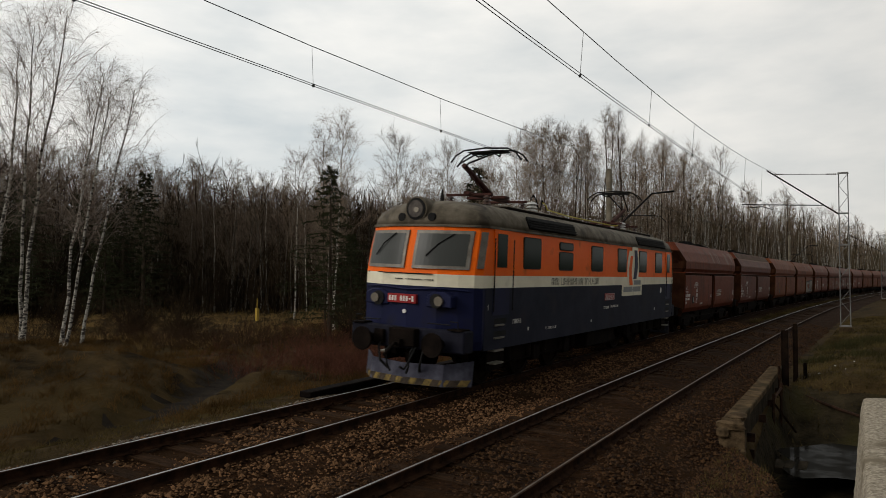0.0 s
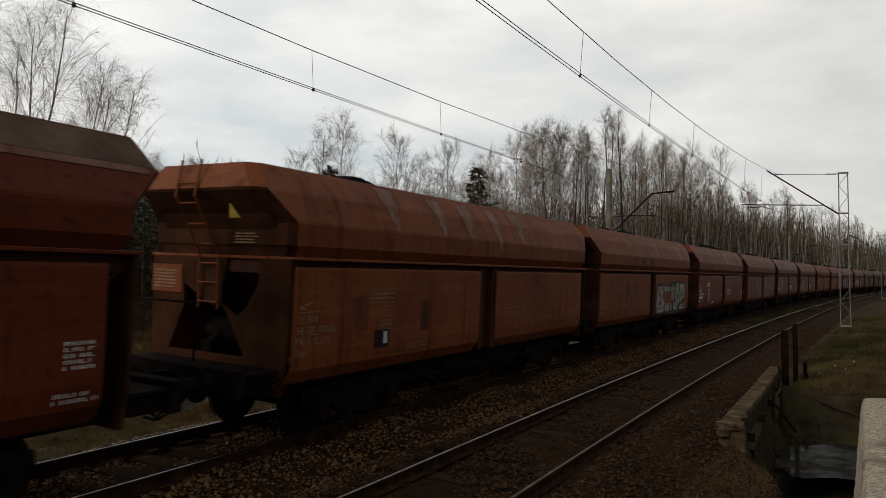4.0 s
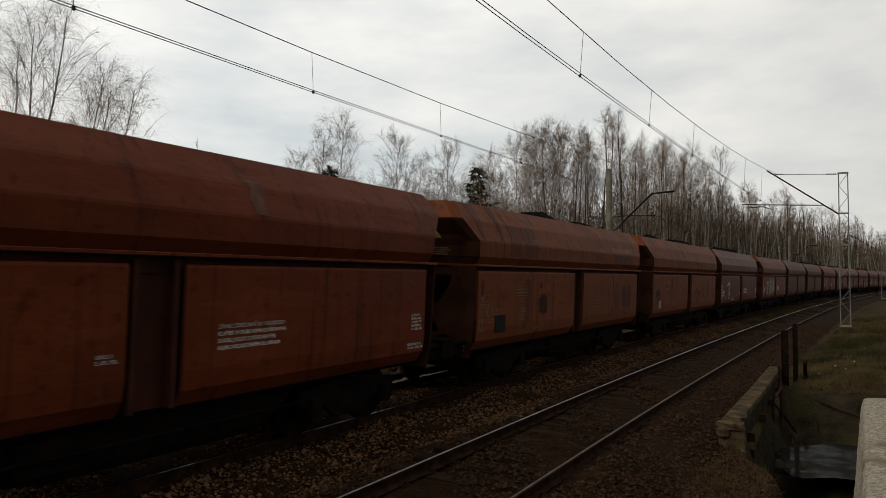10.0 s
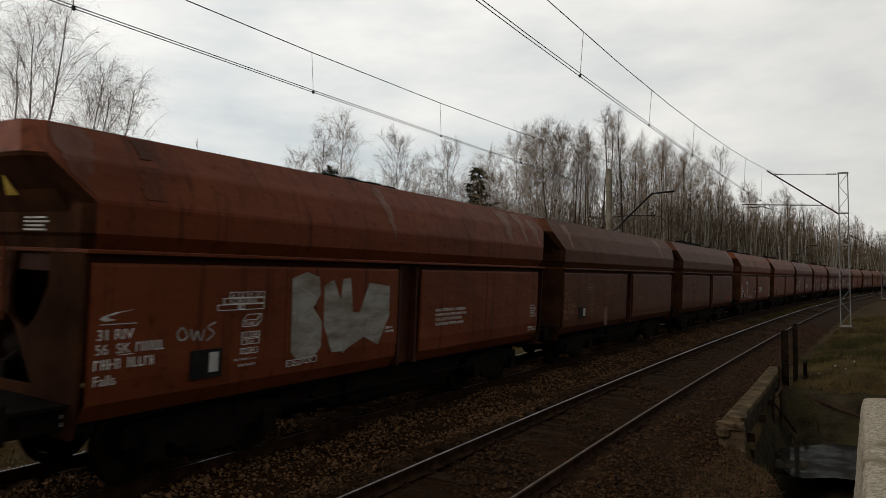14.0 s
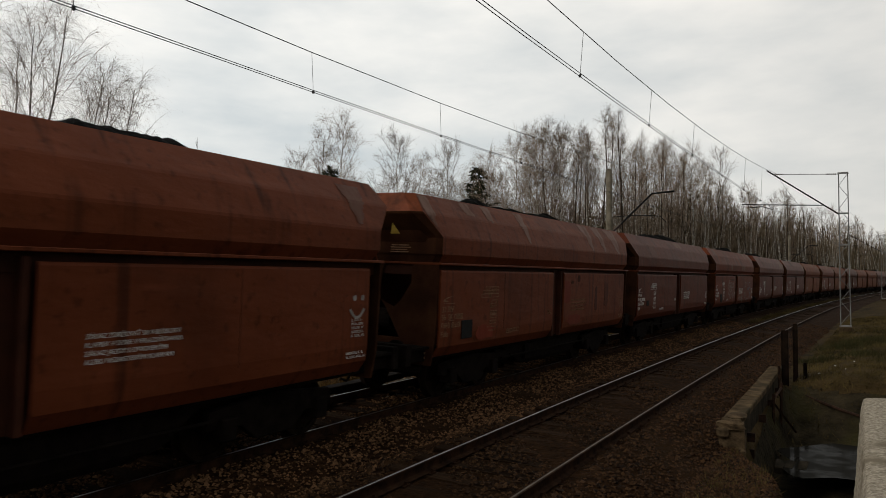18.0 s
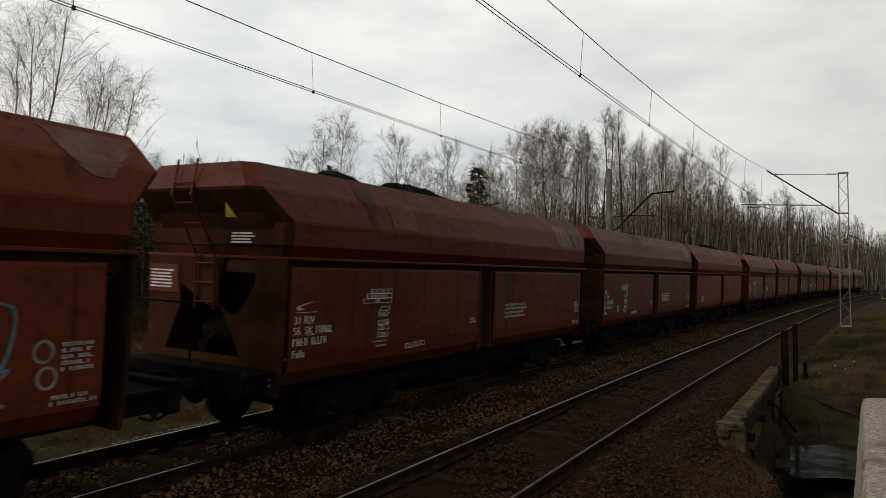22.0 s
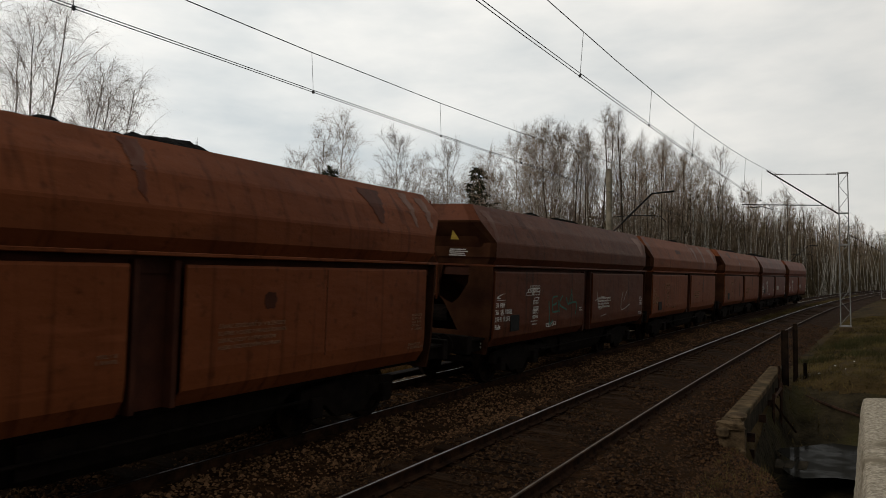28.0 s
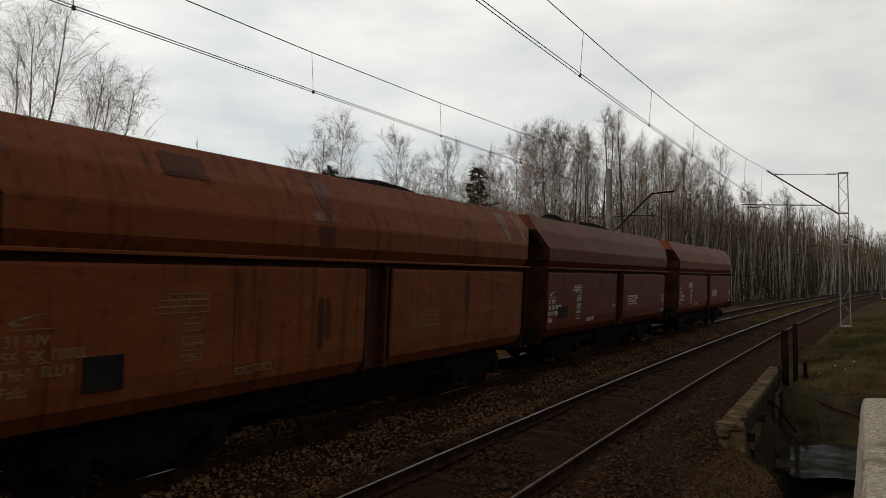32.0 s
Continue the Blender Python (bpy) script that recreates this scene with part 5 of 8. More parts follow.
        for sx in (-1, 1):
            part("marker_lamp", Shape().disc(P(sx * 0.38, 0.34, 3.65), (0, 1, 0), 0.09, 0.16, 16), M["black"], L)
            hx = sx * 0.78
            part("headlamp_housing", Shape().plate([P(hx - 0.30, 0.02, 1.78), P(hx + 0.30, 0.02, 1.78), P(hx + 0.30, 0.02, 2.02), P(hx + 0.12, 0.02, 2.10), P(hx - 0.12, 0.02, 2.10), P(hx - 0.30, 0.02, 2.02)], (0, 0.22 if face == 0 else -0.22, 0)), M["blue"], L, bevel=0.02)
            part("lamp_well", Shape().disc(P(hx - sx * 0.05, 0.008, 1.91), (0, 1, 0), 0.15, 0.03, 22), M["black"], L)
            part("headlamp", Shape().disc(P(hx + sx * 0.02, -0.01, 1.91), (0, 1, 0), 0.10, 0.05, 22), M["lens"], L, "round headlamp")
            buffer(L, (1 if face == 0 else -1) * sx * 0.875, P(0, 0.26, 0)[1], -1 if face == 0 else 1, 1.05, 0.25)
            part("jumper", Shape().tube([P(sx * 0.55, 0.0, 1.15), P(sx * 0.56, -0.14, 0.9), P(sx * 0.5, -0.16, 0.62), P(sx * 0.4, -0.02, 0.45)], 0.03, 6), M["black"], L)
            part("grab_rail", Shape().tube([P(sx * 1.1, -0.02, 1.45), P(sx * 0.6, -0.08, 1.46)], 0.014, 6), M["black"], L)
        part("eyebrow", Shape().tube([P(-1.3, 0.36, 2.13), P(-0.7, 0.03, 2.17), P(0.0, -0.02, 2.12), P(0.7, 0.03, 2.17), P(1.3, 0.36, 2.13)], 0.02, 6), M["blue"], L)
        part("number_plate", Shape().box(*sorted((P(-0.46, 0, 0)[0], P(0.26, 0, 0)[0])), *sorted((P(0, -0.035, 0)[1], P(0, 0.05, 0)[1])), 1.83, 2.02), M["red_plate"], L, "red number plate", bevel=0.006)
        nb = Shape()
        for k in range(9):
            if k != 3:
                xx = -0.42 + k * 0.072
                nb.box(*sorted((P(xx, 0, 0)[0], P(xx + 0.045, 0, 0)[0])), *sorted((P(0, -0.04, 0)[1], P(0, -0.035, 0)[1])), 1.87 if k != 7 else 1.91, 1.98 if k != 7 else 1.935)
        part("number_lettering", nb, M["mark"], L)["kind"] = "stuff"
        part("front_trim", Shape().tube([P(-1.3, 0.37, 2.455), P(-0.6, 0.035, 2.455), P(0, -0.015, 2.455), P(0.6, 0.035, 2.455)], 0.012, 5), M["black"], L)
        part("buffer_beam", Shape().plate([P(-1.42, 0.0, 0.88), P(1.42, 0.0, 0.88), P(1.42, 0.0, 1.34), P(-1.42, 0.0, 1.34)], (0, 0.4 if face == 0 else -0.4, 0)), M["beam_blue"], L, bevel=0.03)
        part("coupler_box", Shape().box(*sorted((P(-0.3, 0, 0)[0], P(0.35, 0, 0)[0])), *sorted((P(0, -0.18, 0)[1], P(0, 0.05, 0)[1])), 0.95, 1.32), M["under"], L, bevel=0.02)
        coupling(L, P(0, -0.1, 0)[1], -1 if face == 0 else 1)
        pw = [(-1.35, 0.55, 0.70), (-0.9, 0.12, 0.62), (0, -0.06, 0.60), (0.9, 0.12, 0.62), (1.35, 0.55, 0.70)]
        rings = [[P(x, y, z), P(x, y - 0.06, 0.18), P(x, y - 0.04, 0.17), P(x, y + 0.03, z)] for x, y, z in pw]
        part("snow_plough", Shape().loft(rings), M["plough"], L, "dull blue snow plough")
        def plough_at(x, z, off=0.006):
            xs = [p[0] for p in pw]
            y, top = float(np.interp(x, xs, [p[1] for p in pw])), float(np.interp(x, xs, [p[2] for p in pw]))
            return P(x, y - 0.06 * (top - z) / (top - 0.18) - off, z)
        for k in range(16):
            x = -1.29 + 0.161 * k
            part("plough_stripe", Shape().plate([plough_at(x, 0.185), plough_at(x + 0.155, 0.185), plough_at(min(1.34, x + 0.215), 0.315), plough_at(x + 0.06, 0.315)], (0, -0.006 if face == 0 else 0.006, 0)), M["worn_yellow"] if k % 2 else M["dull_yellow"], L)
        for sx in (-1, 1):
            part("air_hose", Shape().tube([P(sx * 0.28, -0.02, 1.0), P(sx * 0.30, -0.22, 0.85), P(sx * 0.27, -0.24, 0.55), P(sx * 0.2, -0.2, 0.42)], 0.028, 6), M["black"], L)
            part("beam_step", Shape().box(*sorted((P(sx * 1.05, 0, 0)[0], P(sx * 1.38, 0, 0)[0])), *sorted((P(0, -0.05, 0)[1], P(0, 0.3, 0)[1])), 1.34, 1.37), M["under"], L)
            part("hand_bar", Shape().tube([P(sx * 1.28, 0.0, 1.36), P(sx * 1.28, -0.03, 1.52), P(sx * 1.10, -0.03, 1.52)], 0.014, 5), M["black"], L)
        part("beam_bracket", Shape().box(*sorted((P(-0.75, 0, 0)[0], P(-0.5, 0, 0)[0])), *sorted((P(0, -0.10, 0)[1], P(0, 0.05, 0)[1])), 0.95, 1.25), M["under"], L, bevel=0.02)
        part("front_badge", Shape().disc(P(-0.04, -0.0, 1.66), (0, 1, 0), 0.045, 0.03, 12), M["mark"], L)
        part("front_lettering", front_bars(P), M["black"], L)["kind"] = "stuff"
    # lettering on the band, emblem, number plate
    part("band_lettering", glyphs(4.21, 4.72, 2.24, 2.42, 4, 3, X + 0.004, 0.004, 0.13).add(*glyphs(4.84, 6.46, 2.24, 2.42, 13, 4, X + 0.004, 0.004, 0.13).vf()).add(*glyphs(6.58, 7.74, 2.24, 2.42, 8, 5, X + 0.004, 0.004, 0.13).vf()), M["black"], L, "dark lettering on the cream band")["kind"] = "stuff"
    part("emblem_panel", Shape().box(X + 0.002, X + 0.007, 10.0, 12.26, 1.845, 2.215), M["cream"], L)
    for a, b, z0, z1 in ((10.16, 11.13, 1.97, 2.14), (11.17, 12.10, 1.97, 2.14), (11.17, 12.10, 2.20, 2.35)):
        part("emblem_bar", Shape().box(X + 0.008, X + 0.011, a, b, z0, z1), M["logo_grey"], L)

    def arch(a0, a1, b0, b1, bow_a, bow_b, z0, z1, mtl, lift):
        """An upright form between two edges that bow sideways."""
        edge = [(a0 + (a1 - a0) * k / 10 + bow_a * math.sin(math.pi * k / 10), z0 + (z1 - z0) * k / 10) for k in range(11)]
        edge += [(b0 + (b1 - b0) * k / 10 + bow_b * math.sin(math.pi * k / 10), z0 + (z1 - z0) * k / 10) for k in range(10, -1, -1)]
        part("emblem", Shape().plate([(X, y, z) for y, z in edge], (lift, 0, 0)), mtl, L)

    arch(10.64, 10.70, 11.25, 11.25, -0.14, 0.0, 2.20, 3.33, M["cream"], 0.018)
    arch(11.0, 11.01, 11.74, 11.62, 0.0, 0.14, 2.36, 3.46, M["cream"], 0.020)
    arch(10.77, 10.82, 11.13, 11.09, -0.115, -0.14, 2.19, 3.155, M["logo_orange"], 0.024)
    arch(11.17, 11.21, 11.51, 11.53, 0.10, 0.13, 2.39, 3.36, M["blue"], 0.026)
    for txt, yy in (("1", 0.83), ("2", 16.58)):
        lettering(txt, 0.17, yy, 1.74, X + 0.003, L, "cab_number")
    part("side_number_plate", Shape().box(X, X + 0.02, 8.33, 9.23, 1.75, 1.96), M["red_plate"], L, bevel=0.004)
    part("number_lettering", outline(8.35, 9.21, 1.765, 1.945, X + 0.02).add(*glyphs(8.41, 9.15, 1.795, 1.915, 8, 8, X + 0.02).vf()), M["mark"], L)["kind"] = "stuff"
    part("data_lettering", glyphs(8.25, 8.75, 1.50, 1.58, 5, 11, X + 0.006).add(*glyphs(8.9, 9.7, 1.52, 1.59, 10, 12, X + 0.006).vf()).add(*glyphs(3.9, 4.6, 1.16, 1.22, 8, 13, X + 0.006).vf()).add(*glyphs(2.05, 2.5, 1.4, 1.5, 5, 14, X + 0.006).vf()).add(*glyphs(0.75, 1.1, 1.22, 1.34, 4, 17, X - 0.003).vf()), M["mark"], L)["kind"] = "stuff"
    part("round_badge", Shape().disc((X + 0.004, 14.86, 1.97), (1, 0, 0), 0.10, 0.012, 18), M["mark"], L)
    for y, z in ((7.2, 1.2), (2.9, 1.24), (14.0, 1.3)):
        part("side_badge", Shape().disc((X + 0.004, y, z), (1, 0, 0), 0.045, 0.01, 12), M["mark"], L)
    # roof gear: bus bar on insulators, resistors, antenna
    for k in range(6):
        y = 5.6 + 1.25 * k
        part("roof_insulator", insul(Shape(), (0.5, y, 4.05), (0.5, y, 4.2), 0.07, 3), M["porcelain"] if k % 5 == 0 else M["insulator"], L)
    part("bus_bar", Shape().tube([(0.5, 5.75, 4.46), (0.5, 5.95, 4.40), (0.5, 6.1, 4.28), (0.5, 7.5, 4.23), (0.5, 12.0, 4.22), (0.5, 12.4, 4.26)], 0.022, 6), M["lime"], L, "yellow-painted roof bus bar")
    part("bus_cable", Shape().tube([(0.5, 4.95, 4.46), (0.49, 5.1, 4.60), (0.49, 5.3, 4.52), (0.5, 5.42, 4.28), (0.5, 5.6, 4.26), (0.5, 5.68, 4.52), (0.5, 5.8, 4.44)], 0.02, 6), M["black"], L)
    part("roof_switch", Shape().box(-0.6, 0.2, 6.2, 7.1, 4.05, 4.22).box(-0.5, 0.3, 8.2, 9.4, 4.05, 4.2).tube([(-0.2, 6, 4.22), (-0.1, 9.6, 4.24)], 0.04, 6), M["under"], L, bevel=0.02)
    part("roof_walkway", Shape().box(0.75, 0.98, 2.6, 15.0, 3.99, 4.06), M["under"], L)
    part("antenna", Shape().tube([(-0.2, 1.6, 4.05), (-0.2, 1.6, 4.2), (-0.2, 1.6, 4.40)], [0.06, 0.045, 0.01], 10), M["black"], L)
    part("horn", Shape().disc((0.5, 15.8, 4.05), (0, 0, 1), 0.06, 0.14, 10).disc((0.5, 15.8, 4.14), (0, 0, 1), 0.10, 0.03, 12), M["black"], L)
    for y in (4.92, 12.75):
        part("white_insulator", insul(Shape(), (0.55, y, 4.04), (0.55, y, 4.40), 0.16, 4), M["porcelain"], L, "white ribbed roof insulator")
    for yc, d in ((3.45, 1), (13.55, -1)):
        add_panto(L, yc, d)
    # running gear
    for yc in (3.85, LL - 3.85):
        for x in (-1.08, 1.08):
            part("bogie_side", Shape().plate([(x, yc - 2.6, 0.55), (x, yc - 2.6, 0.85), (x, yc - 1.0, 0.95), (x, yc + 1.0, 0.95), (x, yc + 2.6, 0.85), (x, yc + 2.6, 0.55), (x, yc + 1.2, 0.48), (x, yc - 1.2, 0.48)], (0.14 if x > 0 else -0.14, 0, 0)), M["under"], L, bevel=0.02)
            for k in (-2.0, 0.0, 2.0):
                part("axle_box", Shape().box(min(x, x * 1.2), max(x, x * 1.2), yc + k - 0.2, yc + k + 0.2, 0.42, 0.82), M["under"], L, bevel=0.03)
                part("spring", Shape().tube([(x * 1.15, yc + k + 0.45, 0.55), (x * 1.15, yc + k + 0.45, 0.9)], 0.09, 10), M["under"], L)
                part("spring", Shape().tube([(x * 1.15, yc + k - 0.45, 0.55), (x * 1.15, yc + k - 0.45, 0.9)], 0.09, 10), M["under"], L)
        for k in (-2.0, 0.0, 2.0):
            LOCO_SETS.append(make_wheelset(L, yc + k, 0.62))
    part("underframe", Shape().box(-1.3, 1.3, 0.5, LL - 0.5, 0.85, 0.93), M["under"], L)
    part("battery_box", Shape().box(-1.3, 1.3, 7.4, 9.9, 0.42, 0.86), M["under"], L, bevel=0.03)
    return L


def front_bars(P):
    s = Shape()
    for k in range(18):
        x = -0.30 + k * 0.052
        if k not in (4, 13):
            y = 0.42 * (abs(x) / 1.37) ** 2.4
            s.box(*sorted((P(x, 0, 0)[0], P(x + 0.022, 0, 0)[0])), *sorted((P(0, y - 0.012, 0)[1], P(0, y + 0.01, 0)[1])), 2.325, 2.347)
    return s


LOCO_SETS = []


def add_panto(L, yc, d):
    """A raised single-arm pantograph; its knee points to the nearer cab."""
    p = part("pantograph", Shape().box(-0.55, 0.55, yc - 0.12, yc + 0.12, 4.33, 4.40).box(-0.08, 0.08, yc - 1.1, yc + 1.1, 4.34, 4.42).box(-0.62, 0.62, yc - 1.0, yc - 0.94, 4.32, 4.38).box(-0.62, 0.62, yc + 0.94, yc + 1.0, 4.32, 4.38), M["panto"], L, "rusty raised single-arm pantograph", bevel=0.008)
    for x in (-0.5, 0.5):
        for y in (yc - 0.97, yc + 0.97):
            part("foot_insulator", insul(Shape(), (x, y, 4.02), (x, y, 4.33), 0.10, 4), M["insulator"], p)
    kx = yc - d * 1.25
    part("lower_arm", Shape().tube([(0, yc + d * 0.15, 4.46), (0, kx, 5.02)], [0.075, 0.06], 10), M["panto"], p)
    part("control_rod", Shape().tube([(0.12, yc - d * 0.35, 4.42), (0.12, kx - d * 0.12, 4.9)], 0.018, 6), M["panto"], p)
    for x in (-0.12, 0.12):
        part("upper_arm", Shape().tube([(x, kx - d * 0.1, 4.98), (x, kx, 5.06), (x * 2.4, yc - d * 0.05, 5.52)], 0.024, 8), M["black"], p)
    for y in (yc - 0.22, yc + 0.18):
        part("collector_strip", Shape().tube([(-0.98, y, 5.28), (-0.85, y, 5.44), (-0.62, y, 5.56), (0, y, 5.595), (0.62, y, 5.56), (0.85, y, 5.44), (0.98, y, 5.28)], 0.022, 6), M["black"], p)
    part("collector_head", Shape().box(-0.5, 0.5, yc - 0.22, yc + 0.18, 5.50, 5.53).tube([(-0.45, yc - 0.2, 5.5), (-0.3, yc, 5.42), (-0.1, yc + 0.1, 5.5)], 0.02, 5).tube([(0.45, yc - 0.2, 5.5), (0.3, yc, 5.40), (0.1, yc + 0.1, 5.5)], 0.02, 5), M["black"], p)


M["worn_yellow"] = mat("worn_yellow_stripe", (0.045, 0.034, 0.020), (0.21, 0.145, 0.045), 7, 0.8, 0, 0.2, 40, spread=(0.38, 0.60))
M["lens_dark"] = mat("old_lamp_glass", (0.030, 0.024, 0.020), (0.07, 0.058, 0.048), 6, 0.2, 0.3, 0, 60)
M["beam_blue"] = mat("grimy_blue_black", (0.006, 0.006, 0.010), (0.014, 0.014, 0.024), 3, 0.7, 0, 0.2, 40)
M["plough"] = mat("dull_blue_grey_plough", (0.030, 0.030, 0.045), (0.085, 0.085, 0.11), 3, 0.6, 0.1, 0.2, 40)
M["dull_yellow"] = mat("worn_plough_paint", (0.025, 0.020, 0.016), (0.075, 0.055, 0.038), 5, 0.7, 0, 0.1, 40)
loco = tagged(make_loco(), "orange, cream and dark blue electric locomotive with raised pantographs", "locomotive")


BASE = {"apex": make_wagon("apex", 3), "hex": make_wagon("hex", 11)}


def coal_mesh(seed, humps):
    """A lumpy load just below the rim with heaps (place along, half length, height over the rim's edge line)."""
    r = np.random.default_rng(seed)
    ny, nx_ = 150, 13
    ys = np.linspace(-0.2, WL + 0.2, ny)
    hump = np.full(ny, -0.16)
    for c, wd, a in humps:
        top = a * np.clip(1.08 - (np.abs(ys - c) / max(wd, 0.08)) ** 2.4, -1, 1)
        hump = np.maximum(hump, np.where(np.abs(ys - c) < wd * 1.25, top, -0.16))
    hump = hump + np.convolve(r.normal(0, 0.030, ny + 4), np.ones(3) / 3, "same")[2:-2]
    v = []
    for i, y in enumerate(ys):
        for j in range(nx_):
            t = -1 + 2 * j / (nx_ - 1)
            e = min(1, (i + 0.2) / 5, (ny - 1 - i + 0.2) / 5)
            crest = 3.78 + e * (0.29 + 0.80 * float(hump[i])) * math.exp(-((t - 0.30) / 0.52) ** 2)
            v.append((t * 0.95, float(y), crest + float(r.normal(0, 0.022))))
    f = [(i * nx_ + j, i * nx_ + j + 1, (i + 1) * nx_ + j + 1, (i + 1) * nx_ + j) for i in range(ny - 1) for j in range(nx_ - 1)]
    return raw("coal_load", v, f, M["coal"])


def band(y0, y1, low, high, seed):
    """A painted-over strip on the hopper side: 0 to 0.3 its upright face, 0.3 to 0.6 the lower slope, 0.66 to 1 the upper slope."""
    r = random.Random(seed)
    runs, drift = high > 0.84 and high - low > 0.35, 0.0
    us0, zs0, xs0 = (0.0, 0.28, 0.32, 0.60, 0.66, 1.0), (2.87, 3.14, 3.19, 3.56, 3.615, 3.955), (1.4605, 1.4645, 1.4585, 1.2945, 1.2640, 0.9945)
    us = sorted({low, high} | {low + (high - low) * k / 13 for k in range(14)} | {u for u in us0 if low < u < high})
    rings = []
    for u in us:
        z, x = float(np.interp(u, us0, zs0)), float(np.interp(u, us0, xs0))
        end = float(np.interp(z, (3.15, 3.19, 3.57, 3.96), (0.11, 0.14, -0.28, -0.16)))
        v = (u - low) / (high - low)
        thin = 0.5 * (y1 - y0) * (1 - (0.14 + 0.62 * v ** 0.8)) if runs else 0.0
        drift = drift * 0.6 + 0.03 * r.uniform(-1, 1)
        a = max(end, y0 + thin + drift + 0.03 * r.uniform(-1, 1))
        b = max(a + 0.02, min(WL - end, y1 - thin + drift + 0.03 * r.uniform(-1, 1)))
        rings.append([(x + 0.001, a, z), (x + 0.001, b, z), (x + 0.0026, b - 0.004, z + 0.001), (x + 0.0026, a + 0.004, z + 0.001)])
    return Shape().loft(rings)


def blot(y0, y1, z0, z1, seed, x=1.4655, n=30):
    """A rough-edged painted area on a flap."""
    r = random.Random(seed)
    pts = []
    cy, cz, q = (y0 + y1) / 2, (z0 + z1) / 2, 1.0
    for k in range(n):
        a = 2 * math.pi * k / n
        c, s_ = math.cos(a), math.sin(a)
        q = 0.5 * q + 0.5 * r.uniform(0.70, 1.12)
        q4 = 1 / max(abs(c), abs(s_)) ** 0.62 * q
        pts.append((x, cy + (y1 - y0) / 2 * c * q4, cz + (z1 - z0) / 2 * s_ * q4))
    return Shape().plate(pts, (0.0025, 0, 0))


def ribbon(pts, width, x):
    """A sprayed line."""
    s = Shape()
    rings = []
    for k, p in enumerate(pts):
        q5, p0 = pts[min(k + 1, len(pts) - 1)], pts[max(k - 1, 0)]
        d = Vector((q5[0] - p0[0], q5[1] - p0[1]))
        d = d.normalized() if d.length > 1e-6 else Vector((1, 0))
        nrm = Vector((-d.y, d.x)) * width / 2
        a, b = (p[0] + nrm.x, p[1] + nrm.y), (p[0] - nrm.x, p[1] - nrm.y)
        rings.append([(x, a[0], a[1]), (x, b[0], b[1]), (x + 0.003, b[0], b[1]), (x + 0.003, a[0], a[1])])
    return s.loft(rings)


def eased(pts, n=4):
    """A smooth line through a few points."""
    ext = [pts[0], *pts, pts[-1]]
    line = []
    for p0, p1, p2, p3 in zip(ext, ext[1:], ext[2:], ext[3:]):
        for k in range(n):
            t = k / n
            line.append(tuple(0.5 * (2 * b + (c - a) * t + (2 * a - 5 * b + 4 * c - d) * t * t + (3 * b - a - 3 * c + d) * t ** 3) for a, b, c, d in zip(p0, p1, p2, p3)))
    return line + [pts[-1]]


def stroke(i, mtl, width, pts):
    part("spray_stroke", ribbon(eased(pts), width, 1.4700 if i == 3 and mtl == "tag_black" else 1.4640), M[mtl], wagons[i])


def filled(i, mtl, lift, pts):
    part("spray_fill", Shape().plate([(1.4625 + lift, y, z) for y, z in pts], (0.0015, 0, 0)), M[mtl], wagons[i])


def oval(i, mtl, lift, y, z, ry, rz, width=0.0):
    ring = [(y + ry * math.cos(k * math.pi / 12), z + rz * math.sin(k * math.pi / 12)) for k in range(25)]
    if width:
        part("spray_stroke", ribbon(ring, width, 1.4640), M[mtl], wagons[i])
    else:
        part("spray_fill", Shape().plate([(1.4625 + lift, a, b) for a, b in ring[:-1]], (0.0015, 0, 0)), M[mtl], wagons[i])


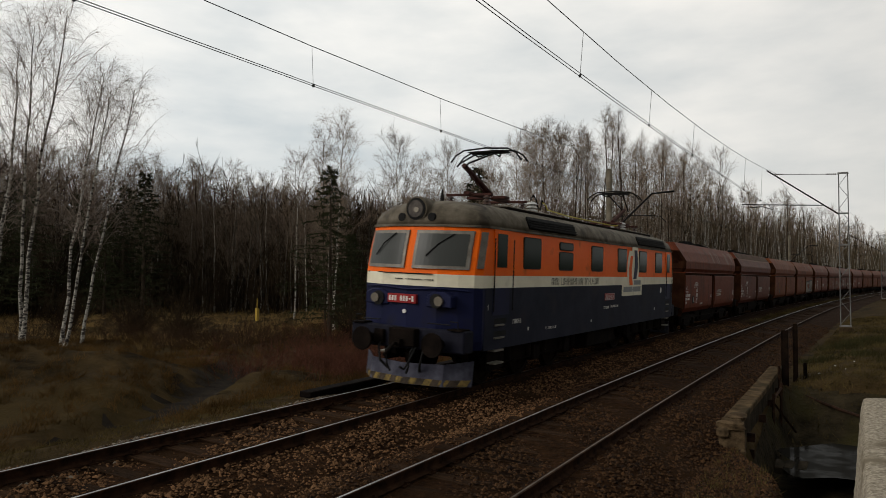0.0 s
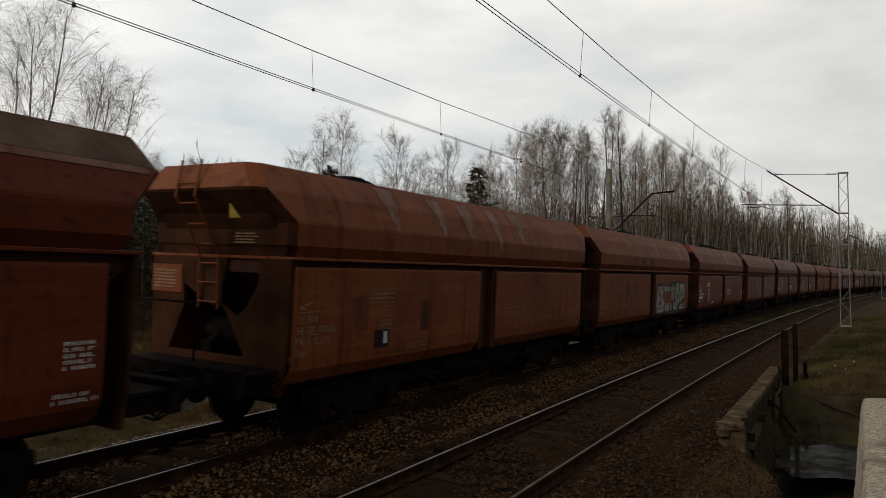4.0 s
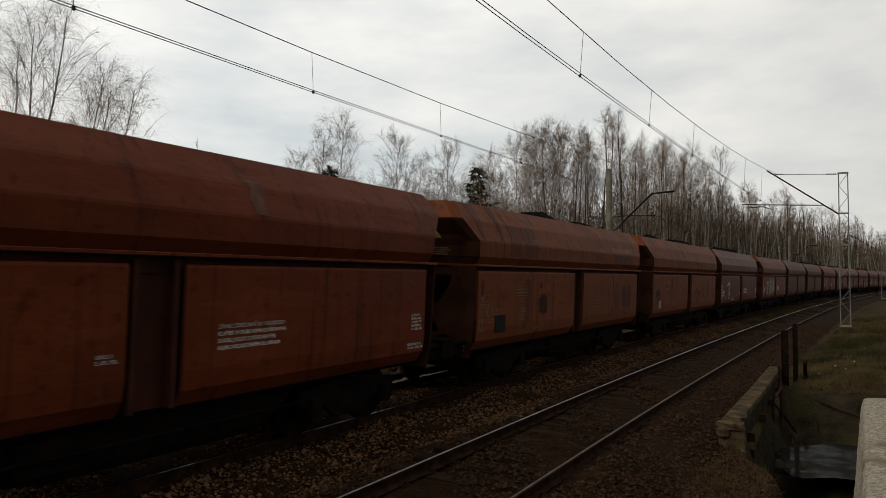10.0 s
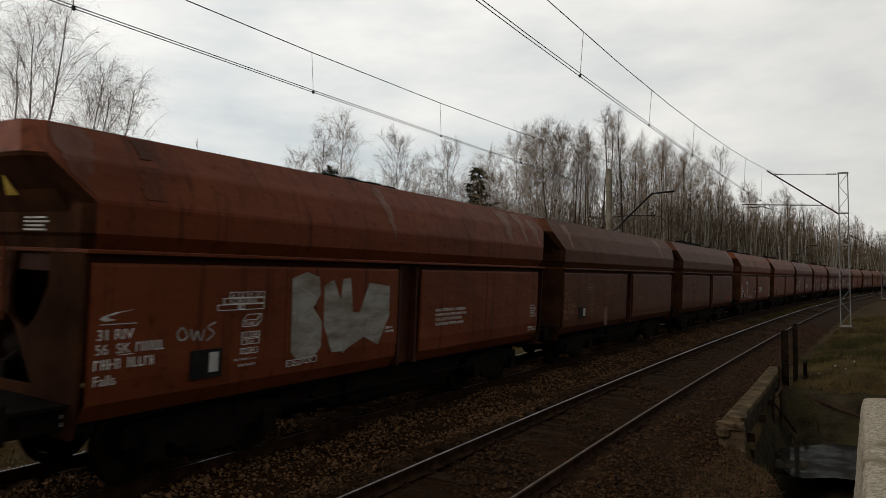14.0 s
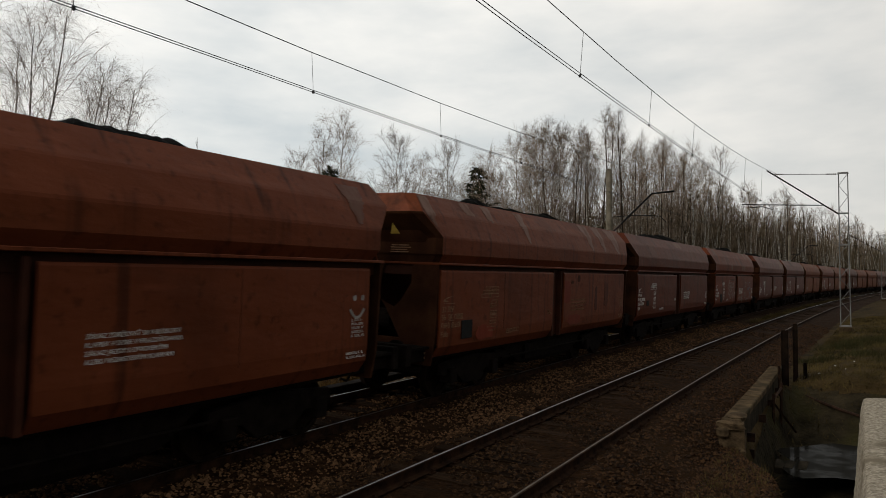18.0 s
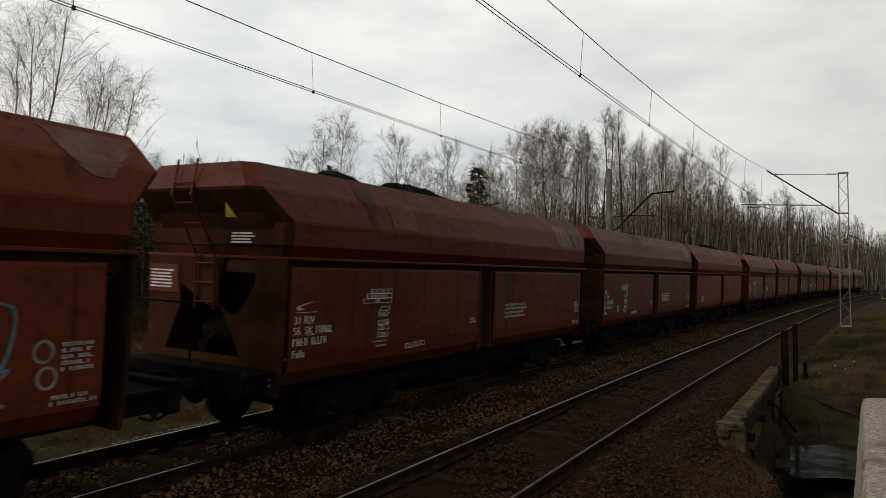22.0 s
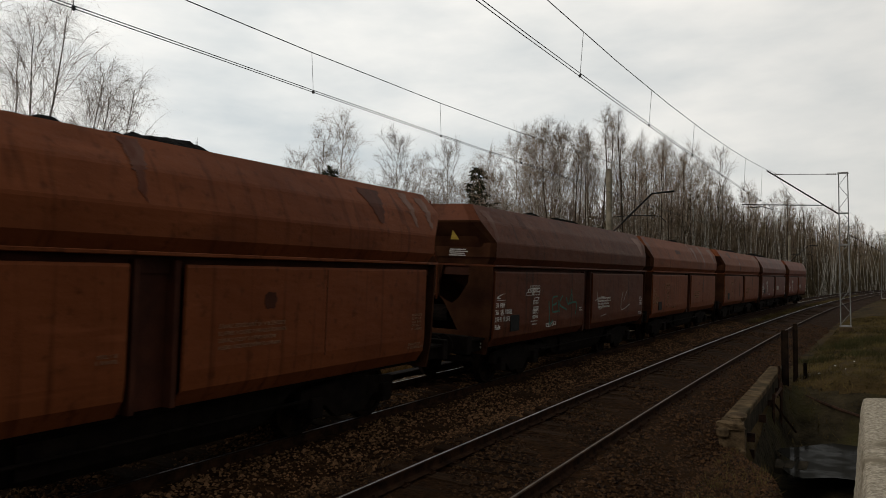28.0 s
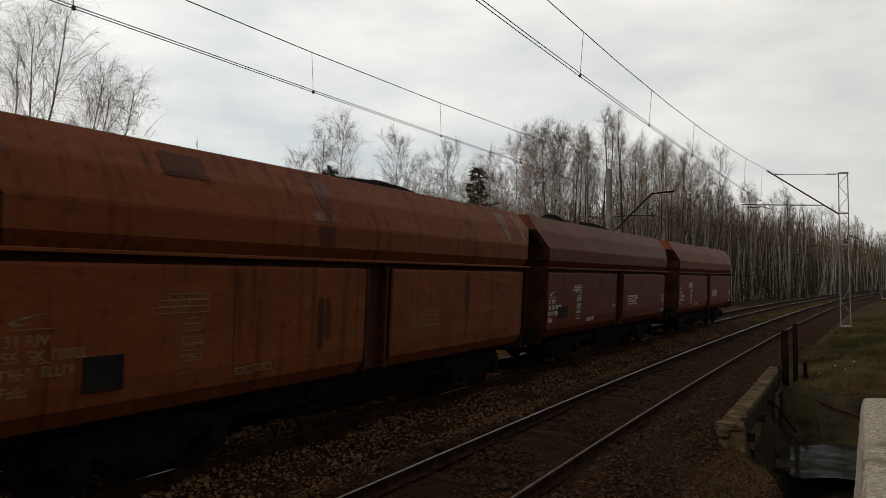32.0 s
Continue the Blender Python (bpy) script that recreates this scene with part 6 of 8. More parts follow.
# from the front: end style, paint, faded marks, label
ORDER = [
    ("apex", 0, 0, "red-brown coal hopper wagon with a heaped load"),
    ("apex", 4, 0, "grey-topped wine-red coal hopper wagon with a heaped load"),
    ("hex", 2, 1, "rust-orange coal hopper wagon with faded marks"),
    ("apex", 2, 1, "rust-brown coal hopper wagon with a large spray-painted piece"),
    ("apex", 0, 0, "red-brown coal hopper wagon with grey paint streaks"),
    ("apex", 1, 1, "brown coal hopper wagon with spray-painted tags"),
    ("apex", 4, 0, "wine-red coal hopper wagon with grey repair stripes"),
    ("hex", 0, 0, "freshly painted red-brown coal hopper wagon"),
    ("hex", 2, 1, "rust-orange coal hopper wagon with dark blotches"),
    ("hex", 2, 1, "rust-orange coal hopper wagon with dark blotches"),
    ("apex", 4, 0, "smooth wine-red coal hopper wagon heaped with coal"),
    ("hex", 1, 0, "brown coal hopper wagon with a pale spray-painted panel"),
    ("apex", 3, 1, "dark brown coal hopper wagon, dull and sooty"),
    ("hex", 3, 1, "dark grey-brown coal hopper wagon, dull and sooty"),
    ("hex", 1, 0, "brown coal hopper wagon with red repair patches"),
    ("hex", 1, 1, "brown coal hopper wagon with grey repair stripes"),
    ("apex", 4, 0, "dark red coal hopper wagon heaped with coal"),
    ("apex", 0, 0, "red-brown coal hopper wagon with white spray-painted tags"),
    ("hex", 4, 0, "red coal hopper wagon with a ladder and heaped coal"),
    ("hex", 4, 0, "wine-brown coal hopper wagon with clear white stencils"),
    ("apex", 2, 1, "orange-brown coal hopper wagon with faded stencils"),
    ("hex", 1, 0, "brown coal hopper wagon with grey stripes at the rim"),
    ("apex", 2, 1, "orange-brown coal hopper wagon with faded stencils"),
    ("hex", 5, 0, "dull brown coal hopper wagon with teal spray paint"),
    ("apex", 2, 1, "orange-brown coal hopper wagon with faded stencils"),
    ("hex", 2, 1, "orange-brown coal hopper wagon with dented sides"),
    ("apex", 4, 0, "wine-red coal hopper wagon with clear white stencils"),
    ("hex", 0, 0, "red coal hopper wagon at the end of the train"),
]
wagons, WAGON_SETS = [], []
for i, (style, colour, faded, label) in enumerate(ORDER):
    w = copy_thing(BASE[style], Matrix())
    for o in w.children_recursive:
        for sl in o.material_slots:
            if sl.material in (PAINTS[0], M["mark"]) and (sl.material == PAINTS[0] or faded):
                now = PAINTS[colour] if sl.material == PAINTS[0] else M["faded"]
                sl.link = "OBJECT"
                sl.material = now
    tagged(w, label, "freight wagon", "wagons of the train")
    wagons.append(w)
    WAGON_SETS.append([o for o in w.children if o.name.split(".")[0] == "wheelset"])
for b in BASE.values():
    for o in (*b.children_recursive, b):
        bpy.data.objects.remove(o)

KINDS_OF_MARK = {"p": M["patch_pale"], "g": M["patch"], "d": M["patch_dark"], "r": M["patch_red"], "s": M["soot"]}
SEAMED = {5: (2.74,), 6: (3.1,), 8: (2.74, 8.85), 11: (2.84, 8.75), 14: (2.72, 8.75), 15: (2.74,), 17: (2.8,), 20: (2.70, 8.8), 22: (2.6, 8.7), 24: (8.6,), 25: (2.84, 8.8)}


def marks(i, holder, bands, stains, heaps):
    """What sets one wagon apart: its card holder, repaired strips on the hopper, stains on the flaps, heaps of coal."""
    w = wagons[i]
    if holder:
        what, y0, y1, z0, z1 = holder
        if what in ("both", "box"):
            part("card_holder", Shape().box(1.462, 1.476, y0, y1, z0, z1), M["black"], w, "empty black card holder" if what == "box" else "", bevel=0.004)
        if what == "both":
            part("card", Shape().box(1.476, 1.480, y0 + 0.58 * (y1 - y0), y1 - 0.06, z0 + 0.2 * (z1 - z0), z1 - 0.12 * (z1 - z0)), M["litter"], w, "white card")
        if what in ("card", "plate"):
            part("card", Shape().box(1.462, 1.468, y0, y1, z0, z1), M["card_grey"], w, "grey-white card on the flap", bevel=0.002)
    for k, (y0, y1, low, high, kind) in enumerate(bands):
        part("paint_band", band(y0, y1, low, high, 31 * i + k), KINDS_OF_MARK[kind], w)
    for k, (y0, y1, z0, z1, kind) in enumerate(stains):
        part("rust_streak", blot(y0, y1, z0, z1, 50 * i + k, 1.4615 + 0.0003 * k), KINDS_OF_MARK[kind], w)
    for a in SEAMED.get(i, ()):
        part("panel_seam", Shape().box(1.4605, 1.4640, a, a + 0.018, 1.3, 2.53), M["patch_dark"], w)
    if heaps or i in (7, 27):
        part("coal_load", coal_mesh(40 + i, heaps), M["coal"], w, "black coal inside the hopper" if i in (7, 19, 27) else "black coal heaped above the rim")


marks(0, ("both", 1.31, 1.7, 1.31, 1.62), [(4.7, 5.19, 0.33, 0.9, "g"), (5.83, 6.15, 0.33, 0.8, "p"), (6.83, 7.07, 0.3, 0.8, "p"), (7.32, 7.55, 0.3, 0.75, "p"), (9.26, 9.89, 0.3, 0.8, "p"), (10.46, 11.65, 0.3, 0.85, "p"), (3.34, 3.73, 0.55, 1, "g")], [], [(5.04, 1.18, 0.21), (8.04, 1.25, 0.09)])
marks(1, ("card", 1.05, 1.2, 1.3, 1.51), [], [], [(2.97, 0.3, 0.11), (3.57, 0.3, 0.15), (4.13, 0.32, 0.14), (5.54, 0.8, 0.06), (7.55, 1.03, 0.09)])
marks(2, ("both", 1.94, 2.32, 1.3, 1.58), [(2.22, 2.85, 0.3, 0.95, "p"), (3.83, 4.37, 0.3, 0.9, "p"), (4.87, 5.46, 0.2, 0.9, "p"), (6.1, 6.66, 0.1, 0.9, "p"), (7.21, 7.93, 0.3, 0.9, "p")], [(1.34, 1.78, 1.59, 2.16, "d"), (3.26, 3.56, 1.44, 2.07, "d")], [(2.69, 0.48, 0.08)])
marks(3, None, [(2.74, 3.1, 0.34, 0.9, "g"), (3.34, 3.95, 0.02, 0.29, "d"), (3.52, 3.97, 0.34, 0.98, "d"), (4.4, 4.87, 0.02, 0.29, "d"), (4.64, 4.93, 0.34, 0.9, "g"), (5.59, 5.91, 0.34, 0.9, "g"), (6.41, 6.73, 0.34, 0.75, "p"), (7.15, 7.71, 0.34, 0.7, "g"), (8.29, 8.75, 0.34, 0.85, "g"), (9.66, 10.51, 0.34, 0.8, "p"), (11.11, 11.97, 0.36, 0.95, "p"), (5.48, 5.97, 0.0, 0.28, "d")], [(2.72, 2.83, 1.2, 2.42, "d"), (3.53, 3.92, 1.71, 2.34, "d"), (5.06, 5.24, 2.42, 2.5, "d"), (7.06, 7.44, 1.12, 1.25, "p")], [(3.55, 0.14, 0.05), (4.08, 0.21, 0.05), (5.83, 0.46, 0.1), (6.73, 0.19, 0.06)])
marks(4, None, [(5.34, 6.28, 0.3, 0.62, "g"), (6.64, 7.34, 0.3, 0.8, "p"), (7.79, 8.17, 0.3, 0.95, "p"), (8.65, 9.41, 0.3, 0.95, "p"), (10.23, 11.56, 0.3, 0.95, "p"), (1.64, 2.0, 0.32, 0.6, "d")], [(4.21, 4.41, 1.5, 2.15, "d"), (8.82, 9.1, 1.47, 2.24, "d"), (9.61, 9.82, 1.46, 2.17, "d"), (10.31, 10.66, 1.44, 2.22, "d"), (0.43, 0.56, 2.01, 2.25, "d"), (1.28, 1.75, 1.25, 1.57, "s")], [(6.09, 0.76, 0.14), (7.84, 1.0, 0.15), (9.47, 0.63, 0.1)])
marks(5, ("both", 0.81, 1.21, 1.29, 1.59), [(-0.03, 1.38, 0.64, 0.98, "g"), (1.4, 2.13, 0.7, 0.98, "g"), (5.05, 5.36, 0.3, 0.9, "g"), (5.68, 6.7, 0.32, 0.95, "p"), (7.0, 7.51, 0.32, 0.9, "p"), (7.82, 8.52, 0.32, 0.95, "p"), (8.88, 9.62, 0.32, 0.9, "p"), (10.02, 10.5, 0.32, 0.9, "p"), (10.81, 11.74, 0.32, 0.95, "p"), (2.87, 3.13, 0.32, 0.9, "d")], [], [(4.7, 0.13, 0.04), (7.0, 1.0, 0.14), (8.81, 0.28, 0.07)])
marks(6, ("both", 0.89, 1.25, 1.3, 1.6), [(0.17, 1.27, 0.34, 0.98, "p"), (1.55, 2.24, 0.34, 0.97, "p"), (2.32, 2.87, 0.34, 0.95, "g"), (3.27, 4.07, 0.34, 0.98, "p"), (4.78, 5.81, 0.34, 0.98, "p"), (5.95, 6.49, 0.34, 0.9, "p"), (6.64, 7.64, 0.34, 0.98, "p"), (7.93, 8.37, 0.34, 0.95, "p"), (8.59, 9.12, 0.34, 0.95, "p"), (9.62, 10.3, 0.34, 0.95, "p"), (10.52, 11.86, 0.34, 0.95, "p"), (3.46, 3.8, 0.05, 0.3, "g"), (6.78, 7.21, 0.05, 0.3, "g")], [], [(5.28, 0.18, 0.06), (6.34, 0.75, 0.14), (7.63, 0.54, 0.11)])
marks(7, ("both", 1.01, 1.28, 1.42, 1.61), [(7.26, 7.51, 0.33, 0.7, "g")], [], [(1.69, 0.05, 0.02)])
marks(8, ("box", 0.85, 1.34, 1.25, 1.62), [(0.0, 0.55, 0.34, 0.98, "d"), (0.95, 1.35, 0.34, 0.98, "d"), (1.59, 2.12, 0.02, 0.62, "d"), (2.28, 3.02, 0.02, 0.62, "d"), (2.61, 3.05, 0.34, 0.42, "p"), (2.62, 2.86, 0.42, 0.95, "p"), (8.87, 10.81, 0.34, 0.44, "p"), (8.92, 9.92, 0.4, 0.95, "g"), (8.91, 10.78, 0.0, 0.28, "d")], [(3.14, 3.67, 1.51, 2.02, "s"), (2.28, 2.68, 1.25, 2.42, "d"), (3.21, 3.32, 2.16, 2.31, "s"), (9.01, 9.51, 1.44, 2.24, "d"), (9.77, 10.26, 1.44, 2.24, "d"), (10.31, 10.71, 1.44, 2.23, "d"), (11.03, 11.43, 1.47, 1.94, "r"), (0.21, 0.31, 2.05, 2.37, "d")], [(5.57, 1.03, 0.15), (8.89, 0.58, 0.09)])
marks(9, ("plate", 0.85, 1.2, 1.27, 1.57), [(4.85, 5.25, 0.05, 0.95, "d"), (7.22, 7.62, 0.05, 0.6, "d"), (0.6, 0.99, 0.6, 0.98, "d"), (2.66, 2.82, 0.05, 0.6, "d"), (9.4, 10.18, 0.4, 0.95, "g")], [(2.51, 2.98, 1.44, 2.15, "r"), (2.69, 2.86, 2.07, 2.43, "s"), (0.47, 1.07, 1.46, 2.01, "s"), (7.08, 7.52, 1.3, 2.04, "d"), (8.62, 8.86, 1.53, 2.3, "d"), (9.44, 9.83, 1.55, 2.39, "d"), (7.95, 8.41, 1.66, 2.0, "r"), (3.16, 3.34, 1.61, 2.06, "d")], [(3.54, 0.29, 0.13), (2.67, 0.09, 0.03), (8.48, 2.07, 0.13)])
# The full-length strip at 0.6 to 0.68 paints the bevel edge's highlight.
marks(10, ("card", 1.06, 1.19, 1.25, 1.46), [(0.09, 11.81, 0.6, 0.68, "p"), (4.83, 5.2, 0.68, 0.98, "g")], [], [(3.5, 0.27, 0.06), (4.06, 0.49, 0.16), (5.78, 0.99, 0.18), (7.61, 0.99, 0.18), (9.18, 0.79, 0.18)])
marks(11, ("both", 1.31, 1.77, 1.23, 1.57), [(-0.36, 0.28, 0.34, 0.98, "g"), (0.74, 0.93, 0.75, 0.98, "d"), (0.69, 0.94, 0.36, 0.66, "d"), (5.14, 5.5, 0.2, 0.95, "p"), (9.53, 10.4, 0.36, 0.95, "p"), (10.52, 11.12, 0.36, 0.95, "p"), (11.19, 11.83, 0.36, 0.85, "p"), (8.73, 8.82, 0.02, 0.29, "d")], [], [(4.78, 0.48, 0.04), (5.98, 0.65, 0.06)])
marks(12, ("both", 1.19, 1.72, 1.3, 1.62), [(0.39, 0.99, 0.34, 0.9, "p"), (9.64, 10.42, 0.3, 0.9, "p")], [(3.28, 3.62, 0.98, 1.56, "p")], [(-1.5, 0.45, 0.04)])
marks(13, None, [(10.9, 12.05, 0.34, 0.98, "p"), (5.74, 6.0, 0.02, 0.55, "g"), (2.81, 2.86, 0.32, 0.75, "d"), (5.81, 6.05, 0.7, 0.98, "g"), (10.12, 10.69, 0.4, 0.9, "g")], [(10.99, 11.33, 1.34, 1.72, "r"), (9.5, 10.91, 1.21, 1.45, "r"), (2.7, 2.84, 1.74, 2.23, "d"), (2.74, 2.95, 1.29, 1.73, "r")], [(3.58, 0.2, 0.08), (4.24, 0.46, 0.16), (5.29, 0.52, 0.16), (6.33, 0.7, 0.12), (7.34, 0.54, 0.1), (10.09, 0.44, 0.05)])
marks(14, ("both", 0.87, 1.26, 1.22, 1.55), [(-0.53, 0.09, 0.34, 0.98, "g"), (0.33, 0.74, 0.34, 0.42, "p"), (1.18, 1.36, 0.34, 0.42, "p"), (1.16, 1.48, 0.8, 0.9, "p"), (3.95, 4.25, 0.36, 0.5, "p"), (5.29, 5.72, 0.1, 0.8, "d"), (10.84, 11.63, 0.36, 0.9, "g")], [(2.82, 5.27, 1.12, 1.43, "p"), (4.01, 5.51, 1.15, 1.89, "d"), (2.54, 2.75, 1.41, 2.42, "d")], [(2.09, 0.14, 0.04), (2.7, 0.33, 0.17), (3.58, 0.44, 0.16), (5.83, 0.18, 0.06), (7.88, 0.85, 0.11)])
marks(15, ("box", 0.88, 1.31, 1.23, 1.59), [(-0.42, 0.25, 0.34, 0.98, "p"), (1.36, 1.72, 0.72, 0.98, "p"), (2.13, 2.73, 0.62, 0.98, "p"), (3.77, 4.36, 0.34, 0.97, "p"), (8.01, 8.91, 0.32, 0.97, "p"), (9.08, 10.02, 0.32, 0.97, "p"), (10.21, 11.5, 0.32, 0.97, "p"), (-0.37, -0.11, 0.34, 0.6, "d")], [(8.63, 8.87, 1.43, 2.21, "d"), (9.49, 9.86, 1.56, 2.32, "d"), (6.5, 7.48, 1.17, 1.46, "r"), (6.23, 6.7, 1.74, 2.37, "r"), (6.72, 6.92, 2.26, 2.36, "s"), (7.19, 7.41, 2.31, 2.5, "s"), (1.45, 2.27, 1.14, 1.46, "r")], [(3.33, 0.38, 0.16), (4.36, 0.35, 0.07), (5.45, 0.6, 0.06), (7.26, 1.05, 0.09)])
marks(16, ("box", 1.16, 1.43, 1.43, 1.62), [(6.17, 7.28, 0.74, 0.95, "p"), (8.28, 8.78, 0.45, 0.7, "g"), (8.91, 9.44, 0.4, 0.75, "g"), (10.53, 12.02, 0.34, 0.95, "g"), (1.81, 2.62, 0.34, 0.7, "g")], [], [(4.48, 0.39, 0.11), (5.52, 0.65, 0.13), (7.01, 0.84, 0.25), (8.44, 0.7, 0.14)])
marks(17, ("box", 1.29, 1.75, 1.18, 1.6), [(0.47, 1.41, 0.34, 0.98, "g"), (2.8, 2.92, 0.1, 0.9, "p"), (3.64, 4.19, 0.34, 0.98, "g"), (4.85, 4.94, 0.05, 0.9, "d"), (5.72, 5.83, 0.05, 0.7, "p"), (6.87, 7.63, 0.34, 0.98, "g"), (9.45, 10.23, 0.6, 0.98, "p"), (10.74, 12.16, 0.5, 0.95, "p"), (0.02, 0.1, 0.3, 0.5, "p"), (4.09, 4.62, 0.05, 0.3, "p"), (7.3, 8.62, 0.04, 0.3, "p")], [(1.78, 2.01, 1.78, 2.42, "d"), (3.99, 5.06, 2.28, 2.41, "d")], [(6.22, 0.4, 0.1), (8.11, 0.76, 0.23)])
marks(18, None, [(1.65, 2.3, 0.34, 0.9, "d"), (2.46, 3.23, 0.34, 0.7, "g"), (5.64, 5.86, 0.02, 0.3, "d"), (9.85, 10.81, 0.34, 0.8, "p"), (10.97, 11.93, 0.34, 0.8, "g")], [(10.47, 10.82, 1.51, 2.03, "r")], [(2.31, 0.43, 0.15), (3.46, 0.22, 0.05), (4.62, 1.08, 0.15)])
marks(19, ("card", 1.35, 1.51, 1.35, 1.56), [(2.78, 3.18, 0.34, 0.62, "g"), (4.6, 4.75, 0.46, 0.66, "g"), (10.65, 11.56, 0.4, 0.6, "p"), (3.64, 4.74, 0.62, 0.95, "d")], [], [(6.14, 0.52, 0.04)])
marks(20, ("plate", 0.99, 1.33, 1.32, 1.6), [(8.85, 9.29, 0.45, 0.66, "p"), (9.61, 10.2, 0.34, 0.9, "p"), (10.48, 11.07, 0.34, 0.9, "p"), (11.32, 11.89, 0.4, 0.85, "p"), (6.98, 7.3, 0.34, 0.42, "p"), (1.44, 1.8, 0.4, 0.75, "d"), (6.53, 7.46, 0.75, 0.95, "p")], [(9.19, 9.45, 1.44, 2.3, "d"), (8.78, 8.99, 1.63, 2.19, "d"), (2.74, 2.81, 2.42, 2.5, "d")], [(6.15, 0.73, 0.12), (8.07, 0.82, 0.13)])
marks(21, ("both", 1.49, 1.86, 1.23, 1.57), [(0.4, 0.94, 0.34, 0.9, "g"), (5.27, 5.9, 0.2, 0.95, "p"), (6.4, 6.95, 0.3, 0.95, "p"), (7.77, 8.43, 0.3, 0.9, "p"), (9.99, 11.49, 0.3, 0.95, "p")], [(6.42, 6.75, 1.48, 2.19, "d"), (7.72, 8.18, 1.77, 2.11, "d"), (9.36, 9.78, 1.27, 2.16, "d"), (10.11, 10.52, 1.7, 2.2, "d")], [(6.78, 1.14, 0.15)])
marks(22, ("both", 0.75, 1.19, 1.29, 1.62), [(-0.31, 0.14, 0.34, 0.98, "g"), (5.5, 5.87, 0.34, 0.98, "g"), (10.97, 11.36, 0.4, 0.95, "p"), (11.48, 11.9, 0.4, 0.9, "p"), (9.68, 10.49, 0.4, 0.9, "d")], [(2.96, 3.81, 2.18, 2.45, "d"), (7.45, 7.69, 2.0, 2.23, "s"), (1.98, 2.16, 1.46, 1.64, "s")], [(4.92, 0.34, 0.04), (6.64, 0.77, 0.08)])
marks(23, ("box", 0.86, 1.32, 1.23, 1.59), [(-0.09, 0.48, 0.34, 0.9, "g"), (1.68, 1.96, 0.6, 0.95, "d"), (10.74, 11.92, 0.36, 0.85, "p")], [], [(4.25, 0.29, 0.06), (6.33, 0.5, 0.1), (7.07, 0.44, 0.07)])
marks(24, ("box", 0.88, 1.33, 1.21, 1.53), [(-0.4, 0.36, 0.34, 0.98, "g"), (6.55, 6.78, 0.34, 0.95, "p"), (6.97, 7.65, 0.3, 0.85, "p"), (8.52, 9.21, 0.05, 0.95, "p"), (10.63, 11.79, 0.32, 0.9, "p"), (3.77, 4.56, 0.5, 0.62, "d")], [(8.54, 8.77, 1.72, 2.39, "d"), (7.7, 7.93, 2.09, 2.25, "r")], [(7.21, 0.38, 0.06)])
marks(25, ("box", 0.91, 1.36, 1.26, 1.62), [(-0.24, 0.26, 0.34, 0.9, "g"), (4.35, 4.9, 0.34, 0.9, "g"), (4.27, 4.77, 0.34, 0.44, "p"), (4.39, 4.72, 0.0, 0.28, "d"), (10.36, 11.1, 0.34, 0.9, "p"), (11.29, 11.87, 0.34, 0.85, "p"), (1.9, 2.53, 0.6, 0.9, "d")], [(4.38, 4.53, 1.36, 2.15, "d"), (4.54, 4.69, 1.5, 2.15, "d"), (8.71, 8.91, 1.74, 2.5, "d"), (2.86, 2.97, 2.27, 2.42, "d")], [(6.64, 0.48, 0.06), (7.54, 0.79, 0.11)])
marks(26, ("box", 0.73, 1.39, 1.39, 1.68), [], [], [(2.96, 0.61, 0.19), (6.48, 1.06, 0.14)])
marks(27, None, [], [], [])

# spray paint and odd patches on single wagons
M["tag_grey"] = mat("chalky_grey_spray", (0.13, 0.095, 0.070), (0.31, 0.295, 0.26), 2.2, 0.85, 0, 0.1, 30, spread=(0.30, 0.60), stretch=(1, 0.6, 2.2))
M["rust_fill"] = PAINTS[2]
filled(3, "tag_black", 0.0, [(6.31, 1.14), (6.33, 1.67), (6.43, 2.03), (6.58, 2.21), (7.39, 2.22), (8.23, 2.15), (8.52, 2.28), (9.83, 2.31), (11.06, 2.27), (11.09, 1.87), (11.03, 1.16), (9.91, 1.03), (8.43, 1.01), (6.34, 1.07)])
filled(3, "tag_grey", 0.003, [(6.41, 1.13), (6.36, 1.4), (6.41, 1.81), (6.59, 2.11), (7.26, 2.15), (7.4, 1.94), (7.26, 1.78), (7.5, 1.58), (7.55, 1.27), (7.49, 1.12)])
filled(3, "tag_grey", 0.0032, [(7.44, 2.13), (8.01, 2.13), (7.94, 1.89), (7.5, 1.88)])
filled(3, "tag_grey", 0.0034, [(8.03, 2.08), (8.34, 2.08), (8.3, 1.92), (8.07, 1.9)])
filled(3, "tag_grey", 0.0036, [(7.6, 1.48), (8.24, 1.51), (8.22, 1.16), (8.1, 1.12), (7.62, 1.14)])
filled(3, "tag_grey", 0.0038, [(8.44, 1.95), (8.52, 2.12), (8.77, 2.19), (8.78, 1.57), (8.64, 1.5)])
filled(3, "tag_grey", 0.004, [(8.81, 2.19), (9.16, 2.21), (9.1, 1.89), (9.2, 1.76), (8.95, 1.56), (8.85, 1.52)])
filled(3, "tag_grey", 0.0042, [(8.84, 1.48), (9.1, 1.5), (9.57, 1.23), (9.45, 1.15), (9.04, 1.15), (8.88, 1.29)])
filled(3, "tag_grey", 0.0044, [(9.92, 2.2), (10.85, 2.21), (10.79, 1.65), (10.26, 1.47), (9.95, 1.42)])
filled(3, "tag_grey", 0.0046, [(9.99, 1.31), (10.81, 1.43), (10.78, 1.18), (9.87, 1.14)])
filled(3, "tag_grey", 0.0048, [(8.3, 1.46), (8.6, 1.48), (8.68, 1.28), (8.5, 1.13), (8.35, 1.19)])
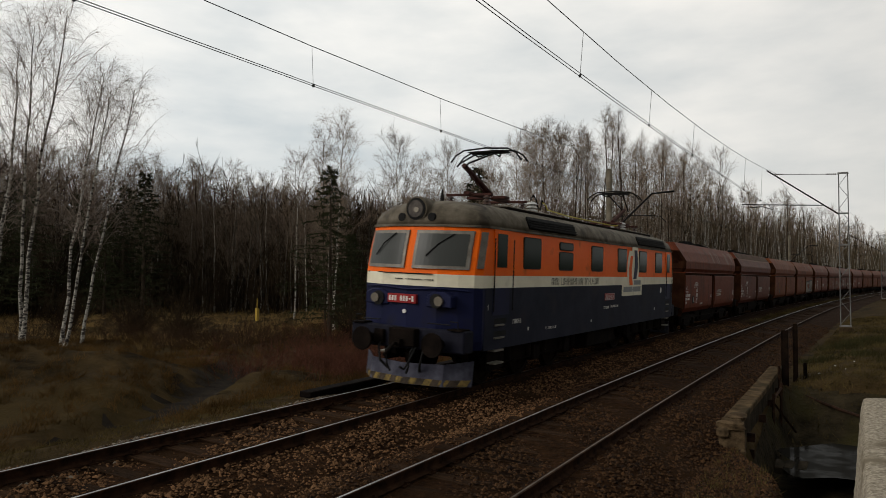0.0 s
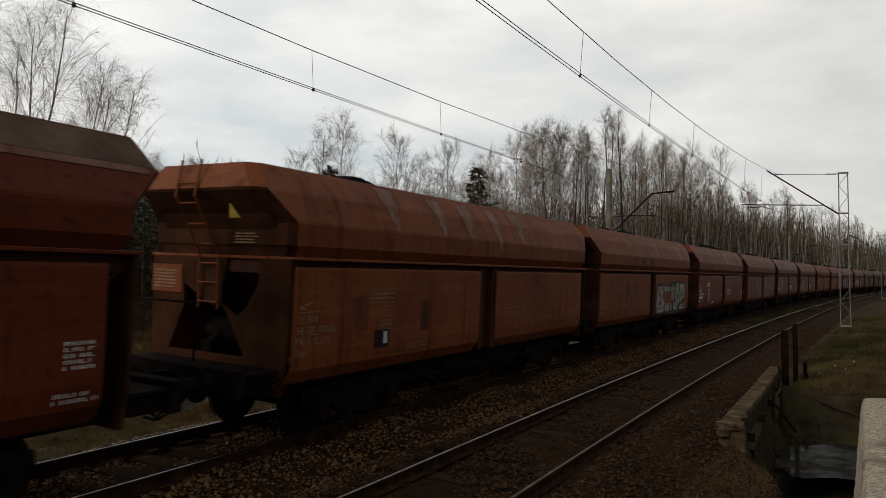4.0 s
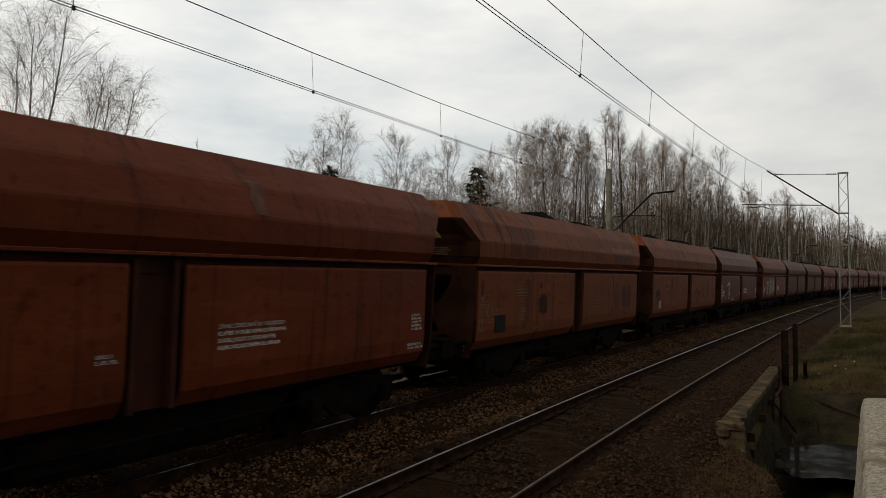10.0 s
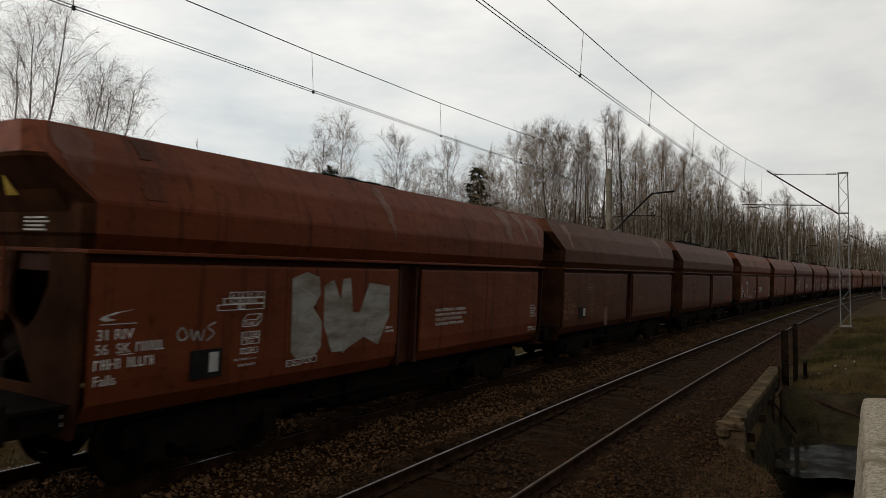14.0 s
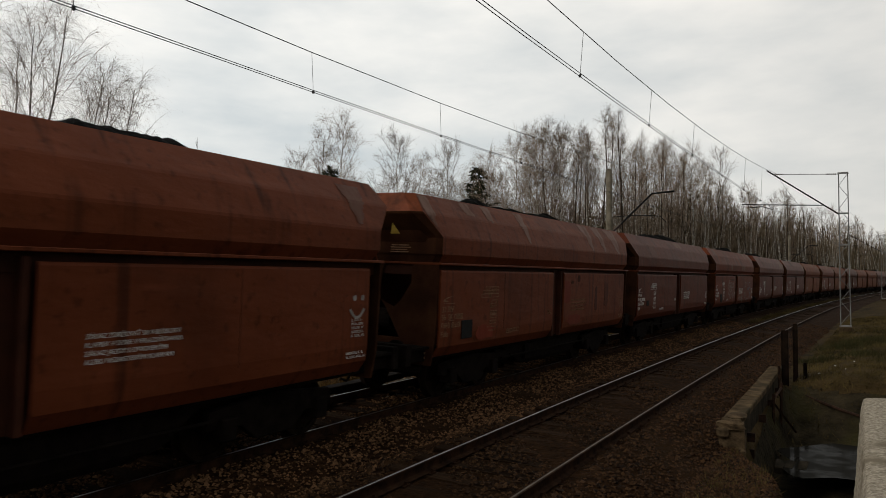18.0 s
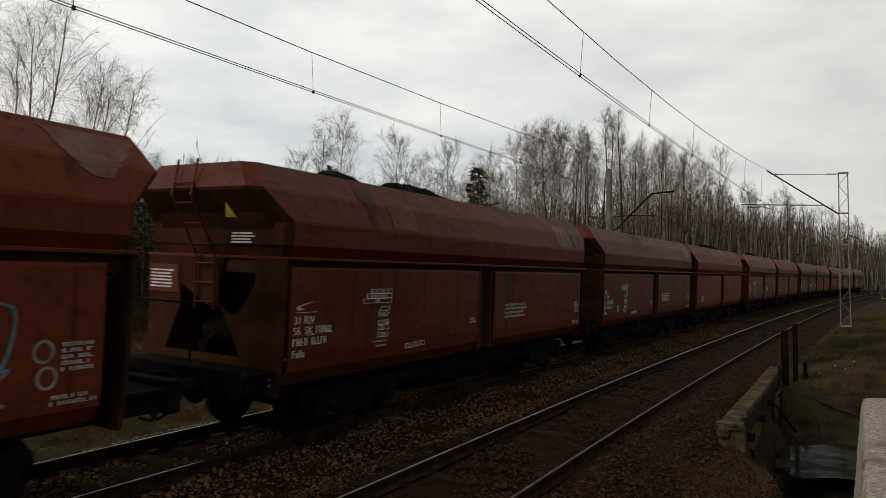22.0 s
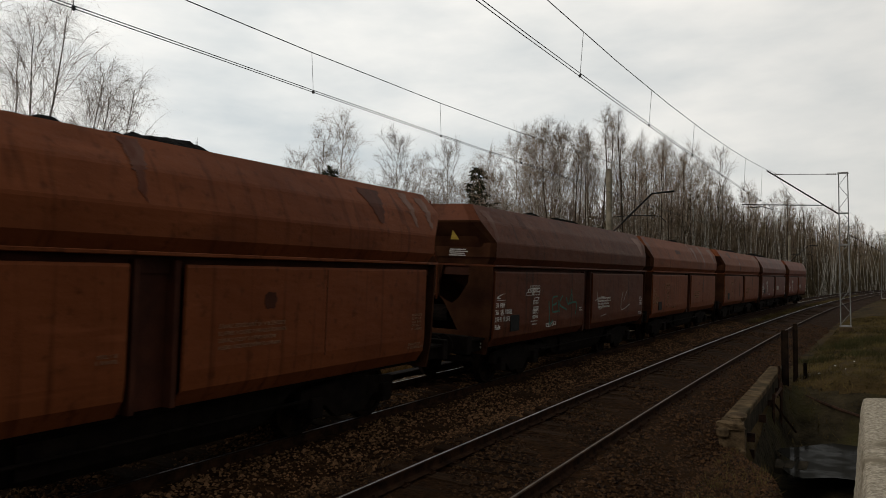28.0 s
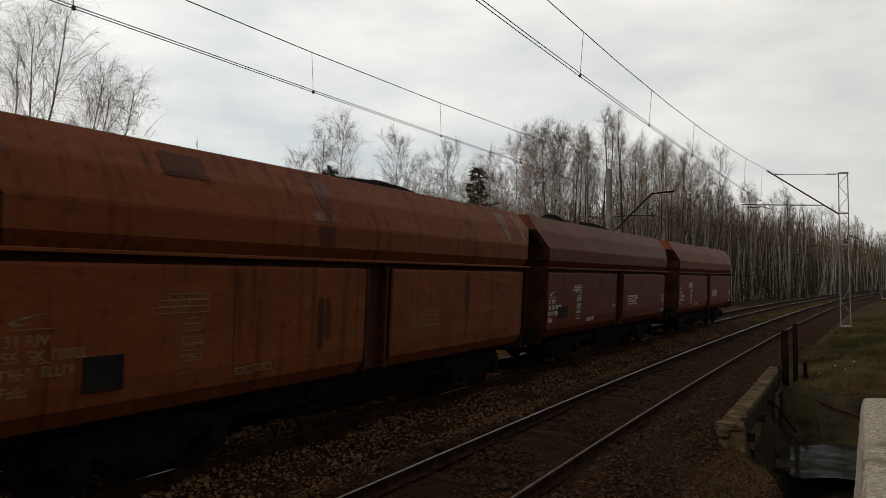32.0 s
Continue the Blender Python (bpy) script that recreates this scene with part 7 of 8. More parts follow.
oval(3, "tag_grey", 0.0054, 9.56, 1.78, 0.38, 0.47)
oval(3, "tag_black", 0.0082, 6.79, 1.79, 0.06, 0.09)
oval(3, "tag_black", 0.0084, 6.86, 1.48, 0.1, 0.1)
oval(3, "tag_black", 0.0086, 9.61, 1.7, 0.09, 0.14)
oval(3, "tag_black", 0.0088, 10.34, 1.73, 0.08, 0.08)
filled(3, "tag_black", 0.0082, [(9.99, 1.38), (10.4, 1.48), (10.66, 1.61), (10.63, 1.5), (10.26, 1.4)])
stroke(3, "tag_black", 0.025, [(6.91, 2.1), (7.21, 2.1), (7.36, 1.9)])
stroke(3, "tag_black", 0.025, [(7.57, 2.08), (7.96, 2.09), (7.97, 1.9)])
stroke(3, "tag_black", 0.025, [(8.86, 2.16), (9.12, 2.17), (9.07, 1.89), (9.16, 1.77), (8.99, 1.58)])
stroke(3, "tag_black", 0.025, [(10.54, 2.16), (10.82, 2.16), (10.83, 2.03)])
stroke(3, "tag_black", 0.025, [(6.4, 1.29), (6.91, 1.29), (7.49, 1.29)])
stroke(3, "tag_black", 0.025, [(10.06, 1.27), (10.78, 1.29)])
stroke(3, "tag_black", 0.025, [(9.51, 1.45), (9.47, 1.62)])
stroke(3, "tag_black", 0.025, [(9.85, 2.06), (9.91, 1.78), (9.85, 1.5)])
filled(3, "rust_fill", 0.0088, [(7.3, 1.89), (7.63, 1.92), (8.58, 1.87), (8.56, 1.46), (7.9, 1.43), (7.38, 1.49)])
filled(3, "rust_fill", 0.009, [(10.79, 1.65), (11.18, 1.71), (11.17, 1.18), (10.79, 1.15)])
stroke(3, "faded", 0.03, [(6.25, 2.29), (6.35, 2.31), (6.4, 2.03)])
stroke(3, "faded", 0.03, [(6.35, 2.31), (6.48, 2.28), (6.47, 2.19)])
stroke(3, "faded", 0.03, [(6.52, 2.22), (6.59, 2.3), (6.64, 2.22)])
stroke(3, "faded", 0.03, [(6.81, 2.32), (6.84, 2.23)])
stroke(3, "faded", 0.03, [(7.0, 2.21), (7.02, 2.32), (7.11, 2.27), (7.16, 2.33)])
stroke(3, "faded", 0.035, [(2.71, 1.55), (2.88, 1.56), (3.09, 1.6)])
stroke(3, "faded", 0.035, [(3.05, 1.98), (3.27, 2.0), (3.42, 2.04), (3.34, 1.67), (3.29, 1.51)])
stroke(3, "faded", 0.035, [(3.42, 2.01), (3.6, 1.97)])
stroke(3, "faded", 0.035, [(3.46, 1.68), (3.62, 1.69), (3.55, 1.48)])
stroke(3, "faded", 0.035, [(3.62, 1.69), (3.81, 1.65)])
stroke(3, "faded", 0.035, [(3.96, 1.38), (4.39, 1.36)])
stroke(3, "faded", 0.035, [(4.33, 1.84), (4.16, 1.47), (4.11, 1.12)])
stroke(3, "faded", 0.035, [(4.11, 1.83), (4.33, 1.84)])
stroke(3, "faded", 0.035, [(4.79, 1.81), (5.13, 1.79)])
stroke(3, "faded", 0.035, [(4.9, 1.78), (4.86, 1.59)])
stroke(3, "faded", 0.035, [(4.9, 1.33), (4.87, 1.14)])
stroke(5, "tag_white", 0.03, [(6.56, 1.69), (6.55, 2.02), (6.46, 2.12), (6.36, 2.1), (6.27, 2.0), (6.26, 1.64), (6.28, 1.35), (6.39, 1.16), (6.51, 1.22), (6.55, 1.54)])
stroke(5, "tag_white", 0.03, [(6.55, 2.02), (6.59, 2.13), (6.7, 2.09), (6.74, 1.94), (6.71, 1.82), (6.86, 1.79)])
stroke(5, "tag_white", 0.03, [(6.89, 1.79), (6.84, 2.01), (6.95, 2.14), (7.09, 2.08), (7.14, 1.81), (7.05, 1.8)])
stroke(5, "tag_white", 0.03, [(7.21, 1.76), (7.21, 2.04), (7.33, 2.13), (7.46, 2.03), (7.45, 1.79)])
stroke(5, "tag_white", 0.03, [(7.66, 1.78), (7.67, 2.02), (7.82, 2.14), (7.95, 2.01), (7.98, 1.74), (8.09, 1.71)])
stroke(5, "tag_white", 0.03, [(8.21, 1.75), (8.22, 2.0), (8.34, 2.14), (8.49, 2.04), (8.51, 1.76), (8.66, 1.74)])
stroke(5, "tag_white", 0.03, [(8.66, 1.9), (8.71, 2.09), (8.83, 2.1), (8.89, 1.94), (8.69, 1.9)])
stroke(5, "tag_white", 0.03, [(6.54, 1.62), (6.58, 1.32), (6.69, 1.18), (6.88, 1.29), (6.96, 1.55), (6.88, 1.65), (6.68, 1.66)])
stroke(5, "tag_white", 0.03, [(6.94, 1.59), (6.94, 1.32), (7.05, 1.23), (7.26, 1.29), (7.29, 1.52), (7.21, 1.63), (7.08, 1.62)])
stroke(5, "tag_white", 0.03, [(7.29, 1.56), (7.28, 1.29), (7.36, 1.24), (7.52, 1.42), (7.54, 1.54)])
stroke(5, "tag_white", 0.03, [(7.51, 1.5), (7.61, 1.28), (7.78, 1.2), (7.93, 1.35), (7.94, 1.53)])
stroke(5, "tag_white", 0.03, [(7.94, 1.39), (8.07, 1.23), (8.21, 1.28), (8.19, 1.58)])
stroke(5, "tag_white", 0.03, [(8.24, 1.49), (8.28, 1.26), (8.42, 1.24), (8.45, 1.47), (8.4, 1.65)])
stroke(5, "tag_white", 0.03, [(8.42, 1.48), (8.55, 1.25), (8.68, 1.37), (8.69, 1.72)])
stroke(5, "tag_white", 0.03, [(7.46, 2.11), (7.61, 2.03), (7.52, 1.93), (7.66, 1.84), (7.57, 1.72)])
oval(5, "tag_white", 0.0, 6.95, 1.84, 0.05, 0.1, 0.028)
oval(5, "tag_white", 0.0002, 7.38, 1.82, 0.05, 0.08, 0.028)
oval(5, "tag_white", 0.0004, 7.75, 1.75, 0.05, 0.1, 0.028)
oval(5, "tag_white", 0.0006, 8.34, 1.83, 0.07, 0.09, 0.028)
oval(5, "tag_white", 0.0008, 8.84, 1.8, 0.08, 0.07, 0.028)
stroke(5, "tag_white", 0.025, [(9.39, 1.87), (9.13, 1.79), (9.05, 1.61), (9.21, 1.53), (9.4, 1.66)])
stroke(5, "tag_white", 0.025, [(9.5, 1.77), (9.48, 1.49)])
stroke(5, "tag_white", 0.025, [(9.4, 1.68), (9.6, 1.71)])
stroke(5, "tag_white", 0.025, [(9.64, 1.76), (9.72, 1.53), (9.85, 1.75)])
stroke(5, "tag_white", 0.025, [(9.77, 1.85), (10.02, 1.82), (9.89, 1.65), (10.08, 1.43)])
stroke(5, "tag_white", 0.025, [(9.25, 1.43), (9.45, 1.51), (9.58, 1.46)])
stroke(5, "tag_white", 0.035, [(3.15, 1.66), (3.09, 1.91), (3.29, 2.14), (3.56, 2.21), (3.69, 2.05), (3.64, 1.81), (3.42, 1.68), (3.18, 1.64)])
stroke(5, "tag_white", 0.035, [(3.8, 1.94), (3.79, 1.73), (3.97, 1.7), (4.03, 1.91)])
stroke(5, "tag_white", 0.035, [(4.77, 2.18), (4.37, 2.16), (4.24, 1.86), (4.4, 1.63), (4.77, 1.67), (4.9, 1.86), (4.68, 1.95)])
stroke(5, "tag_white", 0.035, [(4.07, 1.5), (4.19, 1.34), (4.35, 1.46), (4.2, 1.12)])
stroke(5, "tag_white", 0.035, [(4.46, 1.43), (4.43, 1.16)])
stroke(5, "tag_white", 0.035, [(4.39, 1.31), (4.66, 1.35)])
stroke(5, "tag_white", 0.035, [(5.01, 1.4), (4.74, 1.29), (4.8, 1.13), (5.05, 1.16)])
stroke(5, "tag_white", 0.035, [(5.06, 1.13), (5.18, 1.47), (5.32, 1.1)])
stroke(5, "tag_white", 0.035, [(5.08, 1.28), (5.31, 1.29)])
stroke(17, "tag_white", 0.026, [(3.59, 2.24), (3.63, 2.32), (3.79, 2.32), (3.75, 2.23), (3.61, 2.23)])
stroke(17, "tag_white", 0.026, [(3.59, 1.94), (3.63, 1.8), (3.77, 1.79), (3.86, 1.93)])
stroke(17, "tag_white", 0.026, [(3.62, 1.97), (3.81, 2.02), (4.01, 1.97)])
stroke(17, "tag_white", 0.026, [(3.87, 2.14), (4.05, 1.88), (4.05, 1.77)])
stroke(17, "tag_white", 0.026, [(3.9, 2.13), (4.21, 2.21), (4.25, 2.02)])
stroke(17, "tag_white", 0.026, [(3.97, 1.91), (4.19, 1.94)])
stroke(17, "tag_white", 0.026, [(4.32, 1.79), (4.32, 2.09), (4.43, 2.17), (4.6, 2.12), (4.78, 1.88), (4.88, 1.56)])
stroke(17, "tag_white", 0.026, [(4.33, 1.9), (4.49, 1.95), (4.68, 1.87)])
stroke(17, "tag_white", 0.026, [(4.89, 2.18), (4.74, 2.08), (4.99, 2.03), (4.87, 1.91)])
stroke(17, "tag_white", 0.026, [(4.05, 1.3), (4.13, 1.62), (4.29, 1.74), (4.51, 1.7), (4.69, 1.42), (4.78, 1.12)])
stroke(17, "tag_white", 0.026, [(4.17, 1.48), (4.41, 1.51), (4.64, 1.31)])
stroke(17, "tag_white", 0.026, [(4.08, 1.62), (4.05, 1.7), (3.93, 1.71), (3.83, 1.57), (3.84, 1.43), (3.99, 1.34), (4.09, 1.4)])
stroke(17, "tag_white", 0.026, [(4.93, 1.56), (4.81, 1.47), (5.05, 1.45), (5.0, 1.3)])
stroke(17, "tag_white", 0.026, [(3.35, 1.83), (3.48, 1.96), (3.43, 2.12), (3.54, 2.19)])
stroke(17, "tag_white", 0.026, [(3.49, 1.74), (3.65, 1.37), (3.61, 1.31)])
stroke(17, "tag_white", 0.026, [(3.37, 1.51), (3.68, 1.72)])
stroke(17, "tag_white", 0.026, [(3.61, 1.52), (3.79, 1.54)])
stroke(17, "tag_white", 0.026, [(3.6, 2.15), (3.75, 2.18), (3.88, 2.07)])
stroke(17, "tag_white", 0.026, [(6.48, 1.24), (6.81, 1.41)])
stroke(17, "tag_white", 0.026, [(6.73, 1.38), (6.75, 1.14)])
stroke(17, "tag_white", 0.026, [(6.85, 1.41), (6.99, 1.14)])
stroke(17, "tag_white", 0.026, [(6.92, 1.26), (7.09, 1.28)])
stroke(17, "tag_white", 0.026, [(7.25, 1.33), (7.04, 1.21), (7.2, 1.08), (7.36, 1.22)])
stroke(17, "tag_white", 0.026, [(7.23, 1.5), (7.42, 1.54), (7.37, 1.1), (7.59, 1.06)])
stroke(17, "tag_white", 0.026, [(7.71, 1.39), (7.47, 1.22), (7.6, 1.08), (7.78, 1.2), (7.54, 1.26)])
stroke(17, "tag_white", 0.026, [(9.09, 2.05), (8.93, 2.2), (8.71, 2.17), (8.62, 1.96), (8.79, 1.93)])
stroke(17, "tag_white", 0.026, [(8.52, 1.91), (8.71, 1.53), (8.95, 1.09)])
stroke(17, "tag_white", 0.026, [(8.52, 1.58), (8.41, 1.4), (8.56, 1.22), (8.68, 1.38)])
stroke(17, "tag_white", 0.026, [(8.95, 1.12), (9.21, 1.23), (9.33, 1.0)])
stroke(17, "tag_white", 0.026, [(9.99, 1.06), (9.85, 1.32), (9.63, 1.13)])
stroke(17, "tag_blue", 0.03, [(9.52, 1.71), (9.68, 2.1)])
stroke(17, "tag_blue", 0.03, [(9.47, 1.77), (9.8, 1.78)])
stroke(17, "tag_blue", 0.03, [(9.54, 2.18), (9.93, 1.98), (9.84, 1.58)])
stroke(17, "tag_blue", 0.03, [(9.97, 2.15), (10.53, 2.14), (10.46, 1.61), (10.21, 1.55)])
stroke(17, "tag_blue", 0.03, [(10.11, 1.97), (10.3, 1.78)])
stroke(17, "tag_blue", 0.03, [(10.21, 1.48), (10.52, 1.58), (10.32, 1.38), (10.49, 1.25)])
oval(17, "tag_white", 0.0, 10.83, 1.71, 0.09, 0.1, 0.026)
oval(17, "tag_white", 0.0002, 10.87, 1.46, 0.09, 0.1, 0.026)
stroke(23, "tag_teal", 0.045, [(3.02, 1.85), (3.07, 1.5), (3.11, 1.27), (3.31, 1.36)])
stroke(23, "tag_teal", 0.045, [(3.28, 1.56), (3.26, 1.91), (3.57, 1.95)])
stroke(23, "tag_teal", 0.045, [(3.27, 1.73), (3.54, 1.78)])
stroke(23, "tag_teal", 0.045, [(3.3, 1.56), (3.65, 1.57)])
stroke(23, "tag_teal", 0.045, [(3.61, 1.86), (3.72, 1.54)])
stroke(23, "tag_teal", 0.045, [(3.92, 1.96), (3.71, 1.75), (4.22, 1.59)])
stroke(23, "tag_teal", 0.045, [(4.17, 1.91), (4.35, 1.72), (4.53, 1.98)])
stroke(23, "tag_teal", 0.045, [(4.54, 2.12), (4.61, 1.79)])
stroke(23, "tag_teal", 0.045, [(4.32, 1.74), (4.92, 1.76), (4.86, 1.44)])
stroke(23, "tag_white", 0.026, [(6.58, 2.03), (6.81, 1.52), (7.24, 1.63), (7.31, 1.84), (6.89, 1.85), (6.66, 1.73)])
stroke(23, "tag_white", 0.026, [(6.46, 1.76), (6.85, 1.86)])
stroke(23, "tag_white", 0.026, [(6.99, 1.9), (7.16, 1.5)])
stroke(23, "tag_white", 0.026, [(6.97, 1.29), (7.48, 1.34)])
stroke(23, "tag_white", 0.026, [(9.1, 1.97), (8.96, 1.42), (9.88, 1.56)])
stroke(23, "tag_white", 0.026, [(9.56, 2.03), (9.2, 1.68)])
filled(11, "tag_grey", 0.0, [(2.95, 2.4), (3.24, 2.49), (3.5, 2.42), (3.54, 2.17), (3.38, 2.0), (3.58, 1.79), (3.58, 1.43), (3.41, 1.28), (3.09, 1.29), (2.97, 1.41)])
filled(11, "tag_grey", 0.0002, [(3.61, 2.3), (3.82, 2.38), (3.99, 2.08), (4.03, 2.39), (4.21, 2.41), (4.3, 1.89), (4.46, 1.88), (4.68, 2.33), (5.24, 2.28), (5.25, 1.8), (4.96, 1.35), (4.59, 1.5), (4.09, 1.32), (3.82, 1.33), (3.63, 1.73)])
stroke(11, "tag_white", 0.022, [(1.19, 1.85), (1.12, 1.78), (1.17, 1.7), (1.26, 1.74), (1.2, 1.84)])
stroke(11, "tag_white", 0.022, [(1.3, 1.82), (1.35, 1.69), (1.39, 1.79), (1.45, 1.68), (1.5, 1.81)])
stroke(11, "tag_white", 0.022, [(1.66, 1.88), (1.55, 1.83), (1.64, 1.75), (1.53, 1.67)])
stroke(11, "tag_white", 0.022, [(3.08, 2.27), (3.12, 1.54), (3.45, 1.66), (3.27, 1.9), (3.45, 2.1), (3.11, 2.27)])
stroke(11, "tag_white", 0.022, [(4.14, 1.86), (4.09, 1.3)])
stroke(11, "tag_white", 0.022, [(4.71, 1.79), (4.64, 1.5), (4.94, 1.48)])
# a chalked smile on the last flap
for a in (11.02, 11.22):
    part("chalk_eye", blot(a, a + 0.09, 2.06, 2.15, 95), M["tag_white"], wagons[14])
part("chalk_smile", ribbon([(10.96 + 0.36 * k / 8, 1.93 - 0.13 * math.sin(math.pi * k / 8)) for k in range(9)], 0.045, 1.466), M["tag_white"], wagons[14])
# dusty top of the second wagon
M["dust_grey"] = mat("grey_brown_dust", (0.060, 0.034, 0.022), (0.12, 0.074, 0.052), 1.6, 0.8, 0, 0.2, 30)
M["dust"] = mat("tan_coal_dust", (0.10, 0.058, 0.034), (0.23, 0.15, 0.095), 2.2, 0.85, 0, 0.2, 30)
part("dust_patch", Shape().plate([(-1.15, -0.488, 3.57), (1.15, -0.488, 3.57), (0.84, -0.352, 3.94), (-0.84, -0.352, 3.94)], (0, -0.004, 0)), M["dust"], wagons[1])
part("dust_patch", band(-0.3, WL + 0.3, 0.66, 0.99, 300), M["dust_grey"], wagons[1], "grey-brown dusty upper slope")
# Paints the light that catches along the bevel edge.
part("edge_strip", band(-0.2, WL + 0.2, 0.58, 0.655, 301), M["patch_pale"], wagons[1], "pale strip painted as the bevel edge's highlight")

# ---- trees ----
tr = np.random.default_rng(21)


def raw_np(name, verts, faces, material):
    me = bpy.data.meshes.new(name)
    verts, faces = np.asarray(verts, np.float32), np.asarray(faces, np.int32)
    k = faces.shape[1]
    me.vertices.add(len(verts))
    me.vertices.foreach_set("co", verts.ravel())
    me.loops.add(faces.size)
    me.loops.foreach_set("vertex_index", faces.ravel())
    me.polygons.add(len(faces))
    me.polygons.foreach_set("loop_start", np.arange(0, faces.size, k, dtype=np.int32))
    me.polygons.foreach_set("loop_total", np.full(len(faces), k, np.int32))
    me.update(calc_edges=True)
    me.materials.append(material)
    return me


def tubes(lines, radii, sides=3):
    """Skin many polylines of equal count: lines (n, k, 3), radii (n, k)."""
    n, k, _ = lines.shape
    d = np.gradient(lines, axis=1)
    d /= np.linalg.norm(d, axis=2, keepdims=True) + 1e-9
    up = np.where(abs(d[..., 2:3]) < 0.9, np.array([0, 0, 1.0]), np.array([1.0, 0, 0]))
    u = np.cross(d, up)
    u /= np.linalg.norm(u, axis=2, keepdims=True) + 1e-9
    w = np.cross(d, u)
    a = 2 * np.pi * np.arange(sides) / sides
    v = lines[:, :, None] + radii[:, :, None, None] * (u[:, :, None] * np.cos(a)[:, None] + w[:, :, None] * np.sin(a)[:, None])
    idx = np.arange(n * k * sides).reshape(n, k, sides)
    p, q3 = idx[:, :-1], idx[:, 1:]
    f = np.stack([p, np.roll(p, -1, 2), np.roll(q3, -1, 2), q3], -1).reshape(-1, 4)
    return v.reshape(-1, 3), f


def merge(parts):
    vs, fs, o = [], [], 0
    for v, f in parts:
        vs.append(v)
        fs.append(f + o)
        o += len(v)
    return np.concatenate(vs), np.concatenate(fs)


def grow(p, d, length, nseg, wiggle, droop):
    """Grow polylines from points p along directions d: droop bends them down (negative: up)."""
    n = len(p)
    out = np.zeros((n, nseg + 1, 3))
    out[:, 0] = p
    d = d / (np.linalg.norm(d, axis=1, keepdims=True) + 1e-9)
    for i in range(nseg):
        d = d + tr.normal(0, wiggle, (n, 3))
        d[:, 2] -= droop * (0.4 + i / nseg)
        d /= np.linalg.norm(d, axis=1, keepdims=True) + 1e-9
        out[:, i + 1] = out[:, i] + d * (length / nseg)[:, None]
    return out


def branch_off(lines, per, spread, lo=0.25, hi=0.98):
    """Starting points and directions of children on the given polylines."""
    n, k, _ = lines.shape
    i = np.repeat(np.arange(n), per)
    t = tr.uniform(lo, hi, len(i)) * (k - 1)
    a = np.minimum(t.astype(int), k - 2)
    f = (t - a)[:, None]
    p = lines[i, a] * (1 - f) + lines[i, a + 1] * f
    d = lines[i, a + 1] - lines[i, a]
    d /= np.linalg.norm(d, axis=1, keepdims=True) + 1e-9
    return p, d + tr.normal(0, spread, d.shape), t / (k - 1), i


def tree_meshes(name, h, lean, crown_from, n1, n2, n3, droop, width, bark, r_base, twig=0.010, seg3=3, up1=0.8, limb=0.24, seg2=4, l3k=0.058):
    """Trunk mesh and crown mesh of one bare tree of height h."""
    k = 12
    t = np.linspace(0, 1, k)
    sway = np.cumsum(tr.normal(0, 0.012, (k, 2)), 0) * h * 0.35
    trunk = np.stack([lean[0] * h * t ** 1.2 + sway[:, 0], lean[1] * h * t ** 1.2 + sway[:, 1], h * t - 0.15], 1)
    rad = r_base * (1 - t * 0.97) ** 0.9 + 0.012
    rad[0] *= 1.35
    tv, tf = tubes(trunk[None], rad[None], 10)
    trunk_me = raw_np("trunk", tv, tf, bark)
    trunk_me.shade_smooth()
    ht = crown_from + (1 - crown_from) * np.linspace(0, 0.97, n1) ** 0.9
    p1 = np.stack([np.interp(ht, t, trunk[:, c]) for c in range(3)], 1)
    az_ = np.arange(n1) * 2.4 + tr.uniform(-0.5, 0.5, n1)
    rel = (ht - crown_from) / (1 - crown_from)
    d1 = np.stack([np.cos(az_), np.sin(az_), up1 + 0.9 * rel], 1)
    l1 = h * width * (0.35 + 0.9 * np.sin(np.pi * np.clip(rel * 0.8 + 0.18, 0, 1))) * tr.uniform(0.7, 1.2, n1)
    b1 = grow(p1, d1, l1, 6, 0.055, -0.03)
    r1 = np.interp(ht, t, rad)[:, None] * limb * np.linspace(1, 0.25, 7)[None] + 0.005
    p2, d2, t2, i2 = branch_off(b1, n2, 0.50, 0.12)
    l2 = l1[i2] * tr.uniform(0.22, 0.55, len(i2)) * (1.15 - 0.5 * t2)
    b2 = grow(p2, d2, l2, seg2, 0.07, droop * 0.4)
    r2 = (r1[i2].mean(1) * 0.5)[:, None] * np.linspace(1, 0.4, seg2 + 1)[None] + 0.004
    p3, d3, t3, i3 = branch_off(b2, n3, 0.60, 0.08)
    l3 = tr.uniform(0.35, 1.0, len(i3)) * h * l3k
    b3 = grow(p3, d3, l3, seg3, 0.08, droop)
    r3 = np.linspace(1, 0.5, seg3 + 1)[None] * np.full((len(i3), 1), twig)
    cv, cf = merge([tubes(b1, r1, 4), tubes(b2, r2, 3), tubes(b3, r3, 3)])
    return trunk_me, raw_np("crown", cv, cf, M["twig_pale"] if l3k > 0.06 else M["twig"])


def plant(name, meshes, x, y, turn, scale, label, group, lean=0.0):
    o = tagged(new(name), label, "tree", group)
    z = float(ground_z(x, y))
    o.matrix_basis = Matrix.Translation((x, y, z)) @ Matrix.Rotation(turn, 4, "Z") @ Matrix.Rotation(lean, 4, "Y") @ Matrix.Diagonal((scale, scale, scale, 1))
    for nm, me in zip(("trunk", "crown"), meshes):
        c = new(nm, me)
        c.parent = o
    return o


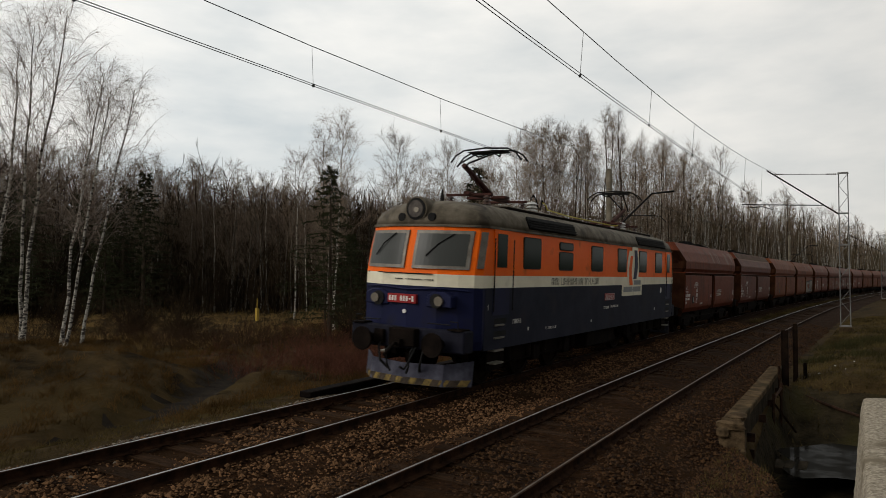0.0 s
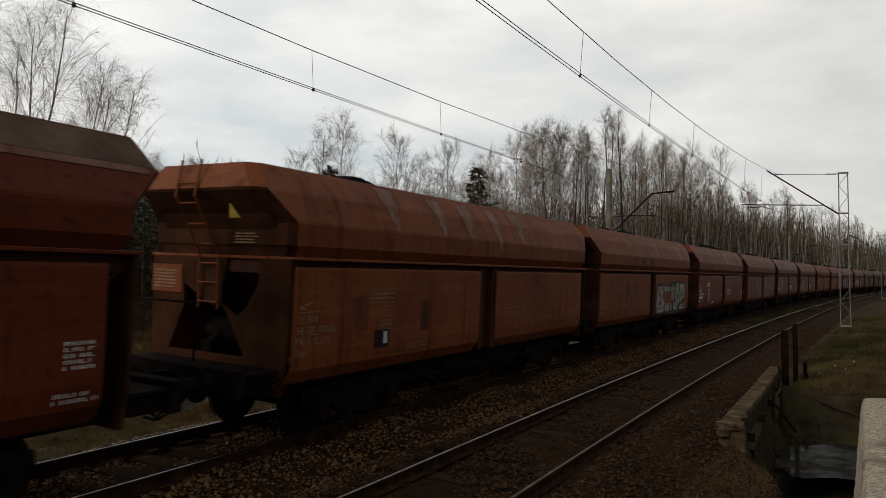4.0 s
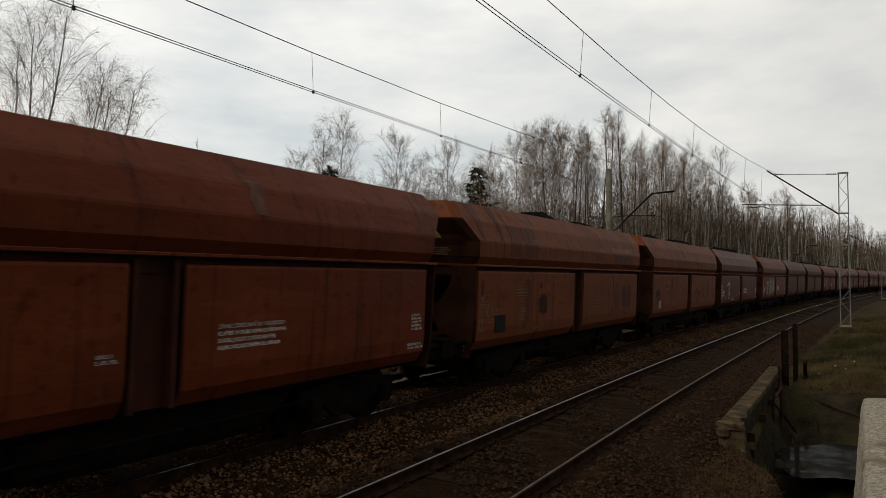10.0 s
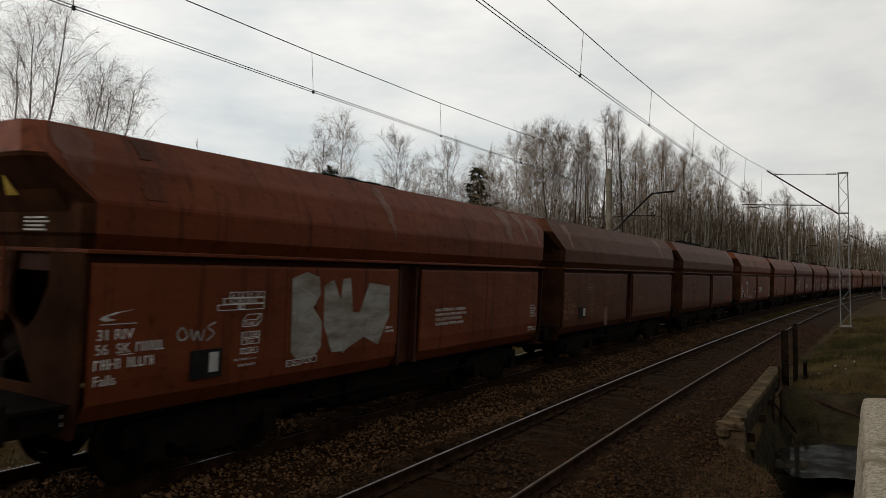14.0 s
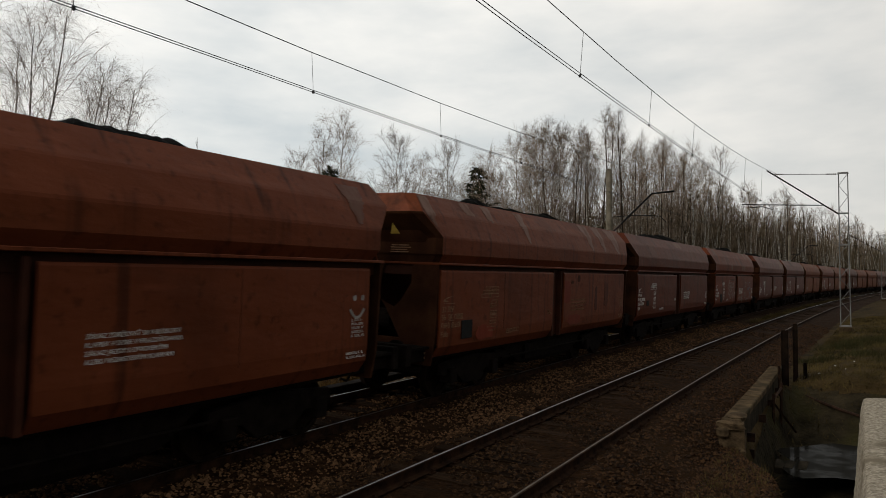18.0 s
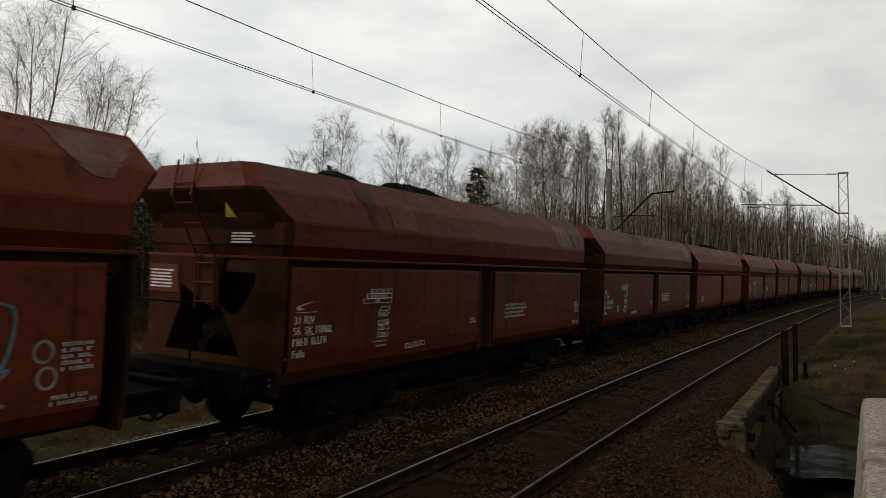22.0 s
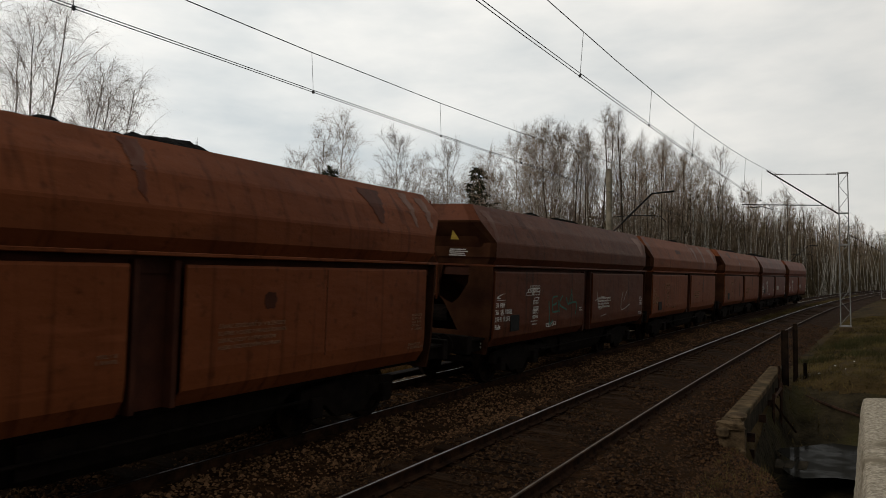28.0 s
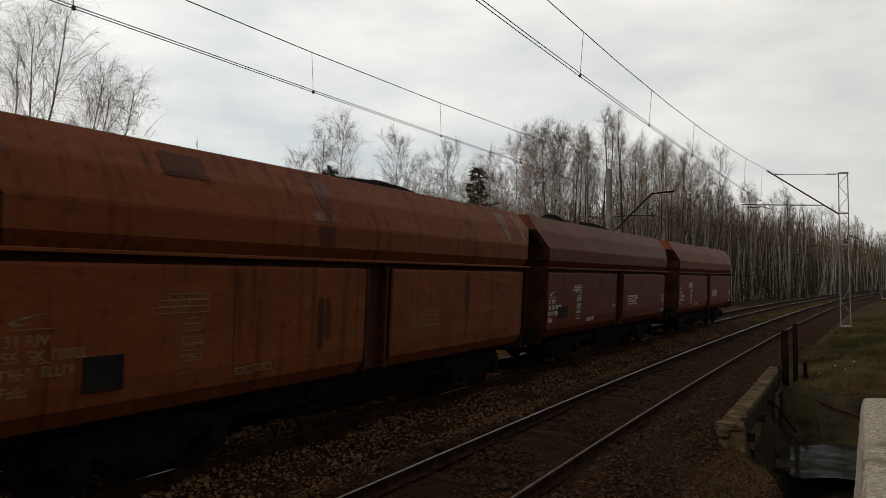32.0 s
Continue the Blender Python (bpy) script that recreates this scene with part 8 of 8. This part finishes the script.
# the near birches on the far side of the track: x, y, height, lean towards (x, y), base radius
for x, y, h, lx, ly, r, cf in ((-33.0, 18.8, 16.2, 0.045, 0.07, 0.125, 0.36), (-33.4, 19.2, 15.6, 0.02, 0.03, 0.11, 0.36), (-31.3, 19.7, 13.2, 0.065, 0.10, 0.10, 0.36), (-28.7, 18.2, 11.6, 0.075, 0.115, 0.085, 0.36), (-32.1, 21.2, 13.0, 0.09, 0.14, 0.09, 0.36), (-37.5, 17.0, 19.5, 0.03, 0.05, 0.18, 0.30), (-42.0, 22.0, 17.0, 0.0, 0.06, 0.17, 0.32)):
    plant("birch", tree_meshes("birch", h, (lx, ly), cf, 34, 6, 8, 0.44, 0.19, M["birch"], r * 0.74, 0.0022, 4, 1.05, limb=0.14, l3k=0.10), x, y, 0, 1, "tall leafless white-barked birch on the bank", "near birches")

KINDS = []
for i in range(5):
    KINDS.append(("birch", tree_meshes("birch", 17, tuple(tr.normal(0, 0.03, 2)), 0.34, 30, 8, 9, 0.10, 0.19, M["birch_far"], 0.085, 0.0055, 1, 1.1, seg2=3, limb=0.17), "leafless birch with a pale trunk at the wood's edge"))
for i in range(6):
    KINDS.append(("bare_tree", tree_meshes("bare_tree", 17, tuple(tr.normal(0, 0.04, 2)), 0.20, 30, 8, 9, 0.0, 0.19, M["bark"], 0.08, 0.0055, 1, 1.4, seg2=3, limb=0.16), "leafless dark-barked tree at the wood's edge"))
# the same kinds with thinner crowns, through which the sky shows, for the wood along the bend
tr_main, tr = tr, np.random.default_rng(77)
SLIM = []
for i in range(5):
    SLIM.append(("birch", tree_meshes("birch", 17, tuple(tr.normal(0, 0.03, 2)), 0.36, 26, 7, 7, 0.08, 0.15, M["birch_far"], 0.10, 0.0047, 1, 1.5, seg2=3, limb=0.15), "leafless birch with a pale trunk at the wood's edge"))
for i in range(6):
    SLIM.append(("bare_tree", tree_meshes("bare_tree", 17, tuple(tr.normal(0, 0.03, 2)), 0.28, 26, 7, 7, 0.0, 0.13, M["bark"], 0.10, 0.0050, 1, 1.9, seg2=3, limb=0.15), "slender leafless dark-barked tree at the wood's edge"))
tr = tr_main


def spruce_meshes(h, width):
    k = 8
    t = np.linspace(0, 1, k)
    trunk = np.stack([0 * t, 0 * t, h * t], 1)
    tv, tf = tubes(trunk[None], (0.14 * (1 - t) + 0.015)[None], 8)
    n = 95
    ht = np.linspace(0.10, 0.99, n)
    az_ = np.arange(n) * 2.4 + tr.uniform(-0.4, 0.4, n)
    ln = width * np.minimum(1.0, 1.25 * (1.02 - ht)) ** 0.9 * tr.uniform(0.30, 1.25, n) + 0.12
    p = np.stack([0 * ht, 0 * ht, ht * h], 1)
    d = np.stack([np.cos(az_), np.sin(az_), np.full(n, 0.10)], 1)
    b = grow(p, d, ln, 5, 0.06, 0.05)
    p2, d2, t2, i2 = branch_off(b, 22, 0.7, 0.1, 1.0)
    d2[:, 2] -= 0.25
    b2 = grow(p2, d2, tr.uniform(0.16, 0.42, len(p2)), 2, 0.1, 0.1)
    r2 = np.stack([np.full(len(p2), 0.020), np.full(len(p2), 0.030), np.full(len(p2), 0.004)], 1)
    v, f = merge([tubes(b, np.linspace(0.03, 0.01, 6)[None].repeat(n, 0), 3), tubes(b2, r2, 3)])
    return raw_np("trunk", tv, tf, M["bark"]), raw_np("crown", v, f, M["needle"])


def polar(px_az, r):
    a = radians(px_az)
    return r * math.sin(a), r * math.cos(a)


sp = [spruce_meshes(10.5, 3.2), spruce_meshes(8.0, 2.2)]
for az_, r, sc, k in ((-38.3, 44, 1.02, 0), (-36.6, 47, 0.85, 1), (-26.2, 73, 1.9, 1), (-52.4, 62, 1.15, 0), (-55.0, 64, 1.0, 1), (-60, 66, 1.1, 0), (-22.8, 84, 0.9, 1), (-16.2, 95, 1.0, 0), (-12.5, 112, 1.1, 1), (-47.0, 85, 1.1, 0), (-63.5, 60, 1.25, 0), (-60.8, 72, 1.2, 0), (-56.8, 74, 1.4, 1), (-53.8, 76, 1.2, 0)):
    x, y = polar(az_, r)
    plant("spruce", sp[k], x, y, az_, sc, "dark green spruce among the bare trees", "spruces")

R_AZ, R_MIN = [-75, -66, -50, -38, -20, -14, -8, -2.5, 1, 3.4, 6], [66, 68, 76, 68, 78, 88, 108, 146, 196, 265, 330]
# a taller birch and a slim group that stand out against the sky
for az_, r, sc, k in ((-37.9, 50, 0.86, 2), (-38.6, 51, 0.80, 8), (-41.2, 60, 0.80, 1), (-32.6, 62, 0.94, 0), (-28.6, 64, 0.92, 3), (-25.4, 66, 0.88, 4), (-31.2, 66, 0.85, 2), (-20.5, 72, 1.10, 5), (-18.6, 73, 1.08, 6), (-21.8, 72, 1.08, 1), (-23.2, 72, 1.0, 3), (-19.6, 71, 1.08, 2), (-17.4, 76, 1.02, 7)):
    x, y = polar(az_, r)
    plant(KINDS[k][0], KINDS[k][1], x, y, az_ * 3, sc, KINDS[k][2], "wood's edge trees")
for i in range(140):
    a = -68 + 73 * ((i + tr.random()) / 140)
    r = float(np.interp(a, R_AZ, R_MIN)) * (1 + 0.30 * tr.random() ** 1.6)
    hgt = float(np.interp(a, [-66, -52, -40, -34, -24, -20, -12, -8, -6.2, -2, 4], [16, 15.5, 13.5, 13.5, 15.5, 22.0, 23.5, 23.5, 19.5, 20.0, 21])) * tr.uniform(0.84, 1.05)
    k = int(tr.integers(0, len(KINDS)))
    x, y = polar(a, r)
    sort = (SLIM if a > -20 else KINDS)[k]
    plant(sort[0], sort[1], x, y, tr.uniform(0, 6.28), hgt / 17, sort[2], "wood's edge trees")

for i in range(64):
    a = -15 + 20.5 * ((i + tr.random()) / 64)
    r = float(np.interp(a, R_AZ, R_MIN)) * (1 + 0.45 * tr.random() ** 1.3)
    k = int(tr.integers(0, len(KINDS)))
    x, y = polar(a, r)
    hgt = tr.uniform(17.5, 22.5) * float(np.interp(a, [-15, -8, -6.5, -2, 1, 5], [1, 1, 0.87, 0.94, 0.97, 1]))
    plant(SLIM[k][0], SLIM[k][1], x, y, tr.uniform(0, 6.28), hgt / 17, SLIM[k][2], "wood's edge trees")

for i in range(34):
    a = -66 + 36 * ((i + tr.random()) / 34)
    r = float(np.interp(a, R_AZ, R_MIN)) * (1.02 + 0.25 * tr.random())
    k = int(tr.integers(0, len(KINDS)))
    x, y = polar(a, r)
    plant(KINDS[k][0], KINDS[k][1], x, y, tr.uniform(0, 6.28), tr.uniform(11.5, 14.5) / 17, KINDS[k][2], "wood's edge trees")

# slim pale birch stems along the wood's edge
n = 520
aa = np.concatenate([tr.uniform(-16, 5.5, 340), tr.uniform(-62, -16, 180)])
rr = np.interp(aa, R_AZ, R_MIN) * (0.99 + 0.22 * tr.random(n))
b = np.stack([rr * np.sin(np.radians(aa)), rr * np.cos(np.radians(aa))], 1)
b = np.concatenate([b, ground_z(b[:, 0], b[:, 1])[:, None]], 1)
st_ = grow(b, np.stack([tr.normal(0, 0.10, n), tr.normal(0, 0.10, n), np.ones(n)], 1), tr.uniform(8, 15, n), 5, 0.035, 0)
rad_ = np.linspace(1, 0.25, 6)[None] * tr.uniform(0.045, 0.085, (n, 1)) * np.minimum(1.6, rr / 90)[:, None]
for name, sel, mtl, label in (("birch_stems", aa >= -27, M["birch_far"], "slim pale birch stems along the wood's edge"), ("grey_stems", aa < -27, M["alder"], "slim grey stems along the dark wood's edge")):
    tagged(new(name, raw_np(name, *tubes(st_[sel], rad_[sel], 5), mtl)), label, "wood", kind="stuff")

# the wood behind: one mass of thin trunks and twigs
n = 1250
aa = np.concatenate([tr.uniform(-72, 5.5, 850), tr.uniform(-12, 6, 200), tr.uniform(-72, -46, 200)])
rr = np.interp(aa, R_AZ, R_MIN) * (1.04 + 0.75 * tr.random(n))
hh = np.interp(aa, [-66, -52, -40, -34, -24, -20, -12, -8, -6.5, -2, 4], [14, 14.0, 12.0, 11.5, 13, 16.5, 16.5, 17.5, 15.0, 17, 20]) * tr.uniform(0.7, 1.02, n)
px_, py_ = rr * np.sin(np.radians(aa)), rr * np.cos(np.radians(aa))
bz = ground_z(px_, py_)
base = np.stack([px_, py_, bz], 1)
hh[1050:] *= 1.18
tl = grow(base, np.stack([tr.normal(0, 0.06, n), tr.normal(0, 0.06, n), np.ones(n)], 1), hh, 5, 0.03, 0)
trd = np.linspace(1, 0.15, 6)[None] * tr.uniform(0.07, 0.15, (n, 1))
p1, d1, t1, i1 = branch_off(tl, 14, 0.55, 0.22, 0.98)
b1 = grow(p1, d1, hh[i1] * tr.uniform(0.12, 0.26, len(i1)), 3, 0.12, -0.02)
p2, d2, t2, i2 = branch_off(b1, 4, 0.55, 0.1, 1.0)
b2 = grow(p2, d2, tr.uniform(0.8, 1.8, len(i2)), 1, 0.15, 0.03)
half = n * 3 // 10
stand = np.random.default_rng(5).random(n) > np.interp(aa, [-26, -21, -9, -3, 3], [0, 0.28, 0.34, 0.12, 0.05])
tagged(new("far_wood_birches", raw_np("far_wood_birches", *tubes(tl[:half][stand[:half]], trd[:half][stand[:half]], 4), M["alder"])), "grey trunks deep in the wood", "wood", kind="stuff")
late = np.arange(n) >= half
# Left of -25 degrees the dim twig colour, right of it the lit one.
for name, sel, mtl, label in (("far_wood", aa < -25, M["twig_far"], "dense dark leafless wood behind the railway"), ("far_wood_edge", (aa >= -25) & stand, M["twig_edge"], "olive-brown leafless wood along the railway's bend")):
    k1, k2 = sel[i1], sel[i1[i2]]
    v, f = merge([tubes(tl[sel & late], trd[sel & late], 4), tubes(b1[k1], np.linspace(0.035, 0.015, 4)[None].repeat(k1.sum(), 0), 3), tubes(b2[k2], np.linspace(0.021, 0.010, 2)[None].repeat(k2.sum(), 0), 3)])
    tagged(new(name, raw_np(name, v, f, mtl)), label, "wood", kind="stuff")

# slender stems far back in the wood
n = 22000
aa = np.concatenate([tr.uniform(-76, 5.8, 11500), tr.uniform(-12, 6.2, 4500), tr.uniform(-54, -26, 6000)])
rr = np.interp(aa, R_AZ, R_MIN) * tr.uniform(1.15, 2.3, n)
b = np.stack([rr * np.sin(np.radians(aa)), rr * np.cos(np.radians(aa))], 1)
b = np.concatenate([b, ground_z(b[:, 0], b[:, 1])[:, None]], 1)
st_ = grow(b, np.stack([tr.normal(0, 0.08, n), tr.normal(0, 0.08, n), np.ones(n)], 1), tr.uniform(4, 11, n) * np.interp(aa, [-76, -52, -48, -34, -28, -22, -12, -6, 6], [1.1, 1.1, 1.3, 1.3, 1.2, 1.45, 1.75, 1.75, 1.8]), 2, 0.05, 0)
p1, d1, t1, i1 = branch_off(st_, 4, 0.5, 0.2, 1.0)
b1 = grow(p1, d1, tr.uniform(1.0, 3.6, len(i1)), 1, 0.1, 0)
rad_ = np.linspace(1, 0.2, 3)[None] * tr.uniform(0.05, 0.12, (n, 1)) * (rr / 95)[:, None]
# The stems take the same dim and lit colours.
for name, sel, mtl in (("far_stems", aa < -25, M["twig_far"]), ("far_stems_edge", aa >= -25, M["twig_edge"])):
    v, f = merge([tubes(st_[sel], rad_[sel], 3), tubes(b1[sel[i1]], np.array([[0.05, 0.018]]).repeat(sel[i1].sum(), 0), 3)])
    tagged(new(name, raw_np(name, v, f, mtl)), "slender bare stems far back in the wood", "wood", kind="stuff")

# undergrowth at the wood's foot
n = 11000
aa = tr.uniform(-74, 5.8, n)
rr = np.interp(aa, R_AZ, R_MIN) * (0.97 + 1.0 * tr.random(n))
b = np.stack([rr * np.sin(np.radians(aa)), rr * np.cos(np.radians(aa))], 1)
b = np.concatenate([b, ground_z(b[:, 0], b[:, 1])[:, None]], 1)
st_ = grow(b, np.stack([tr.normal(0, 0.3, n), tr.normal(0, 0.3, n), np.ones(n)], 1), tr.uniform(1.5, 8.5, n), 3, 0.12, 0)
p1, d1, t1, i1 = branch_off(st_, 5, 0.6, 0.2, 1.0)
b1 = grow(p1, d1, tr.uniform(0.8, 2.4, len(i1)), 1, 0.15, 0)
# Saplings too: dim colour on the left, lit colour on the right.
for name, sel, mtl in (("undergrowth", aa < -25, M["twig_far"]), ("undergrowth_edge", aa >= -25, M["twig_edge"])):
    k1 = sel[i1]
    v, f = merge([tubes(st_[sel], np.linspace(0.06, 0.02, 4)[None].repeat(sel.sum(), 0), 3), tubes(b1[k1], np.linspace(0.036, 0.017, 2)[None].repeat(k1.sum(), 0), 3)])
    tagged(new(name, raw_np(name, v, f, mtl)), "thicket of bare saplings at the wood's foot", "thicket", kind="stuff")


def thicket(name, label, centres, n, spread, h, material, r0=0.012, sub=5):
    c = np.array(centres)[tr.integers(0, len(centres), n)]
    b = c + tr.normal(0, spread, (n, 2))
    b = np.concatenate([b, ground_z(b[:, 0], b[:, 1])[:, None]], 1)
    s = grow(b, np.stack([tr.normal(0, 0.45, n), tr.normal(0, 0.45, n), np.ones(n)], 1), h * tr.uniform(0.4, 1.1, n), 4, 0.14, 0.03)
    p, d, t, i = branch_off(s, sub, 0.6, 0.2, 1.0)
    tw = grow(p, d, h * tr.uniform(0.12, 0.35, len(i)), 2, 0.15, 0.02)
    v, f = merge([tubes(s, np.linspace(r0, r0 * 0.4, 5)[None].repeat(n, 0), 3), tubes(tw, np.linspace(r0 * 0.5, r0 * 0.25, 3)[None].repeat(len(tw), 0), 3)])
    return tagged(new(name, raw_np(name, v, f, material)), label, "bush", kind="stuff")


thicket("bramble_thicket", "red-brown leafless bramble thicket beyond the track", [(-16, 22), (-15, 20), (-17.5, 25), (-14.5, 23), (-19, 24), (-15.5, 27), (-20, 21)], 1500, 1.1, 1.25, M["bramble"], 0.009)
thicket("bramble_thicket", "red-brown leafless bramble thicket beyond the track", [(-14, 31), (-16, 36), (-18, 42), (-20, 33), (-13, 45), (-24, 30)], 900, 1.8, 1.4, M["bramble"], 0.012)
thicket("dark_scrub", "low dark-brown leafless scrub in the meadow", [(-30, 26), (-27, 28), (-33, 24), (-25, 26), (-36, 21.5), (-28, 24), (-23, 29)], 850, 1.7, 1.5, M["scrub"], 0.010)
for az_, r in ((-53.0, 46), (-49.3, 43), (-36.0, 40), (-57.5, 50)):
    x, y = polar(az_, r)
    thicket("bare_bush", "round leafless dark bush in the dry meadow", [(x, y)], 60, 0.35, 3.0, M["twig_far"], 0.024, 12)


def blades(name, label, x, y, h, material, wide=0.008):
    k = len(x)
    b = np.stack([x, y, ground_z(x, y) - 0.02], 1)
    s = grow(b, np.stack([tr.normal(0, 0.6, k), tr.normal(0, 0.6, k), np.ones(k)], 1), h, 1, 0.12, 0.2)
    v, f = tubes(s, np.array([[wide, 0.001]]).repeat(k, 0), 3)
    return tagged(new(name, raw_np(name, v, f, material)), label, "grass", kind="stuff")


def scatter(n, x0, x1, y0, y1, clump, ok):
    cx, cy = tr.uniform(x0, x1, n // clump), tr.uniform(y0, y1, n // clump)
    x = np.repeat(cx, clump) + tr.normal(0, 0.12, len(cx) * clump)
    y = np.repeat(cy, clump) + tr.normal(0, 0.12, len(cx) * clump)
    g = ok(x, y)
    return x[g], y[g]


gx_, gy_ = scatter(76000, -36, -9.6, 3, 44, 26, lambda x, y: (lat_of(x, y) < -6.9) & ((abs(((y - 11.4) - 1.64 * (-x - 15.1)) / 1.92 - 0.55) > 1.35) | (x < -22.5)))
blades("dry_grass", "tussocks of bleached dead grass on the bank", gx_, gy_, tr.uniform(0.10, 0.40, len(gx_)), M["grass"])
gx_, gy_ = scatter(38000, -75, -28, 22, 80, 12, lambda x, y: lat_of(x, y) < -14)
blades("meadow_grass", "bleached dead grass in the meadow", gx_, gy_, tr.uniform(0.3, 0.65, len(gx_)), M["straw"], 0.012)
gx_, gy_ = scatter(78000, -1.4, 14, 17.5, 55, 22, lambda x, y: (lat_of(x, y) > 2.5) & ((y > 18.2) | (lat_of(x, y) > 4)))
blades("turf", "short green and straw-coloured turf beside the track", gx_, gy_, tr.uniform(0.05, 0.20, len(gx_)), M["grass_green"], 0.011)
gx_, gy_ = scatter(1300, -1.9, 0.2, 8.5, 12.6, 12, lambda x, y: lat_of(x, y) > 2.2)
blades("turf_edge", "thin green turf at the ballast's edge", gx_, gy_, tr.uniform(0.05, 0.16, len(gx_)), M["grass_green"])

gs, gl = tr.uniform(45, 130, 9000), tr.normal(-2.05, 0.28, 9000)
gx_, gy_, _ = near_xy(gs, gl)
tagged(new("turf_strip", raw_np("turf_strip", *tubes(grow(np.stack([gx_, gy_, np.full(9000, -0.33)], 1), np.stack([tr.normal(0, 0.5, 9000), tr.normal(0, 0.5, 9000), np.ones(9000)], 1), tr.uniform(0.08, 0.25, 9000), 1, 0.1, 0), np.array([[0.014, 0.003]]).repeat(9000, 0), 3), M["grass_green"])), "strip of straw-green grass between the tracks", "grass", kind="stuff")
gx_, gy_ = scatter(42000, -20, -9.0, 1.5, 16, 12, lambda x, y: (lat_of(x, y) < -6.5) & (lat_of(x, y) > -8.9))
blades("bank_turf", "short green turf on the bank by the ballast", gx_, gy_, tr.uniform(0.04, 0.13, len(gx_)), M["grass_green"])

# dark tufts beside the track
tx_, ty_ = [], []
for cx, cy, cr, cn in ((0.35, 30.5, 0.45, 700), (1.3, 32.5, 0.6, 800), (2.6, 34.0, 0.7, 700), (0.9, 27.0, 0.4, 350), (3.4, 39.0, 0.9, 700), (-0.35, 26.0, 0.3, 260), (1.9, 25.0, 0.35, 260)):
    tx_.append(cx + tr.normal(0, cr, cn))
    ty_.append(cy + tr.normal(0, cr, cn))
tx_, ty_ = np.concatenate(tx_), np.concatenate(ty_)
blades("grass_tufts", "dark green tufts of coarse grass beside the track", tx_, ty_, tr.uniform(0.12, 0.34, len(tx_)), M["tuft"], 0.012)

# yellow marker post in the meadow
mx, my = polar(-44.0, 60)
mk = tagged(new("marker_post"), "slim yellow marker post in the dry meadow", "post")
mk.matrix_basis = Matrix.Translation((mx, my, float(ground_z(mx, my))))
part("post", Shape().tube([(0, 0, -0.2), (0, 0, 1.9)], 0.035, 8), M["yellow"], mk)
part("post_foot", Shape().box(-0.12, 0.12, -0.12, 0.12, -0.1, 1.1), M["yellow"], mk, bevel=0.02)

# ---- the train's run ----
# speed in metres a second at these seconds: the train slows down all the way
SPEEDS = [(0.0, 13.038), (1.5, 12.947), (3.0, 12.94), (5.5, 12.741), (8.0, 12.30), (10.5, 12.277), (13.0, 12.20), (15.5, 11.92), (18.0, 11.55), (20.5, 11.03), (23.0, 10.563), (25.5, 10.14), (28.0, 9.744), (30.0, 9.189), (32.0, 8.506)]
# small differences in how far each wagon's side stands back from its coupling
SETBACK = [-0.25, -0.1, 0.6, 0.1, 0.2, 0.09, -0.17, 0.17, 0.08, 0.07, -0.5, 0.1, -0.3, -0.5, 0.21, 0.32, -0.18, -0.25, 0.4, 0.33, -0.27, 0.4, -0.15, 0.5, -0.32, 0.12, -0.45, -0.15]


def run(t):
    """Place along the far track of the first wagon."""
    s = 31.477
    for (t0, v0), (t1, v1) in zip(SPEEDS, SPEEDS[1:]):
        if t <= t0:
            break
        e = min(t, t1) - t0
        s -= v0 * e + (v1 - v0) * e * e / (2 * (t1 - t0))
    return s


def vehicle_pose(s, p0, p1):
    a, b = Vector(far_pt(s + p0, 0, 0)), Vector(far_pt(s + p1, 0, 0))
    d = (b - a).normalized()
    r = Vector((d.y, -d.x, 0))
    up = Vector((0, 0, 1))
    r2, u2 = r * math.cos(CANT) - up * math.sin(CANT), up * math.cos(CANT) + r * math.sin(CANT)
    o = a - d * p0
    return Matrix(((r2.x, d.x, u2.x, o.x), (r2.y, d.y, u2.y, o.y), (r2.z, d.z, u2.z, o.z), (0, 0, 0, 1)))


TRAIN_TIMES = [i * 0.5 for i in range(65)]


def motions():
    walk(loco, [(t, vehicle_pose(run(t) - 19.14, 3.85, LL - 3.85)) for t in TRAIN_TIMES])
    for i, w in enumerate(wagons):
        walk(w, [(t, vehicle_pose(run(t) + 13.5 * i + SETBACK[i], 2.0, 9.8)) for t in TRAIN_TIMES])
    # wheels turn while their vehicle is near
    for sets, off, rad in [(LOCO_SETS, -19.14, 0.62)] + [(ws, 13.5 * i, 0.46) for i, ws in enumerate(WAGON_SETS)]:
        times = [k / FPS for k in range(0, 32 * FPS + 1) if -14 < run(k / FPS) + off < 34]
        if times[0] > 0:
            times = [0.0] + times
        if times[-1] < 32:
            times = times + [32.0]
        for o in sets:
            at = o.matrix_basis.translation.copy()
            rows = []
            for t in times:
                u = min(max(t, times[1] if times[0] == 0 and times[1] > 0.05 else 0.0), times[-2])
                ang = (run(0) - run(u)) / rad
                rows.append((t, Matrix.Translation(at) @ Matrix.Rotation(ang % (2 * math.pi), 4, "X")))
            walk(o, rows)
    walk(wires_far, [(t, pose(0, 0, z)) for t, z in ((0, 0.11), (1, 0.145), (2, 0.115), (3.5, 0.055), (5.5, 0.005), (7, 0), (32, 0))])


motions()
